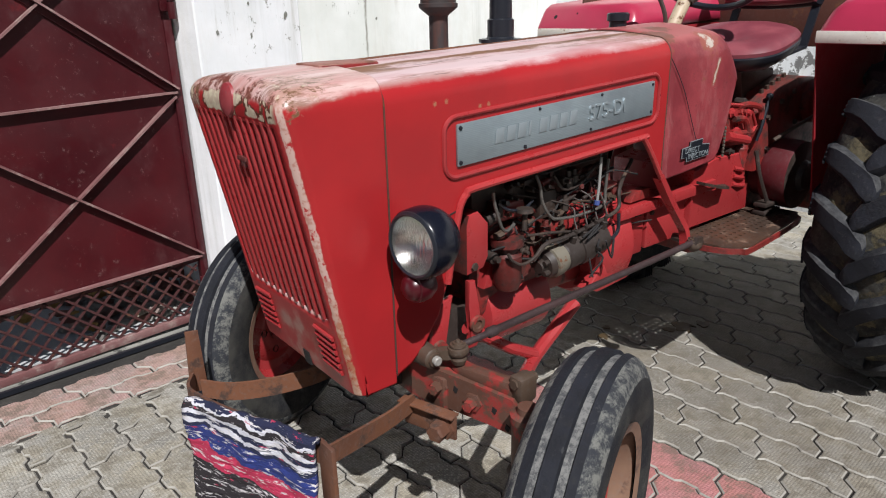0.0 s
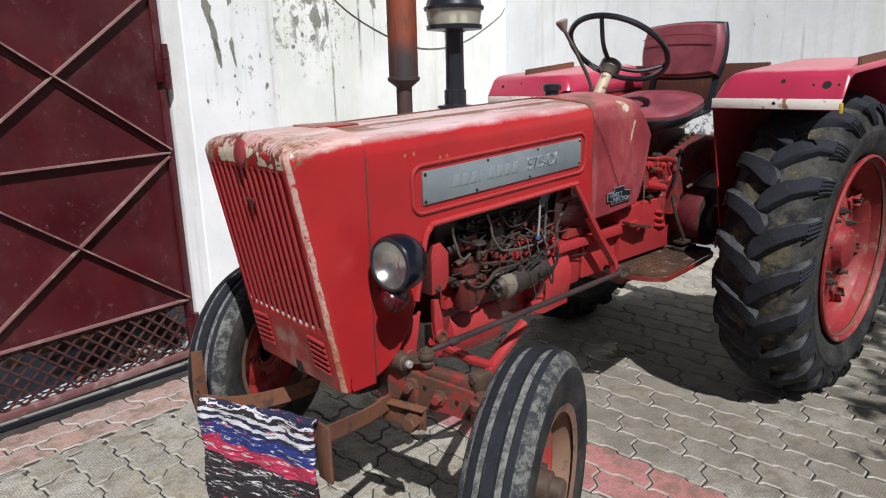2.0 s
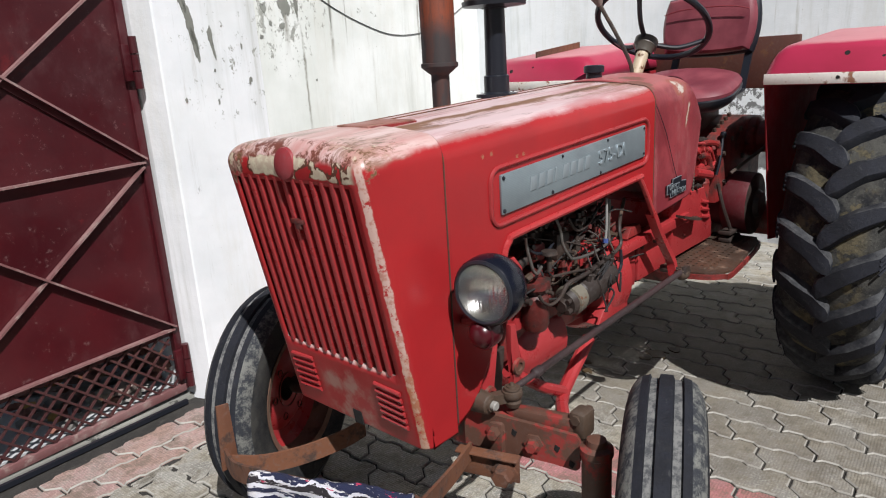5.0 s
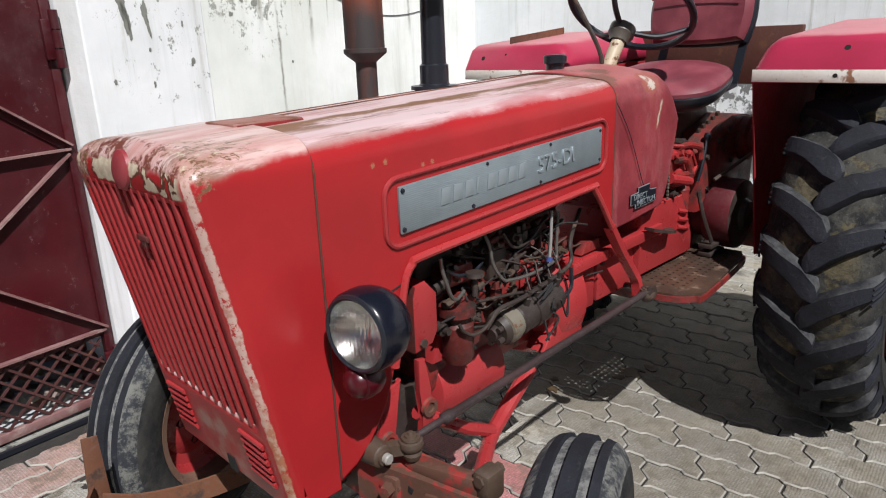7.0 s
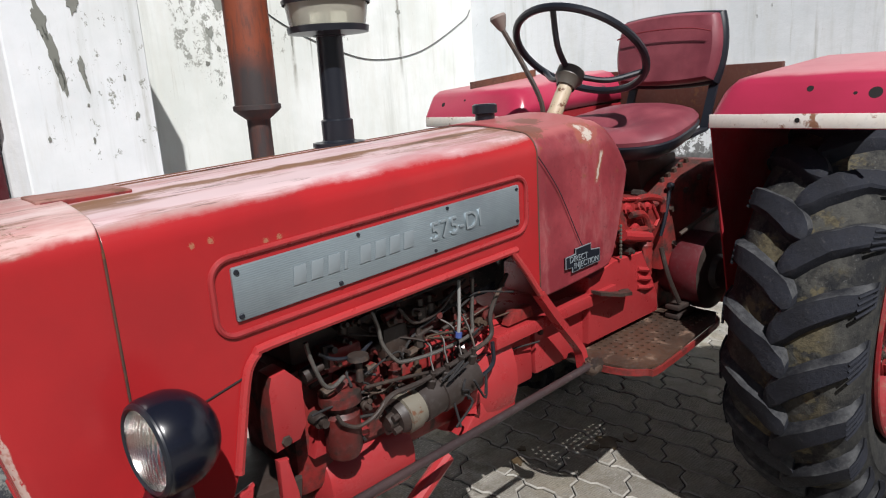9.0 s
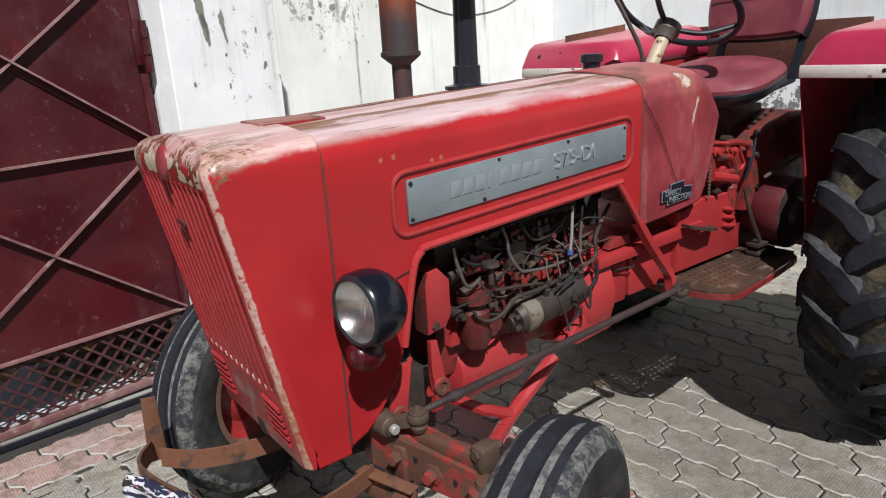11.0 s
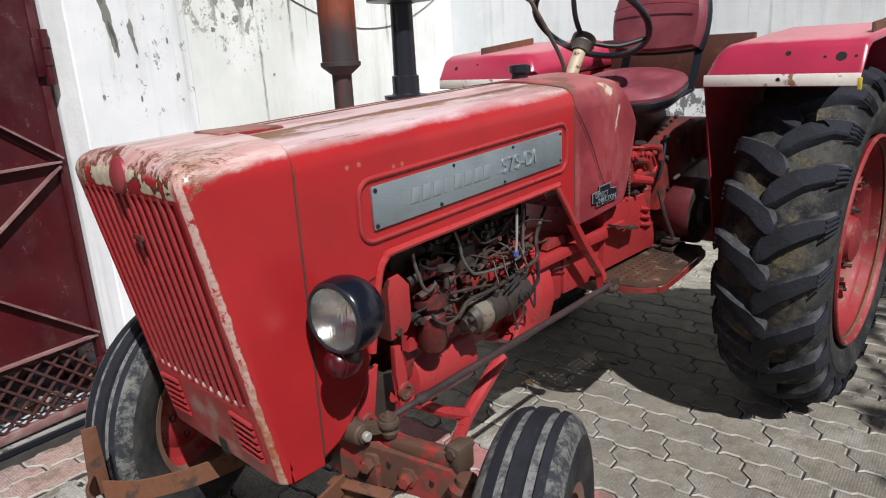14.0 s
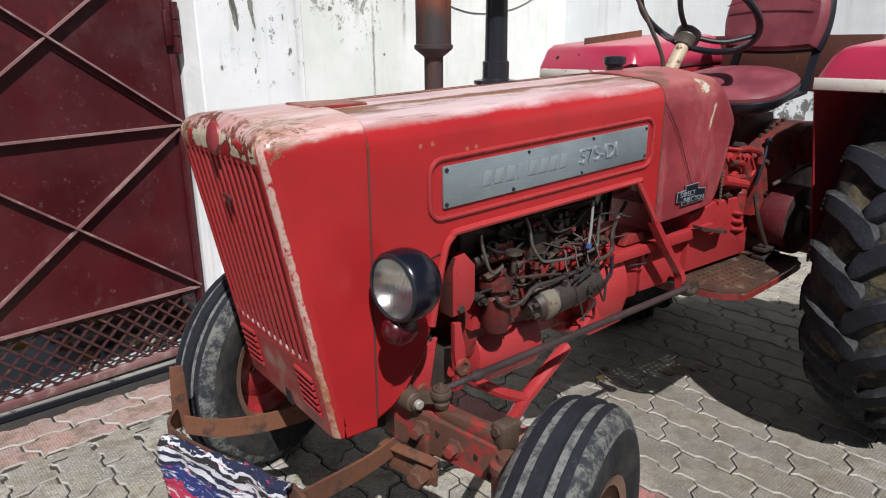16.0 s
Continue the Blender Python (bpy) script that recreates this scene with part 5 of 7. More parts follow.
for pts in ([(1.6, -0.2, 1.0), (1.66, -0.205, 0.995), (1.69, -0.205, 0.96), (1.7, -0.205, 0.9)], [(1.57, -0.18, 0.94), (1.64, -0.2, 0.945), (1.72, -0.205, 0.94)], [(1.62, -0.17, 1.03), (1.7, -0.19, 1.04), (1.78, -0.2, 1.02), (1.79, -0.2, 0.98)]):
    b = B()
    tube(b, soft(pts, 4), 0.011, 8)
    part("linkage", b, M_RED_OLD, gearbox)
rng = random.Random(31)
for k in range(6):
    b = B()
    r = rng.uniform(0.009, 0.018)
    lathe(b, [(0.0, 0.016), (r * 0.6, 0.015), (r * 0.65, 0.006), (r, 0.004), (r, -0.03)], (rng.uniform(1.5, 1.8), -0.165 - rng.random() * 0.03, rng.uniform(0.84, 1.05)), rng.choice(((0, -1, 0), (0, -1, 0.4), (-0.4, -1, 0))), 8)
    part("gearbox_fitting", b, rng.choice((M_RED_OLD, M_GREASE, M_GREASE)), gearbox)
b = B()
lathe(b, [(0.128, 0.004), (0.13, -0.004), (0.13, -0.085), (0.12, -0.1), (0.1, -0.105), (0.1, -0.2)], (1.95, -0.3, 0.76), (0, -1, 0), 36)
drum = part("brake_drum", b, paint("dark_maroon_drum", (0.1, 0.011, 0.016), (0.07, 0.01, 0.013), amount=0.68, rough=0.45), gearbox, "dull maroon brake drum")
b = B()
lathe(b, [(0.0, 0.03), (0.05, 0.03), (0.06, 0.012), (0.105, 0.008), (0.127, 0.004)], (1.95, -0.3, 0.76), (0, -1, 0), 36)
part("drum_face", b, M_GREASE, drum, "oily black drum face")
b = B()
tube(b, soft([(1.75, -0.22, 0.87), (1.76, -0.24, 0.78), (1.8, -0.26, 0.68)], 4), 0.008, 8)
part("brake_rod", b, M_GREASE, gearbox)
for z0 in (0.655, 0.625):
    b = B()
    box(b, (1.78, -0.27, z0), (1.9, -0.22, z0 + 0.015), 0.003)
    part("brake_bracket", b, M_GREASE, gearbox)
b = B()
lathe(b, [(0.075, -0.42), (0.075, 0.42)], (2.2, 0, 0.645), (0, 1, 0), 24)
part("rear_axle", b, M_RED_OLD, gearbox)
b = B()
lathe(b, [(0.0, 0.0), (0.03, 0.0)] + [(0.034 - 0.003 * (k % 2), 0.01 + 0.012 * k) for k in range(9)] + [(0.026, 0.125), (0.0, 0.128)], (1.75, -0.15, 0.765), (0.05, 0, 1), 16)
part("ribbed_boss", b, M_RED_OLD, gearbox)
# strut from the cowl to the rod end, rod, pedal levers
b = B()
strap(b, soft([(1.11, -0.24, 0.885), (1.19, -0.235, 0.79), (1.26, -0.235, 0.71), (1.285, -0.24, 0.67), (1.285, -0.25, 0.62)], 4), 0.03, 0.02, up=(0, 1, 0))
part("stay", b, M_RED, tractor)
b = B()
tube(b, [(0.25, -0.298, 0.622), (0.345, -0.2962, 0.6237), (0.35, -0.296, 0.6238), (0.375, -0.2956, 0.6243), (0.38, -0.2955, 0.6244), (1.275, -0.28, 0.64)], [0.0085, 0.0085, 0.014, 0.014, 0.0105, 0.0105], 12)
rod = part("drag_link", b, M_ROD, tractor, "long greasy steering rod")
for p in ((1.285, -0.28, 0.64), (0.25, -0.298, 0.622)):
    b = B()
    lathe(b, [(0.0, -0.03), (0.012, -0.029), (0.018, -0.024), (0.025, -0.016), (0.027, -0.008), (0.025, 0.0), (0.019, 0.002), (0.021, 0.004), (0.02, 0.008), (0.014, 0.0085), (0.013, 0.012), (0.007, 0.013), (0.005, 0.019), (0.0, 0.02)], p, (0, 0, 1), 16)
    part("ball_joint", b, M_OLDIRON, rod)
b = B()
lathe(b, [(0.0, -0.05), (0.024, -0.05), (0.024, -0.036), (0.014, -0.034), (0.014, 0.05), (0.0, 0.05)], (1.29, -0.25, 0.64), (0, 1, 0), 6)
part("pivot_bolt", b, M_GREASE, rod)
b = B()
strap(b, [(1.385, -0.225, 0.812), (1.47, -0.235, 0.788), (1.55, -0.22, 0.768), (1.575, -0.19, 0.765)], 0.01, 0.036)
part("pedal", b, M_GREASE, tractor)
# step plate, pierced with rows of holes
b = B()


def loop(pts):
    vs = [b.verts.new((x, y, 0.618)) for x, y in pts]
    return [b.edges.new((vs[k], vs[(k + 1) % len(vs)])) for k in range(len(vs))]


edges = loop([(1.345, -0.25), (1.36, -0.33), (1.4, -0.38), (1.45, -0.398), (1.86, -0.355), (1.937, -0.322), (1.93, -0.1), (1.4, -0.1)])
for i in range(16):
    for j in range(7):
        cx, cy = 1.425 + i * 0.029 + (0.0145 if j % 2 else 0), -0.318 + j * 0.028
        edges += loop([(cx + 0.0068 * math.cos(k * math.tau / 8), cy + 0.0068 * math.sin(k * math.tau / 8)) for k in range(8)])
bmesh.ops.triangle_fill(b, use_beauty=True, edges=edges)
step = solid(part("step_plate", b, paint("worn_step_plate", (0.042, 0.026, 0.018), (0.1, 0.05, 0.03), rust=(0.2, 0.125, 0.085), amount=0.545, rough=0.5, edge=0.16, dirt=0.6), tractor, "worn rusty step plate pierced with small holes", smooth=False), 0.008, 0)
b = B()
strap(b, soft([(1.372, -0.13, 0.607), (1.342, -0.25, 0.607), (1.357, -0.332, 0.607), (1.398, -0.384, 0.607), (1.45, -0.4, 0.607), (1.86, -0.356, 0.602), (1.935, -0.322, 0.602)], 4), 0.018, 0.008)
part("step_rim", b, M_RED_OLD, step)
for x in (1.52, 1.85):
    b = B()
    box(b, (x - 0.02, -0.3, 0.58), (x + 0.02, -0.14, 0.611), 0.004)
    part("step_bracket", b, M_RED_OLD, step)

# front axle
b = B()
box(b, (0.2, -0.3, 0.45), (0.28, 0.3, 0.55), 0.008)
M_AXLE = paint("rusty_red_axle", (0.1, 0.048, 0.033), (0.05, 0.026, 0.02), rust=(0.25, 0.028, 0.024), amount=0.49, rough=0.5, edge=0.1)
axle = part("front_axle", b, M_AXLE, tractor, "greasy red front axle beam")
for s in (-1, 1):
    def on_beam(f, z, out=0.0):
        """A place on the swept front face of the beam, f along it from the middle outwards."""
        return Vector((0.192 + 0.076 * f - 0.95 * out, s * (0.235 + 0.24 * f) + s * 0.3 * out, z))
    for name, d0, d1, edge in (("axle_plate", 0.0, -0.012, 0.0), ("axle_extension", -0.016, -0.09, 0.012)):
        b = B()
        ends = []
        for d in (d0, d1):
            ends.append([b.verts.new(on_beam(f, z, d)) for f, z in ((-0.15, 0.474), (0.75, 0.462 + edge), (0.96, 0.455 + edge), (1.0, 0.462 + edge), (1.0, 0.535 - edge), (0.97, 0.547 - edge), (0.6, 0.557 - edge), (-0.15, 0.572))])
        for k in range(8):
            b.faces.new((ends[0][k], ends[0][(k + 1) % 8], ends[1][(k + 1) % 8], ends[1][k]))
        b.faces.new(ends[0])
        b.faces.new(ends[1][::-1])
        part(name, b, M_AXLE, axle)
    for f, z in ((0.36, 0.527), (0.78, 0.505), (0.92, 0.47)):
        b = B()
        tube(b, [on_beam(f - 0.012, z - 0.006, -0.002), on_beam(f + 0.012, z + 0.008, -0.002)], 0.0085, 8)
        bmesh.ops.scale(b, vec=(0.3, 1, 1), space=Matrix.Translation(-on_beam(f, z, 0.0)), verts=b.verts)
        part("adjuster_hole", b, M_DARK, axle)
    for f, z in ((0.18, 0.525), (0.56, 0.51)):
        b = B()
        lathe(b, [(0.0, 0.03), (0.014, 0.029), (0.016, 0.008), (0.025, 0.006), (0.025, -0.004)], on_beam(f, z, 0.0), (-0.95, s * 0.3, 0), 6)
        part("axle_bolt", b, M_AXLE, axle)
    b = B()
    lathe(b, [(0.0, -0.02), (0.03, -0.02), (0.034, 0.0), (0.034, 0.13), (0.038, 0.133), (0.038, 0.15), (0.024, 0.156), (0.022, 0.17), (0.0, 0.174)], (0.25, s * 0.53, 0.4), (0, 0, 1), 16)
    part("kingpin", b, M_AXLE, axle)
    b = B()
    tube(b, [(0.25, s * 0.5, 0.4), (0.24, s * 0.62, 0.37)], 0.03, 12)
    part("stub_axle", b, M_GREASE, axle)
    b = B()
    prism(b, [(s * 0.47, 0.572), (s * 0.3, 0.575), (s * 0.285, 0.565), (s * 0.3, 0.548), (s * 0.47, 0.53)], 0.0, 0.035, axis=0, bevel=0.006)
    bmesh.ops.transform(b, matrix=Matrix.Translation((0.24, s * 0.3, 0)) @ Matrix.Rotation(s * radians(-17), 4, "Z") @ Matrix.Translation((0, -s * 0.3, 0)), verts=b.verts)
    part("steering_arm", b, M_AXLE, axle)
    b = B()
    lathe(b, [(0.0, -0.014), (0.016, -0.013), (0.019, -0.006), (0.021, 0.0), (0.019, 0.006), (0.0, 0.008)], (0.25, s * 0.3, 0.592), (0, 0, 1), 14)
    part("arm_eye", b, M_OLDIRON, axle)
    b = B()
    tube(b, [(0.36, s * 0.2, 0.6), (0.5, s * 0.22, 0.5), (0.6, s * 0.22, 0.445)], 0.017, 10)
    part("radius_rod", b, M_RED, axle)
    b = B()
    box(b, (0.285, s * 0.455 - 0.022, 0.525), (0.34, s * 0.455 + 0.022, 0.592), 0.01)
    tube(b, [(0.28, s * 0.455, 0.575), (0.35, s * 0.455, 0.575)], 0.013, 6)
    part("arm_clamp", b, M_OLDIRON, axle)
    b = B()
    tube(b, [(0.3, s * 0.42, 0.49), (0.56, s * 0.24, 0.43), (0.62, s * 0.21, 0.435), (0.7, s * 0.195, 0.47), (0.815, s * 0.18, 0.527)], [0.019, 0.019, 0.02, 0.021, 0.021], 10)
    part("radius_rod", b, M_RED, axle)
    # eyed red brackets that hang from the frame
    for pts in ([(0.25, 0.7), (0.3, 0.715), (0.275, 0.6), (0.27, 0.55), (0.235, 0.55), (0.225, 0.6)], [(0.35, 0.74), (0.375, 0.735), (0.382, 0.66), (0.392, 0.63), (0.392, 0.6), (0.38, 0.55), (0.35, 0.55), (0.362, 0.6), (0.352, 0.66)]):
        b = B()
        prism(b, pts, s * 0.215 - 0.008, s * 0.215 + 0.008, bevel=0.004)
        part("frame_bracket", b, M_RED, axle)
    for x, z in ((0.252, 0.585), (0.377, 0.615)):
        b = B()
        lathe(b, [(0.0, 0.004), (0.011, 0.004), (0.012, 0.009), (0.022, 0.009), (0.024, 0.0)], (x, s * 0.222, z), (0, s, 0), 14)
        part("eye", b, M_AXLE, axle)
b = B()
prism(b, [(0.12, 0.47), (0.42, 0.44), (0.45, 0.62), (0.16, 0.64)], -0.13, 0.13, bevel=0.01)
part("axle_support", b, M_GREASE, axle)
b = B()
lathe(b, [(0.0, -0.018), (0.009, -0.018), (0.012, -0.015), (0.012, -0.002)], (0.195, -0.275, 0.598), (0, 1, 0), 12)
part("rod_bolt", b, paint("bare_steel", (0.27, 0.26, 0.24), (0.18, 0.165, 0.15), amount=0.6, rough=0.35), axle, "bare steel bolt end")
b = B()
lathe(b, [(0.012, -0.006), (0.017, -0.006), (0.018, 0.0), (0.022, 0.001), (0.025, 0.004), (0.028, 0.03), (0.03, 0.06)], (0.195, -0.275, 0.598), (0, 1, 0), 18)
part("rod_boss", b, M_OLDIRON, axle, "oily cast boss round the bolt")
b = B()
strap(b, soft([(0.2, -0.25, 0.598), (0.225, -0.275, 0.604), (0.25, -0.298, 0.606)], 4), 0.026, 0.024)
part("rod_arm", b, M_OLDIRON, axle)

# rusty front guard strap
b = B()
strap(b, soft([(0.158, -0.235, 0.478), (0.05, -0.275, 0.488), (-0.14, -0.355, 0.535)], 4), 0.045, 0.008)
guard = part("front_guard", b, M_RUST, tractor, "rusty flat-bar front guard")
b = B()
strap(b, soft([(-0.155, -0.37, 0.55), (-0.185, -0.25, 0.54), (-0.235, -0.1, 0.53), (-0.262, 0.02, 0.52), (-0.25, 0.17, 0.475), (-0.19, 0.33, 0.42)], 5), 0.05, 0.008)
part("guard_bar", b, M_RUST, guard)
b = B()
prism(b, [(-0.2, 0.375), (-0.15, 0.375), (-0.155, 0.56), (-0.19, 0.565)], 0.34, 0.348, bevel=0.002)
part("guard_plate", b, M_RUST, guard)
b = B()
strap(b, soft([(-0.17, 0.335, 0.385), (-0.1, 0.29, 0.368), (0.0, 0.235, 0.37), (0.1, 0.19, 0.385), (0.16, 0.17, 0.4)], 4), 0.055, 0.008)
part("guard_strut", b, M_RUST, guard)
b = B()
box(b, (-0.165, -0.41, 0.43), (-0.155, -0.355, 0.585), 0.002)
part("guard_plate", b, M_RUST, guard)
CLAMP = Matrix.Translation((0.17, -0.285, 0.478)) @ Matrix.Rotation(radians(17.5), 4, "Z")
for lo, hi in (((-0.004, -0.075, -0.062), (0.004, 0.075, 0.0)), ((-0.02, -0.075, 0.0), (0.014, 0.085, 0.006)), ((0.012, -0.065, -0.062), (0.02, 0.06, -0.004))):
    b = B()
    box(b, lo, hi, 0.0025, m=CLAMP)
    part("clamp_plate", b, M_RUST, guard)
b = B()
lathe(b, [(0.0, 0.042), (0.02, 0.041), (0.025, 0.036), (0.025, 0.008), (0.033, 0.006), (0.033, -0.004)], (0.0, 0.0, 0.0), (-1, 0, 0), 6)
bmesh.ops.transform(b, matrix=CLAMP @ Matrix.Translation((-0.004, -0.04, -0.034)), verts=b.verts)
part("guard_bolt", b, M_RUST, guard)

# steering
axis_s = Vector((0.6, 0.02, 0.8)).normalized()
wc = Vector((1.69, 0.047, 1.497))
hub = wc - axis_s * 0.105
b = B()
tube(b, [hub - axis_s * 0.25, hub], 0.024, 16)
column = part("steering_column", b, paint("cream_column", (0.46, 0.38, 0.27), (0.34, 0.2, 0.12), amount=0.52, rough=0.5), tractor, "cream steering column")
b = B()
u, w = frame_of(axis_s)
tube(b, [wc + 0.217 * (math.cos(k * math.tau / 48) * u + math.sin(k * math.tau / 48) * w) for k in range(48)], 0.0125, 10, closed=True)
wheel_s = part("steering_wheel", b, M_BLACK, column, "black three-spoke steering wheel")
b = B()
lathe(b, [(0.03, -0.03), (0.036, -0.01), (0.045, 0.0), (0.045, 0.03), (0.03, 0.04), (0.0, 0.042)], hub, axis_s, 20)
part("wheel_hub", b, M_STEEL, column, "dull grey steel hub")
fore = (Vector((-1, 0, 0)) - axis_s * Vector((-1, 0, 0)).dot(axis_s)).normalized()
for k in range(3):
    d = Matrix.Rotation(radians(STEER + 120 * k), 3, axis_s) @ fore
    b = B()
    tube(b, soft([hub + d * 0.03 + axis_s * 0.02, hub + d * 0.12 + axis_s * 0.04, wc + d * 0.21], 5), 0.0095, 10)
    part("spoke", b, M_BLACK, column)
b = B()
tube(b, soft([(1.45, 0.01, 1.27), (1.45, 0.012, 1.35), (1.43, 0.06, 1.46), (1.402, 0.115, 1.57)], 5), 0.0075, 8)
lever = part("gear_lever", b, M_GREASE, tractor, "thin throttle lever with a worn cone knob")
b = B()
lathe(b, [(0.008, -0.02), (0.014, -0.01), (0.026, 0.02), (0.022, 0.028), (0.0, 0.03)], (1.399, 0.12, 1.585), (-0.2, 0.25, 0.9), 14)
part("knob", b, paint("worn_knob", (0.3, 0.25, 0.22), (0.22, 0.17, 0.15), rough=0.6), lever)


# seat
def cushion(bm, lo, hi, r, puff):
    """A padded slab: a rounded box, swollen in its middle."""
    box(bm, lo, hi)
    bmesh.ops.subdivide_edges(bm, edges=bm.edges[:], cuts=7, use_grid_fill=True)
    c = [(a + q) / 2 for a, q in zip(lo, hi)]
    h = [(q - a) / 2 for a, q in zip(lo, hi)]
    for v in bm.verts:
        p = [(v.co[i] - c[i]) / h[i] for i in range(3)]
        q = [0, 0, 0]
        for i in range(3):
            j, k = (i + 1) % 3, (i + 2) % 3
            q[i] = p[i] * math.sqrt(max(0, 1 - r * (p[j] ** 2 + p[k] ** 2) / 2 + r * r * (p[j] * p[k]) ** 2 / 3))
        v.co = Vector((c[i] + h[i] * q[i] * puff for i in range(3)))


def vinyl():
    m = Mat("maroon_vinyl", 0.5)
    c = m.mix(m.ramp(m.noise(8, 5), 0.35, 0.7), (0.16, 0.03, 0.044), (0.25, 0.06, 0.076))
    return m.done(c, m.noise(220, 2), 0.0006)


M_VINYL = vinyl()
seat = thing("seat", (1.9, 0.0, 1.1), "maroon vinyl tractor seat with black edging", "seat")
seat.parent = tractor
seat.matrix_parent_inverse = tractor.matrix_basis.inverted()


def seat_outline(grow, n=44):
    """A pan that is broad and round in front and narrower behind."""
    out = []
    for k in range(n):
        a = k * math.tau / n
        ca, sa = math.cos(a), math.sin(a)
        ex = 2 / 3.2
        x = math.copysign(abs(ca) ** ex, ca)
        y = math.copysign(abs(sa) ** ex, sa)
        out.append((1.885 + x * (0.215 + grow), 0.02 + y * (0.238 - 0.036 * x + grow)))
    return out


def seat_layers(layers):
    b = B()
    rings = [[b.verts.new((1.885 + (x - 1.885) * f, 0.02 + (y - 0.02) * f, z - 0.012 + 0.17 * (x - 1.885))) for x, y in seat_outline(g)] for g, f, z in layers]
    for p, q in zip(rings, rings[1:]):
        for k in range(len(p)):
            b.faces.new((p[k], p[(k + 1) % len(p)], q[(k + 1) % len(p)], q[k]))
    b.faces.new(rings[0][::-1])
    b.faces.new(rings[-1])
    return b


part("seat_cushion", seat_layers([(0.0, 1, 1.235), (0.012, 1, 1.245), (0.014, 1, 1.258), (0.004, 1, 1.272), (-0.018, 1, 1.284), (-0.018, 0.8, 1.292), (-0.018, 0.5, 1.292), (-0.018, 0.2, 1.288)]), M_VINYL, seat)
part("seat_pan", seat_layers([(-0.07, 1, 1.18), (-0.03, 1, 1.188), (0.0, 1, 1.205), (0.014, 1, 1.228), (0.017, 1, 1.24), (0.01, 1, 1.246)]), M_BLACK, seat)
for lo, hi, r, name, mm in (((2.13, -0.187, 1.372), (2.2, 0.218, 1.62), 0.4, "backrest", M_VINYL), ((2.165, -0.197, 1.362), (2.215, 0.228, 1.63), 0.36, "back_shell", M_BLACK)):
    b = B()
    cushion(b, lo, hi, r, 1.02)
    bmesh.ops.rotate(b, verts=b.verts, cent=(2.15, 0, 1.37), matrix=Matrix.Rotation(radians(8), 3, "Y"))
    part(name, b, mm, seat)
b = B()
tube(b, soft([(2.139, -0.17, 1.545), (2.135, -0.1, 1.56), (2.134, 0.02, 1.565), (2.135, 0.13, 1.56), (2.139, 0.2, 1.545)], 5), 0.0025, 6)
part("backrest_seam", b, M_COWL, seat)
for s in (-1, 1):
    b = B()
    strap(b, [(1.95, s * 0.16, 1.19), (2.13, s * 0.16, 1.215), (2.21, s * 0.16, 1.4)], 0.03, 0.012, up=(0, 1, 0))
    part("seat_arm", b, M_BLACK, seat)
b = B()
prism(b, [(1.85, 0.95), (2.1, 0.95), (2.05, 1.14), (1.8, 1.14)], -0.1, 0.1, bevel=0.01)
part("seat_stand", b, M_GREASE, seat)
b = B()
box(b, (2.42, -0.3, 1.2), (2.45, 0.5, 1.43), 0.004)
part("rear_panel", b, paint("brown_panel", (0.09, 0.028, 0.018), (0.06, 0.024, 0.018), amount=0.6, rough=0.6), tractor, "rust-brown panel behind the seat")


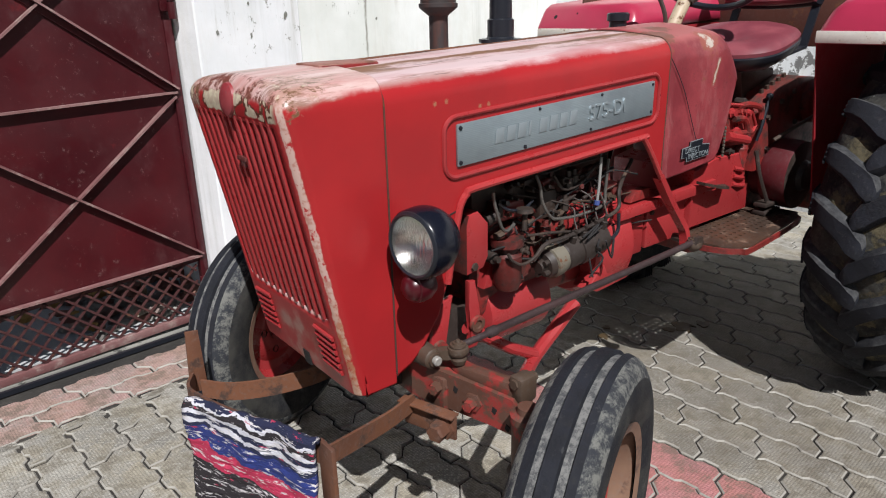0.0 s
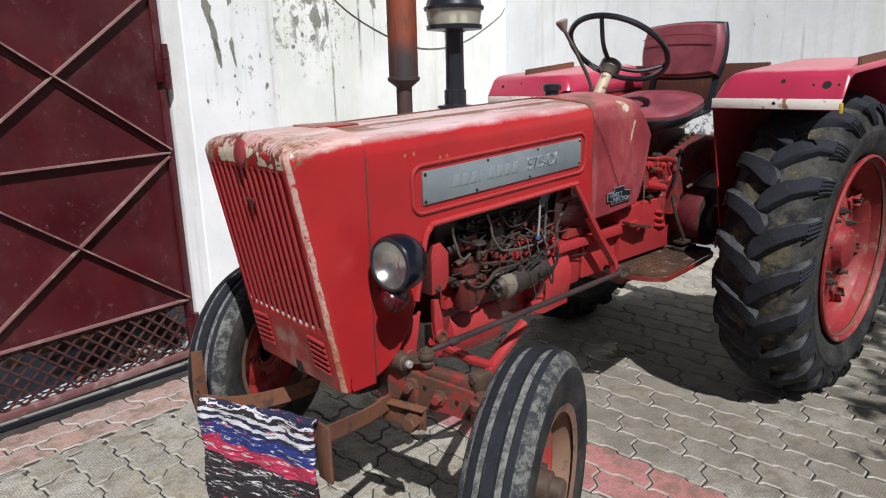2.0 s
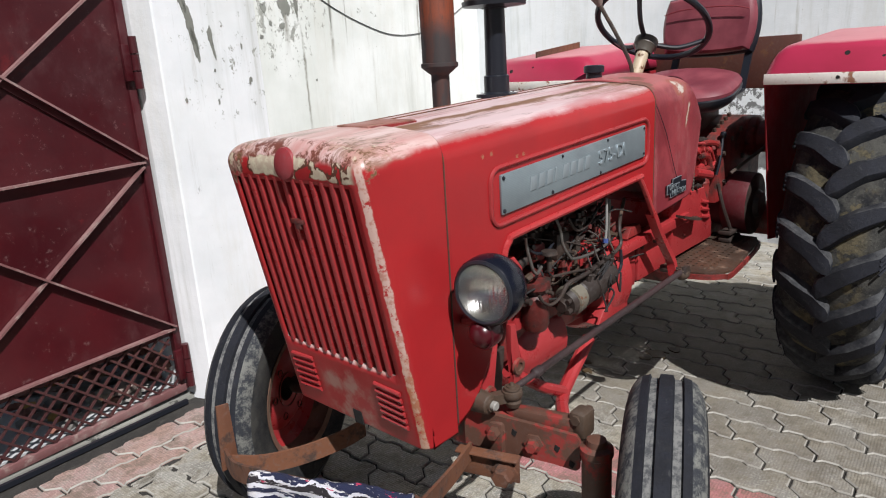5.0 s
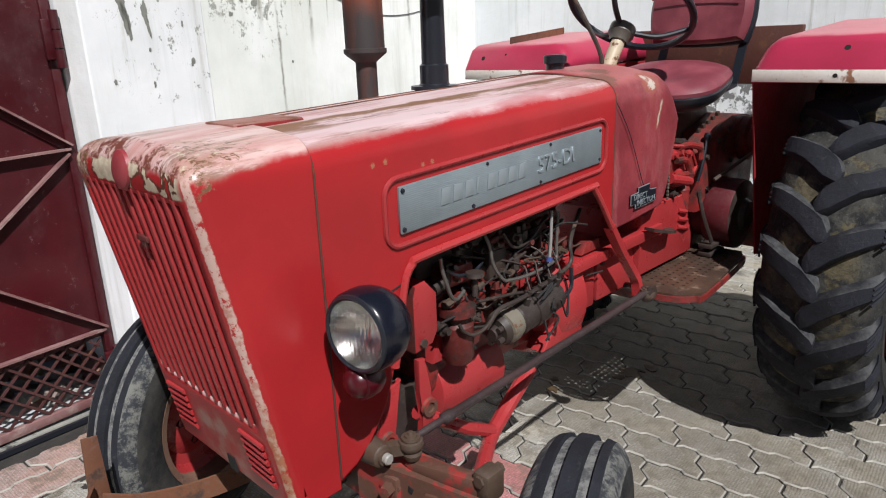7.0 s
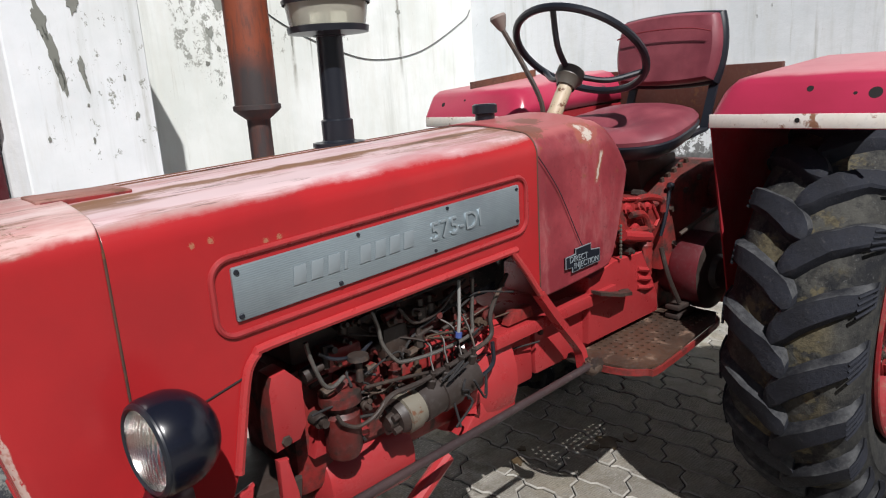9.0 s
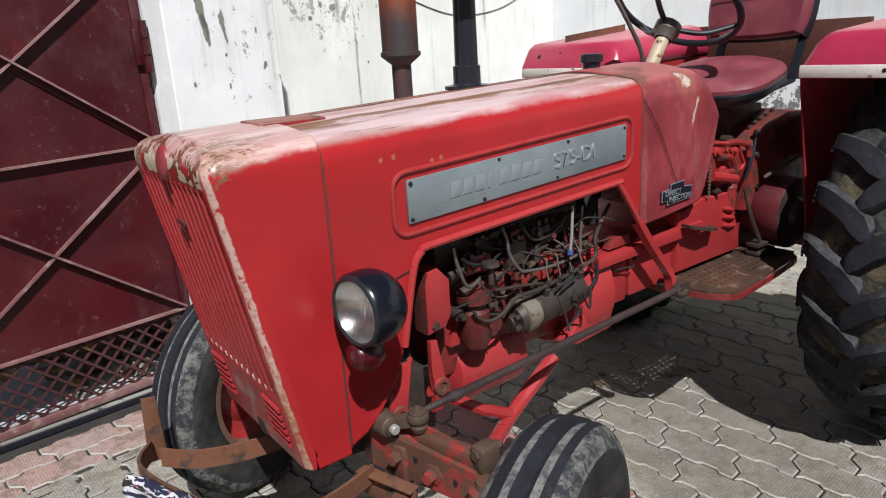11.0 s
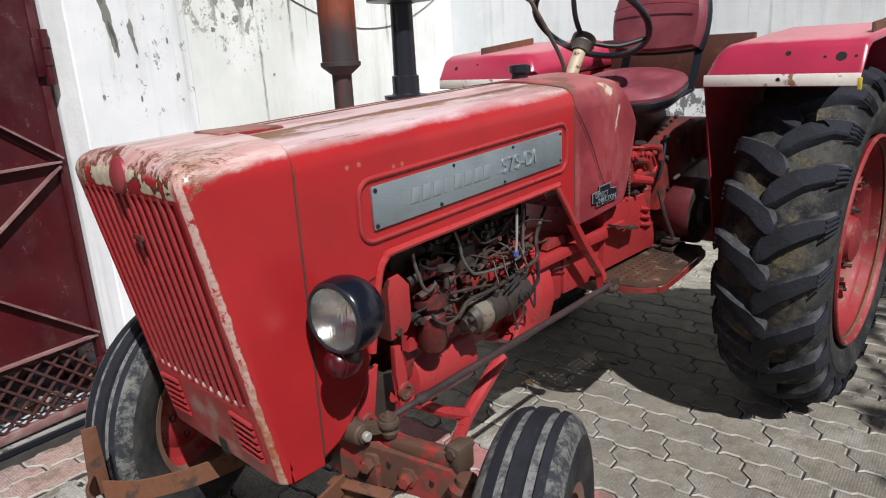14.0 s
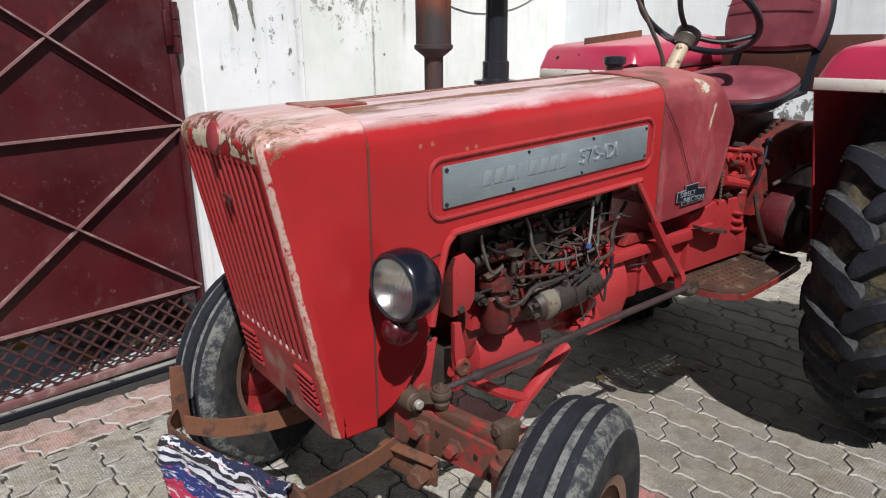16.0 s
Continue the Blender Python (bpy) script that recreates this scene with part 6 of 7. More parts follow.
# fenders
def fender(s):
    wide = 0.845 if s < 0 else 0.885
    y0, y1 = sorted((s * 0.367, s * wide))
    out = [(1.752, 1.25), (1.752, 1.29), (1.8, 1.374), (1.83, 1.39), (2.41, 1.436), (2.49, 1.42), (2.58, 1.2)]
    b = B()
    rows = []
    for y, dz in ((0.367, 1.0), (0.374, 0.6), (0.392, 0.28), (0.418, 0.08), (0.455, 0.0), (0.6, 0.0), (wide - 0.012, 0.0), (wide - 0.002, 0.06), (wide, 0.14)):
        rows.append([b.verts.new((x, s * y, z - dz * 0.12 * max(0, min(1, (z - 1.25) / 0.16)))) for x, z in soft_outline(out)])
    for p, q in zip(rows, rows[1:]):
        for k in range(len(p) - 1):
            b.faces.new((p[k], q[k], q[k + 1], p[k + 1]))
    f = solid(part("fender", b, M_FENDER, tractor, "pink-red angular rear mudguard with a white front lip", angle=60), 0.005, 1)
    b = B()
    yi = s * 0.367
    prism(b, [(1.756, 1.25), (1.82, 1.28), (1.86, 1.292), (2.43, 1.3), (2.49, 1.29), (2.58, 1.2), (2.46, 0.9), (2.05, 0.6), (1.93, 0.62)], min(yi, yi + s * 0.005), max(yi, yi + s * 0.005))
    part("inner_plate", b, M_RED_DIRTY, f, smooth=False)
    b = B()
    box(b, (1.7465, y0, 1.252), (1.7515, y1, 1.29), 0.001)
    part("white_lip", b, paint("chipped_white", (0.82, 0.79, 0.74), (0.7, 0.62, 0.52), rust=(0.3, 0.14, 0.08), amount=0.57, rough=0.6), f, "chipped white painted lip")
    b = B()
    if s < 0:
        box(b, (1.7455, s * wide - 0.004, 1.24), (1.7525, s * wide + 0.007, 1.276), 0.001)
        part("yellow_tip", b, Mat("yellow_paint", 0.5).done((0.6, 0.42, 0.03)), f, "dab of yellow paint")
        b = B()
    yb = s * 0.72
    strap(b, [(1.84, yb - s * 0.02, 1.405), (2.3, yb + s * 0.02, 1.445)] if s > 0 else [(1.95, s * 0.82, 1.418), (2.42, s * 0.82, 1.455)], 0.035, 0.006)
    part("angle_strip", b, M_RUST, f)
    holes = ((0.78, 1.338, 0.016), (0.735, 1.338, 0.005), (0.82, 1.338, 0.005), (0.625, 1.352, 0.009), (0.61, 1.273, 0.0065))
    for y, z, r in holes if s < 0 else ((0.8, 1.338, 0.01), (0.68, 1.352, 0.005)):
        b = B()
        x = 1.752 + max(0, (z - 1.29)) * 0.57 - 0.004
        lathe(b, [(0.0, 0.0015), (r, 0.0015), (r, -0.004)], (x if z > 1.29 else 1.747, s * y, z), (-1, 0, 0.57 if z > 1.29 else 0), 14)
        part("bolt_hole", b, M_DARK, f)
    return f


def soft_outline(pts):
    out = [pts[0]]
    for a, p, c in zip(pts, pts[1:], pts[2:]):
        out += [(p[0] + (a[0] - p[0]) * 0.12, p[1] + (a[1] - p[1]) * 0.12), (p[0] + (c[0] - p[0]) * 0.05, p[1] + (c[1] - p[1]) * 0.05)]
    return out + [pts[-1]]


fender(-1)
fender(1)


M_RIM = paint("worn_red_rim", (0.24, 0.012, 0.016), (0.15, 0.013, 0.015), rust=(0.19, 0.1, 0.065), amount=0.53, rough=0.5, edge=0.15, dirt=0.5)


# wheels
def rear_wheel(s):
    c = Vector((2.22, s * 0.655, 0.648))
    half = [(0.0, 0.622), (0.05, 0.62), (0.1, 0.612), (0.14, 0.595), (0.165, 0.565), (0.18, 0.525), (0.181, 0.51), (0.185, 0.505), (0.185, 0.48), (0.181, 0.472), (0.172, 0.435), (0.168, 0.425), (0.155, 0.405), (0.148, 0.396)]
    prof = [(r, -a) for a, r in reversed(half)] + [(r, a) for a, r in half[1:]]
    b = B()
    lathe(b, prof, c, (0, 1, 0), 72)
    wheel = thing("rear_wheel", (c.x, c.y, 0), "large rear wheel with worn chevron lugs", "wheel")
    wheel.parent = tractor
    wheel.matrix_parent_inverse = tractor.matrix_basis.inverted()
    del wheel["category"]
    tyre = part("tyre", b, M_TYRE, wheel, "dusty black tyre with chevron lugs")
    walk_a = [Vector(p) for p in half[:6]]

    def along(d):
        """Place on the tread's profile at a distance from its middle, with the outward direction there."""
        if d < 0:
            return Vector((d, 0.622)), Vector((0, 1))
        for p, q in zip(walk_a, walk_a[1:]):
            l = (q - p).length
            if d <= l:
                t = (q - p) / l
                return p + t * d, Vector((-t.y, t.x))
            d -= l
        return walk_a[-1], Vector((0.94, 0.34))

    n = 22
    rnd = random.Random(6)
    for side in (-1, 1):
        meshes = []
        for style in range(4):
            lug = B()
            rings = []
            reach = (-0.027, -0.02, -0.006, 0.02, 0.05, 0.085, 0.12, 0.15, 0.175, 0.2, 0.225)
            for k, d in enumerate(reach):
                f = (d + 0.028) / 0.262
                at, out = along(d)
                ph = 0.255 * f + 0.028 * math.sin(f * math.pi) * (1 if side * s > 0 else 0.6)
                wd = (0.012, 0.027, 0.038, 0.04, 0.037, 0.033, 0.03, 0.028, 0.027, 0.026, 0.022)[k] + rnd.uniform(-0.003, 0.003)
                h = (0.026, 0.033, 0.036, 0.036, 0.035, 0.034, 0.031, 0.027, 0.02, 0.011, 0.002)[k] + rnd.uniform(-0.002, 0.002)
                row = []
                for off, top in ((-wd - 0.016, -0.15), (-wd - 0.003, 0.78), (-wd + 0.004, 0.97), (0.0, 1.0), (wd - 0.004, 0.97), (wd + 0.003, 0.78), (wd + 0.016, -0.15)):
                    q = at + out * h * top
                    p = ph + (off + rnd.uniform(-0.0025, 0.0025)) / 0.63
                    row.append(lug.verts.new(Vector((-q.y * math.cos(p), side * q.x, q.y * math.sin(p)))))
                rings.append(row)
            for p, q in zip(rings, rings[1:]):
                for k in range(6):
                    f = lug.faces.new((p[k], p[k + 1], q[k + 1], q[k]))
                    # upper flank takes the paler rubber with sunlight in its colour
                    f.material_index = 1 if k in (4, 5) else 0
            lug.faces.new(rings[0])
            lug.faces.new(rings[-1])
            # combed ends on the shoulder
            for k in range(4):
                pts = []
                for d in (0.15, 0.18, 0.21, 0.245):
                    at, out = along(d)
                    p = 0.255 * ((d + 0.028) / 0.262) + (k - 1.5) * 0.028
                    q = at + out * (0.026 - (d - 0.15) * 0.25)
                    pts.append((-q.y * math.cos(p), side * q.x, q.y * math.sin(p)))
                tube(lug, pts, 0.0045, 5)
            first = part("lug", lug, [M_TYRE_TREAD, M_LUG_LIT], wheel, angle=28)
            meshes.append(first.data)
            bpy.data.objects.remove(first)
        start = -0.02 if side * s < 0 else 0.115
        for i in range(n):
            ob = new("lug", meshes[(i * 3 + i // 4) % 4])
            ob.parent, ob.matrix_parent_inverse = wheel, world_of(wheel).inverted()
            ob.matrix_basis = Matrix.Translation(c) @ Matrix.Rotation(math.tau * i / n + start, 4, "Y")
    o = s
    b = B()
    lathe(b, [(0.388, 0.15 * o), (0.402, 0.17 * o), (0.4, 0.178 * o), (0.392, 0.18 * o), (0.384, 0.172 * o), (0.378, 0.15 * o), (0.37, 0.145 * o), (0.362, 0.11 * o), (0.35, 0.1 * o), (0.338, 0.06 * o), (0.33, 0.0), (0.345, -0.1 * o), (0.36, -0.15 * o), (0.387, -0.162 * o)], c, (0, 1, 0), 72)
    part("rim", b, M_RIM, wheel, "red steel rim with worn flange")
    b = B()
    lathe(b, [(0.375, 0.149 * o), (0.384, 0.158 * o), (0.378, 0.163 * o), (0.371, 0.155 * o)], c, (0, 1, 0), 72, closed=True)
    part("rim_bead", b, M_RUST, wheel)
    b = B()
    lathe(b, [(0.325, 0.035 * o), (0.31, 0.05 * o), (0.27, 0.045 * o), (0.235, 0.06 * o), (0.19, 0.075 * o), (0.13, 0.078 * o), (0.12, 0.09 * o), (0.095, 0.1 * o), (0.085, 0.135 * o), (0.06, 0.145 * o), (0.0, 0.148 * o)], c, (0, 1, 0), 56)
    part("wheel_disc", b, M_RIM, wheel)
    for k in range(8):
        m8 = Matrix.Translation(c) @ Matrix.Rotation(k * math.tau / 8 + 0.2, 4, "Y")
        b = B()
        box(b, (0.285, min(0.04 * o, 0.088 * o), -0.024), (0.34, max(0.04 * o, 0.088 * o), -0.017), 0.003)
        box(b, (0.285, min(0.04 * o, 0.088 * o), 0.017), (0.34, max(0.04 * o, 0.088 * o), 0.024), 0.003)
        box(b, (0.258, min(0.04 * o, 0.062 * o), -0.034), (0.34, max(0.04 * o, 0.062 * o), 0.034), 0.003)
        bmesh.ops.transform(b, matrix=m8, verts=b.verts)
        lug_b = part("rim_lug", b, M_RED_OLD, wheel)
        b = B()
        lathe(b, [(0.0, 0.036), (0.007, 0.036), (0.007, 0.02), (0.014, 0.02), (0.015, 0.0)], (0.312, 0.06 * o, 0.0), (0, o, 0), 6)
        bmesh.ops.transform(b, matrix=m8, verts=b.verts)
        part("lug_bolt", b, M_GREASE, lug_b)
        b = B()
        lathe(b, [(0.0, 0.045), (0.008, 0.045), (0.008, 0.025), (0.016, 0.025), (0.017, 0.0)], (0.155, 0.076 * o, 0.0), (0, o, 0), 6)
        bmesh.ops.transform(b, matrix=m8, verts=b.verts)
        part("wheel_nut", b, M_GREASE, wheel)


M_FRONT_RIM = paint("dusty_brown_rim", (0.2, 0.115, 0.075), (0.13, 0.065, 0.045), rust=(0.08, 0.045, 0.035), amount=0.55, rough=0.75, edge=0.15, dirt=0.5)
M_DISC = paint("rust_eaten_red_disc", (0.3, 0.025, 0.022), (0.2, 0.04, 0.028), rust=(0.15, 0.085, 0.055), amount=0.5, rough=0.6, edge=0.12)


def front_wheel(s, x, y, toe):
    c = Vector((x, s * y, 0.362))
    wheel = thing("front_wheel", (c.x, c.y, 0), "front wheel with a ribbed black tyre and a rusty red disc", "wheel")
    del wheel["category"]
    wheel.parent = tractor
    wheel.matrix_parent_inverse = tractor.matrix_basis.inverted()
    turn = Matrix.Translation(c) @ Matrix.Rotation(radians(toe), 4, "Z") @ Matrix.Translation(-c)
    def put(name, b, mat, label="", **k):
        bmesh.ops.transform(b, matrix=turn, verts=b.verts)
        return part(name, b, mat, wheel, label, **k)
    half = [(0.0, 0.364), (0.014, 0.364), (0.017, 0.354), (0.033, 0.353), (0.036, 0.361), (0.052, 0.356), (0.064, 0.347), (0.073, 0.333), (0.079, 0.318), (0.083, 0.3), (0.084, 0.29), (0.08, 0.25), (0.068, 0.222), (0.062, 0.205)]
    b = B()
    lathe(b, [(r, -a) for a, r in reversed(half)] + [(r, a) for a, r in half[1:]], c, (0, 1, 0), 72)
    for f in b.faces:
        p = f.calc_center_median() - c
        f.material_index = 1 if 0.0165 < abs(p.y) < 0.034 and math.hypot(p.x, p.z) > 0.34 else 2 if 0.053 < abs(p.y) < 0.079 and math.hypot(p.x, p.z) > 0.3 else 3 if abs(p.y) >= 0.079 or math.hypot(p.x, p.z) < 0.3 else 0
    put("tyre", b, [M_TYRE_TREAD, M_GROOVE, M_SHOULDER, M_SIDEWALL], "three-rib black front tyre with dusty grooves")
    b = B()
    lathe(b, [(0.2, -0.066), (0.222, -0.072), (0.215, -0.06), (0.2, -0.04), (0.19, 0.0), (0.2, 0.045), (0.216, 0.062), (0.223, 0.073), (0.2, 0.066)], c, (0, s, 0), 48)
    put("rim", b, M_FRONT_RIM, "rusty steel rim")
    b = B()
    lathe(b, [(0.195, -0.01), (0.17, 0.015), (0.14, 0.02), (0.1, -0.01), (0.085, -0.012), (0.06, -0.004), (0.04, 0.0)], c, (0, s, 0), 40)
    put("wheel_disc", b, M_DISC if s < 0 else M_RED)
    b = B()
    lathe(b, [(0.058, -0.008), (0.056, 0.012), (0.046, 0.02), (0.046, 0.055), (0.04, 0.06), (0.034, 0.062), (0.034, 0.085), (0.026, 0.093), (0.0, 0.095)], c, (0, s, 0), 24)
    put("hub_cap", b, M_OLDIRON, "oily brown hub cap")
    for k in range(6):
        a = k * math.tau / 6
        b = B()
        lathe(b, [(0.0, 0.02), (0.012, 0.02), (0.013, -0.015)], c + Vector((0.09 * math.cos(a), 0, 0.09 * math.sin(a))), (0, s, 0), 6)
        put("wheel_nut", b, M_GREASE)


rear_wheel(-1)
rear_wheel(1)
front_wheel(-1, 0.265, 0.68, FRONT_TOE)
front_wheel(1, 0.21, 0.63, FRONT_TOE)

# ---- rag mat hung over the guard ----
def mat_material():
    m = Mat("rag_weave", 0.95)
    z = m.math("ADD", m.axis(2), m.math("MULTIPLY", m.noise(11, 5, 0.6, (1, 1, 1)), 0.06))
    cr = m.t.nodes.new("ShaderNodeValToRGB")
    cr.color_ramp.interpolation = "CONSTANT"
    navy, white, crimson, black, blue = (0.012, 0.016, 0.05), (0.6, 0.6, 0.66), (0.46, 0.025, 0.08), (0.018, 0.014, 0.018), (0.015, 0.03, 0.17)
    stops = [(0.0, black), (0.36, black), (0.66, crimson), (0.8, blue), (0.905, navy), (0.925, white), (0.945, navy), (0.962, white), (0.973, black), (0.985, white), (0.992, navy), (0.997, crimson)]
    el = cr.color_ramp.elements
    el[0].position, el[0].color = stops[0][0], (*stops[0][1], 1)
    el[1].position, el[1].color = stops[1][0], (*stops[1][1], 1)
    for p, c in stops[2:]:
        e = el.new(p)
        e.color = (*c, 1)
    m.link(m.ramp(z, 0.18, 0.63), cr.inputs[0])
    fleck = m.ramp(m.noise(24, 5, 0.75, (0.7, 0.7, 4.5)), 0.56, 0.59)
    c = m.mix(fleck, cr.outputs[0], (0.62, 0.6, 0.62))
    fleck2 = m.ramp(m.noise(21, 4, 0.7, (0.8, 0.8, 4.5)), 0.63, 0.66)
    c = m.mix(fleck2, c, (0.4, 0.03, 0.08))
    return m.done(c, m.noise(60, 5, 0.7, (0.6, 0.6, 3)), 0.01)


b = B()
P0, P1 = Vector((-0.172, -0.37, 0.585)), Vector((-0.30, 0.0, 0.555))
rng = random.Random(3)
grid = []
NU, NV = 40, 60
nrm = (P1 - P0).cross(Vector((0, 0, 1))).normalized()
if nrm.x > 0:
    nrm = -nrm
for j in range(NV + 1):
    v = j / NV
    row = []
    for i in range(NU + 1):
        u_ = i / NU
        p = P0.lerp(P1, u_)
        drop = max(0, v - 0.06) * 0.42
        p = p + Vector((0, 0, -drop + 0.012 * math.sin(min(1, v / 0.06) * math.pi)))
        p += nrm * (0.012 + 0.012 * noise.noise((u_ * 5, v * 4, 0)) + 0.006 * noise.noise((u_ * 9, v * 50, 3)) - (0.02 * (1 - v / 0.06) if v < 0.06 else 0))
        p.z += 0.006 * noise.noise((u_ * 12, v * 6, 7))
        row.append(b.verts.new(p))
    grid.append(row)
for p, q in zip(grid, grid[1:]):
    for k in range(NU):
        b.faces.new((p[k], p[k + 1], q[k + 1], q[k]))
mat_o = tagged(part("rag_mat", b, mat_material(), smooth=True), "striped white, navy and crimson rag mat hung on guard", "mat")
solid(mat_o, 0.012, 0)

# ---- cable along the back wall ----
b = B()
tube(b, soft([yard(x, BACK_Y - 0.005, z) for x, z in ((1.7, 2.3), (1.93, 2.1), (2.28, 1.855), (2.71, 1.685), (3.07, 1.62), (3.52, 1.68), (4.0, 1.9), (4.1, 1.99))], 6), 0.0032, 6)
tagged(part("cable", b, Mat("grey_cable", 0.6).done((0.1, 0.1, 0.1))), "thin dark cable sagging along the white wall", "cable")

# ---- by the end wall: potted palm, sack, block ----
POT = Vector((3.72, -1.2, 0))
palm = thing("potted_palm", POT, "feathery green palm in a round grey cement pot", "plant")
b = B()
lathe(b, [(0.0, 0.0), (0.12, 0.0), (0.14, 0.02), (0.19, 0.22), (0.215, 0.24), (0.215, 0.29), (0.19, 0.29), (0.18, 0.25), (0.0, 0.24)], POT, (0, 0, 1), 28)
part("pot", b, paint("cement_pot", (0.3, 0.31, 0.3), (0.4, 0.41, 0.4), rust=(0.12, 0.12, 0.11), amount=0.6, rough=0.9), palm)
gm = Mat("palm_green", 0.45)
M_PALM = gm.done(gm.mix(gm.island(), (0.02, 0.05, 0.014), (0.06, 0.09, 0.025)))
rng = random.Random(8)
for k in range(13):
    a = k * 2.4 + rng.uniform(-0.3, 0.3)
    reach, rise = rng.uniform(0.4, 0.62), rng.uniform(0.28, 0.6)
    d = Vector((math.cos(a), math.sin(a), 0))
    b = B()
    spine = [POT + Vector((0, 0, 0.25)) + d * reach * q + Vector((0, 0, rise * math.sin(min(1, q * 1.1) * 2.2) * 0.9)) for q in np.linspace(0, 1, 14)]
    tube(b, spine, [0.008 * (1 - 0.8 * q / 13) for q in range(14)], 6)
    side = d.cross(Vector((0, 0, 1)))
    for i in range(3, 14):
        for sg in (-1, 1):
            for h in (0, 0.5):
                p = spine[i] if h == 0 or i == 13 else spine[i].lerp(spine[i + 1], h)
                ln = 0.24 * (1 - abs(i - 8) / 11) * rng.uniform(0.8, 1.15)
                tip = p + side * sg * ln * 0.8 + d * ln * 0.45 + Vector((0, 0, -ln * rng.uniform(0.15, 0.55)))
                mid = p.lerp(tip, 0.5) + Vector((0, 0, ln * 0.1))
                wv = d * 0.008
                q = [b.verts.new(v) for v in (p - wv, p + wv, mid + wv * 1.3, tip, mid - wv * 1.3)]
                b.faces.new(q)
    part("frond", b, M_PALM, palm, smooth=False)
b = B()
bmesh.ops.create_icosphere(b, subdivisions=4, radius=1.0)
for v in b.verts:
    n_ = v.co.normalized()
    r_ = 1 + 0.25 * noise.noise(n_ * 2.2) + 0.12 * noise.noise(n_ * 7)
    v.co = Vector((3.93 + n_.x * 0.13 * r_, -0.62 + n_.y * 0.3 * r_, max(0.0, 0.17 + n_.z * 0.2 * r_)))
tagged(part("sack", b, paint("dusty_sack", (0.36, 0.37, 0.4), (0.22, 0.23, 0.25), rust=(0.5, 0.5, 0.5), amount=0.6, rough=0.8)), "crumpled grey plastic sack leaning at the damp wall", "sack")
b = B()
box(b, (3.5, -0.98, 0.0), (3.6, -0.78, 0.09), 0.008)
tagged(part("concrete_block", b, paint("block_grey", (0.3, 0.3, 0.28), (0.38, 0.38, 0.35), amount=0.65, rough=0.9)), "small grey concrete block on the pavers", "block")

# ---- the tree behind the lane, whose shade dapples the pavers ----
TREE = Vector((1.9, -5.0, 0))
CROWN = Vector((1.75, -4.35, 3.6))
tree = thing("tree", TREE, "broad leafy tree that throws dappled shade", "tree")
b = B()
tube(b, soft([TREE, TREE + Vector((0.05, 0.05, 1.0)), TREE + Vector((-0.1, 0.2, 2.1)), CROWN + Vector((0, 0, -0.3))], 6), [0.16 - 0.005 * k for k in range(19)], 12)
M_BARK = paint("grey_bark", (0.14, 0.1, 0.07), (0.09, 0.065, 0.05), amount=0.6, rough=0.95)
part("trunk", b, M_BARK, tree)
rng = random.Random(17)
limbs = []
for k in range(9):
    a = k * 0.7 + rng.uniform(-0.2, 0.2)
    tip = CROWN + Vector((1.15 * math.cos(a), 0.85 * math.sin(a), rng.uniform(-0.3, 0.6)))
    b = B()
    tube(b, soft([TREE + Vector((-0.08, 0.18, 2.0 + 0.05 * k)), TREE.lerp(tip, 0.55) + Vector((0, 0, 1.6)), tip], 5), [0.05 - 0.004 * q for q in range(11)], 8)
    part("limb", b, M_BARK, tree)
    limbs.append(tip)
b = B()
for k in range(4100):
    q = rng.choice(limbs)
    p = q.lerp(CROWN, rng.random() * 0.8) + Vector((rng.gauss(0, 0.2), rng.gauss(0, 0.17), rng.gauss(0, 0.2)))
    u_ = Vector((rng.gauss(0, 1), rng.gauss(0, 1), rng.gauss(0, 0.5))).normalized()
    w_ = u_.cross(Vector((rng.gauss(0, 1), rng.gauss(0, 1), rng.gauss(0, 1)))).normalized()
    l_ = rng.uniform(0.05, 0.09)
    b.faces.new([b.verts.new(v) for v in (p - u_ * l_, p + w_ * l_ * 0.45, p + u_ * l_, p - w_ * l_ * 0.45)])
gm = Mat("leaf_green", 0.5)
part("crown", b, gm.done(gm.mix(gm.island(), (0.04, 0.08, 0.02), (0.09, 0.13, 0.04))), tree, smooth=False)

# oil drips and damp spots on the pavers
M_OIL = paint("oil_stain", (0.085, 0.052, 0.022), (0.05, 0.035, 0.02), rust=(0.03, 0.025, 0.02), amount=0.6, rough=0.5)
for i, (x, y, r) in enumerate(((1.9, 0.07, 0.06), (1.98, 0.03, 0.035), (1.82, 0.1, 0.03), (1.55, 0.25, 0.03), (1.63, 0.3, 0.02))):
    b = B()
    prism(b, [(x + r * math.cos(a) * (0.8 + 0.7 * noise.noise((math.cos(a) * 1.5 + i * 4, math.sin(a) * 1.5, i))), y + r * math.sin(a) * (0.8 + 0.7 * noise.noise((math.cos(a) * 1.5 + i * 4, math.sin(a) * 1.5, i + 9)))) for a in [k * math.tau / 28 for k in range(28)]], -0.004, 0.0045, axis=2)
    tagged(part("oil_stain", b, M_OIL, smooth=False), "dark brown oil stain soaked into the pavers", "stain", group="oil stains")

# ---- pavers, laid in rows away from the gate ----
PW, PL, GAP = 0.142, 0.272, 0.0075


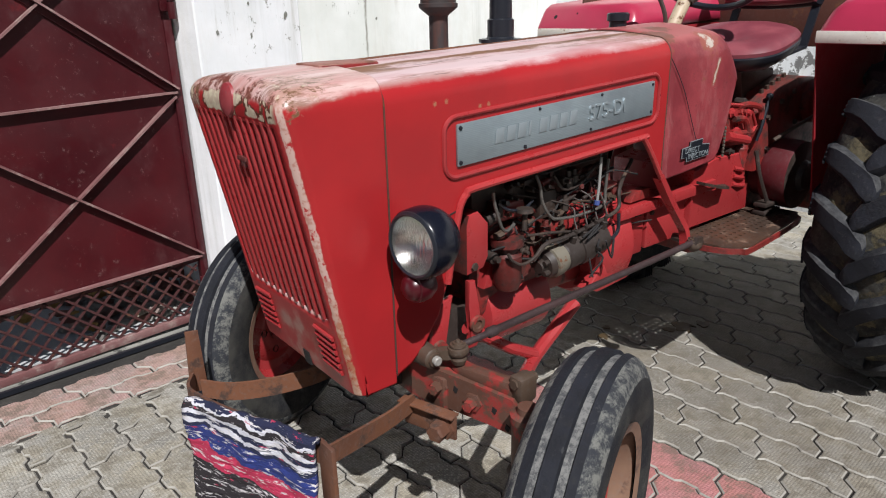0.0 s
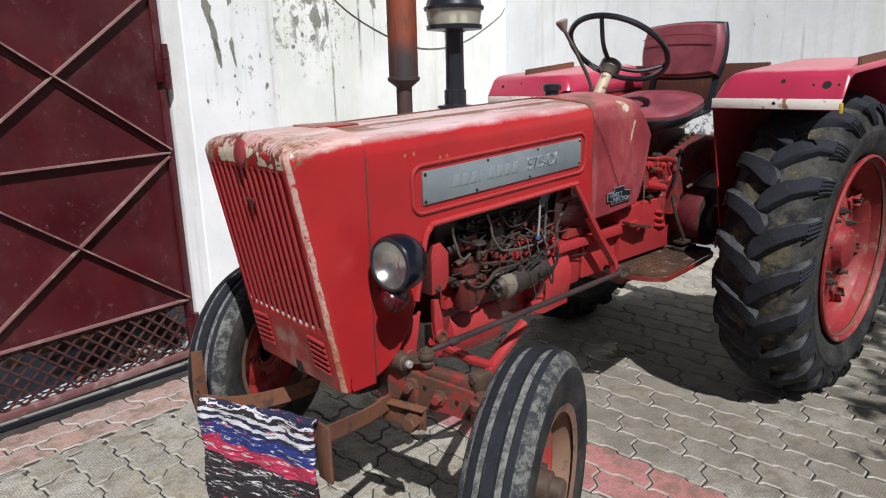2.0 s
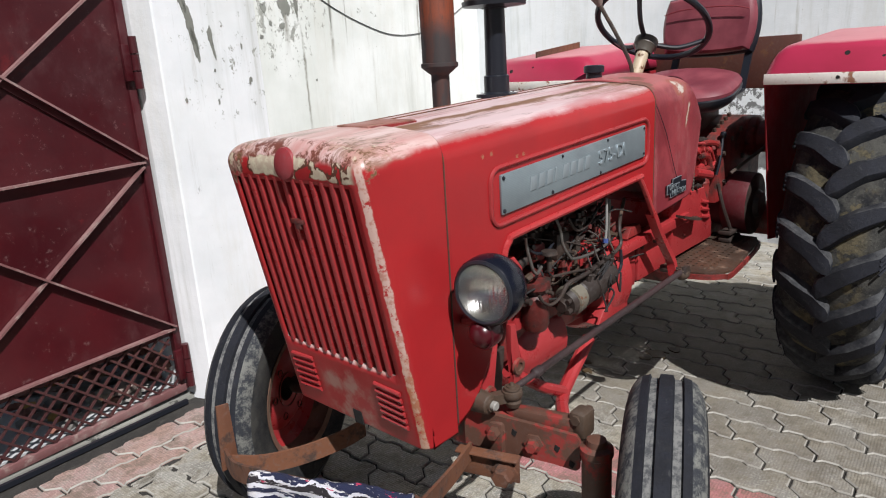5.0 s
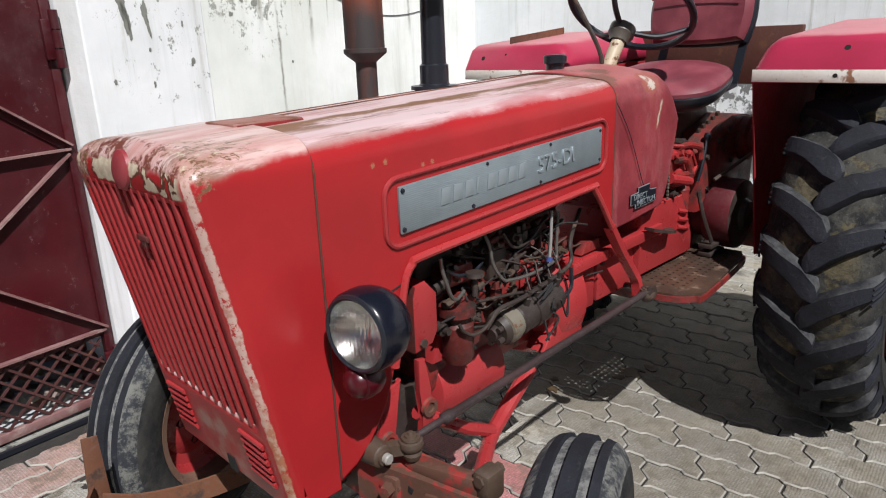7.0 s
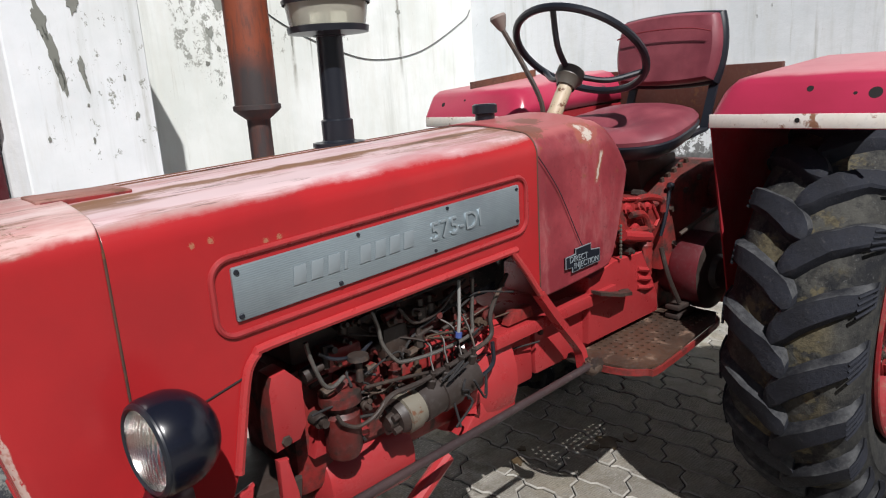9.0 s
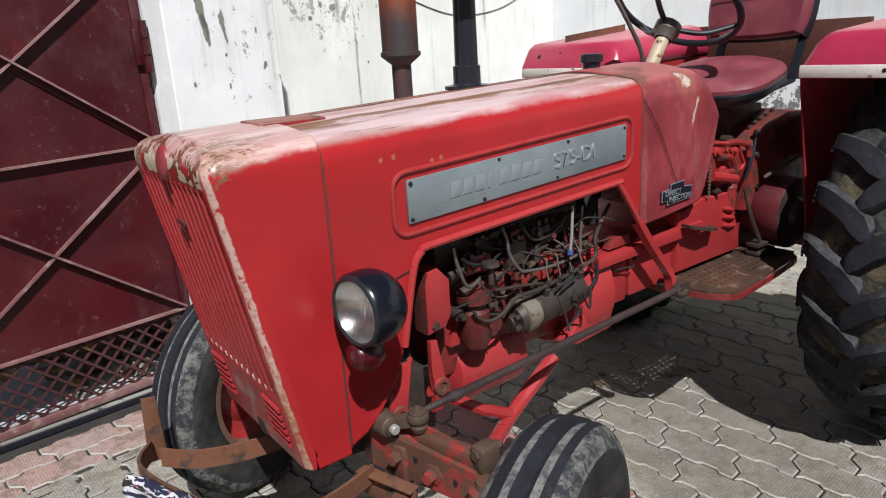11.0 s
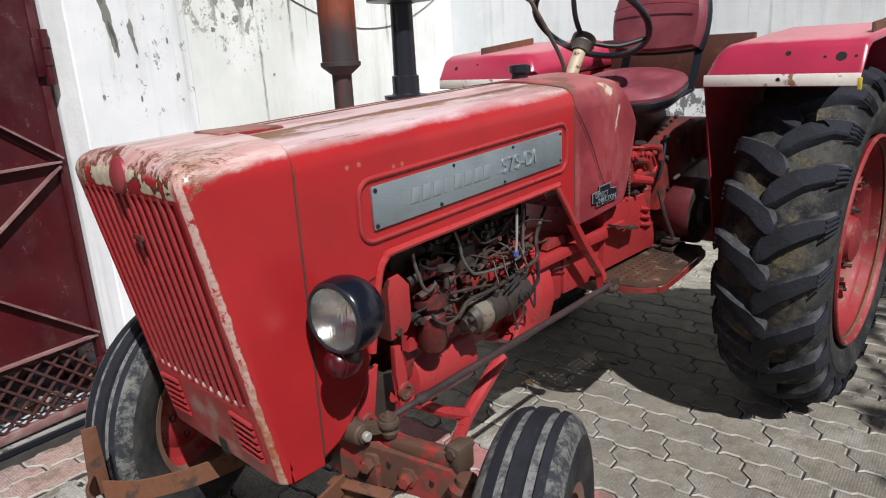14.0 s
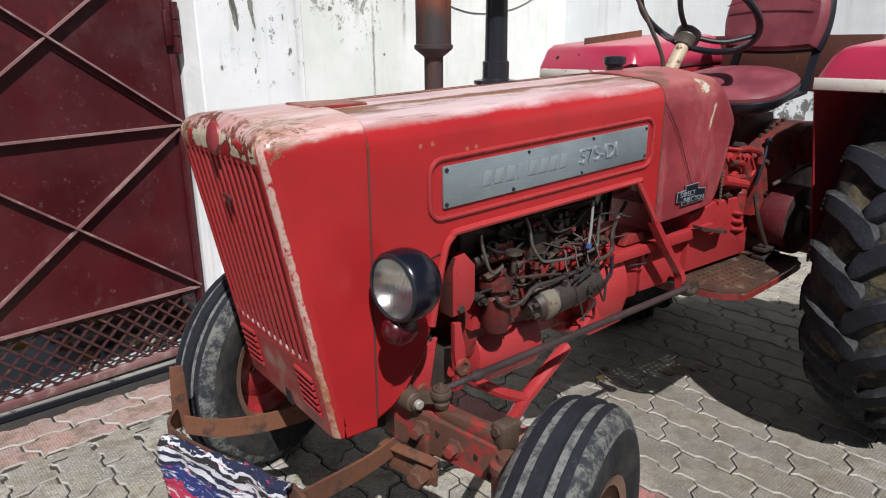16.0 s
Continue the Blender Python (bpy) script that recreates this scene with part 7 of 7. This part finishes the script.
def paver_outline(w, l, g):
    """A zigzag interlocking paver, lengthwise along y."""
    k = 0.014
    ys = (0, 0.1, 0.16, 0.34, 0.4, 0.6, 0.66, 0.84, 0.9, 1.0)
    off = (0, 0, 1, 1, 0, 0, 1, 1, 0, 0)
    left = [(-w / 2 + g / 2 + k * o, -l / 2 + l * t_) for t_, o in zip(ys, off)]
    right = [(x + w - g, y) for x, y in left]
    lo = [(-w / 2 + g / 2 + (w - g) * f, -l / 2 + g / 2 + d) for f, d in ((0.0, -0.02), (0.36, -0.02), (0.64, 0.02), (1.0, 0.02))]
    hi = [(x, y + l - g) for x, y in lo]
    return lo + right[1:-1] + hi[::-1] + left[1:-1][::-1]


def paver_mesh(name, mat):
    b = B()
    o = paver_outline(PW, PL, GAP)
    rings = []
    for inset, z in ((0.0, -0.02), (0.0, -0.005), (0.0045, 0.0)):
        ring = []
        for k, (x, y) in enumerate(o):
            p, a, c = Vector((x, y)), Vector(o[k - 1]), Vector(o[(k + 1) % len(o)])
            u, w = (p - a).normalized(), (c - p).normalized()
            n = Vector((-u.y - w.y, u.x + w.x)).normalized()
            ring.append(b.verts.new((*(p + n * inset), z)))
        rings.append(ring)
    for n, (p, q) in enumerate(zip(rings, rings[1:])):
        for k in range(len(p)):
            b.faces.new((p[k], p[(k + 1) % len(p)], q[(k + 1) % len(p)], q[k])).material_index = n
    b.faces.new(rings[-1])
    bmesh.ops.recalc_face_normals(b, faces=b.faces)
    me = bpy.data.meshes.new(name)
    b.to_mesh(me)
    b.free()
    me.materials.append(mat)
    me.materials.append(M_PAVER_RIM)
    return me


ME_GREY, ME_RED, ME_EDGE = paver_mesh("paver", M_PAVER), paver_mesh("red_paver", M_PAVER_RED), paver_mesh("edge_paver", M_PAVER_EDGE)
pavement = thing("pavement", (0, 0, 0), "zigzag interlocking grey concrete pavers with red border strips", "pavement", kind="structure")
rng = random.Random(21)
spots = []
X_RED = 1.04
for i in range(-52, 34):
    x = X_RED + PW * (i - 0.5)
    for j in range(-30, 8):
        y = PAVE_Y + PL * (j + (0.5 if i % 2 else 0.0))
        if x > BACK_X or y < -7.5:
            continue
        cut = min(1.0, (1.128 - (y - PL / 2)) / PL)
        if cut < 0.12:
            continue
        spots.append((x, y - (1 - cut) * PL / 2, 0.0, ME_RED if i in (0, -1) else ME_GREY, cut))
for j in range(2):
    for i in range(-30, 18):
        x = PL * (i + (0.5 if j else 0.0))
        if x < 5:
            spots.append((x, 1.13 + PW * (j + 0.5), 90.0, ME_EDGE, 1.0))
near, far = [], []
for sp in spots:
    d = math.hypot(sp[0] - 0.9, (sp[1] + 0.1) * 1.1)
    (near if -1.1 < sp[0] < 2.5 and -1.25 < sp[1] < 1.5 else far).append((d, sp))
near.sort(key=lambda q: q[0])
far += near[300:]
near = near[:300]
for _, (x, y, turn, me, cut) in near:
    ob = new("paver", me)
    ob.parent = pavement
    p = yard(x, y)
    ob.matrix_basis = pose(p.x, p.y, rng.uniform(-0.002, 0.002), rng.uniform(-0.5, 0.5), rng.uniform(-0.5, 0.5), 4.5 + turn + rng.uniform(-0.3, 0.3)) @ Matrix.Diagonal((1, cut, 1, 1))


def joined(name, items, me, mat):
    verts, faces = [], []
    n = len(me.vertices)
    co = [v.co.copy() for v in me.vertices]
    polys = [tuple(p.vertices) for p in me.polygons]
    for i, (_, (x, y, turn, _m, cut)) in enumerate(items):
        p = yard(x, y)
        m = pose(p.x, p.y, rng.uniform(-0.002, 0.002), rng.uniform(-0.4, 0.4), rng.uniform(-0.4, 0.4), 4.5 + turn) @ Matrix.Diagonal((1, cut, 1, 1))
        verts += [m @ v for v in co]
        faces += [tuple(k + i * n for k in q) for q in polys]
    out = bpy.data.meshes.new(name)
    out.from_pydata(verts, [], faces)
    out.materials.append(mat)
    out.materials.append(M_PAVER_RIM)
    out.polygons.foreach_set("material_index", [p.material_index for p in me.polygons] * len(items))
    ob = new(name, out)
    ob.parent = pavement
    tagged(ob, kind="stuff")


def far_paver(name, a, c):
    m = Mat(name, 0.85)
    col = m.mix(m.island(), a, c)
    col = m.mix(m.math("MULTIPLY", m.ramp(m.noise(7, 6, 0.65), 0.4, 0.7), 0.55), col, tuple(0.55 * v for v in a))
    col = m.mix(weathered(m), col, tuple(v * w for v, w in zip(c, (1.02, 0.95, 0.8))))
    col = m.mix(grimy(m), col, (0.13, 0.115, 0.092))
    # same disc of dirt and painted shade as on the near pavers
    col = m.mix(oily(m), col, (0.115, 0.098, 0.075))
    return m.done(col, m.noise(170, 3), 0.0015)


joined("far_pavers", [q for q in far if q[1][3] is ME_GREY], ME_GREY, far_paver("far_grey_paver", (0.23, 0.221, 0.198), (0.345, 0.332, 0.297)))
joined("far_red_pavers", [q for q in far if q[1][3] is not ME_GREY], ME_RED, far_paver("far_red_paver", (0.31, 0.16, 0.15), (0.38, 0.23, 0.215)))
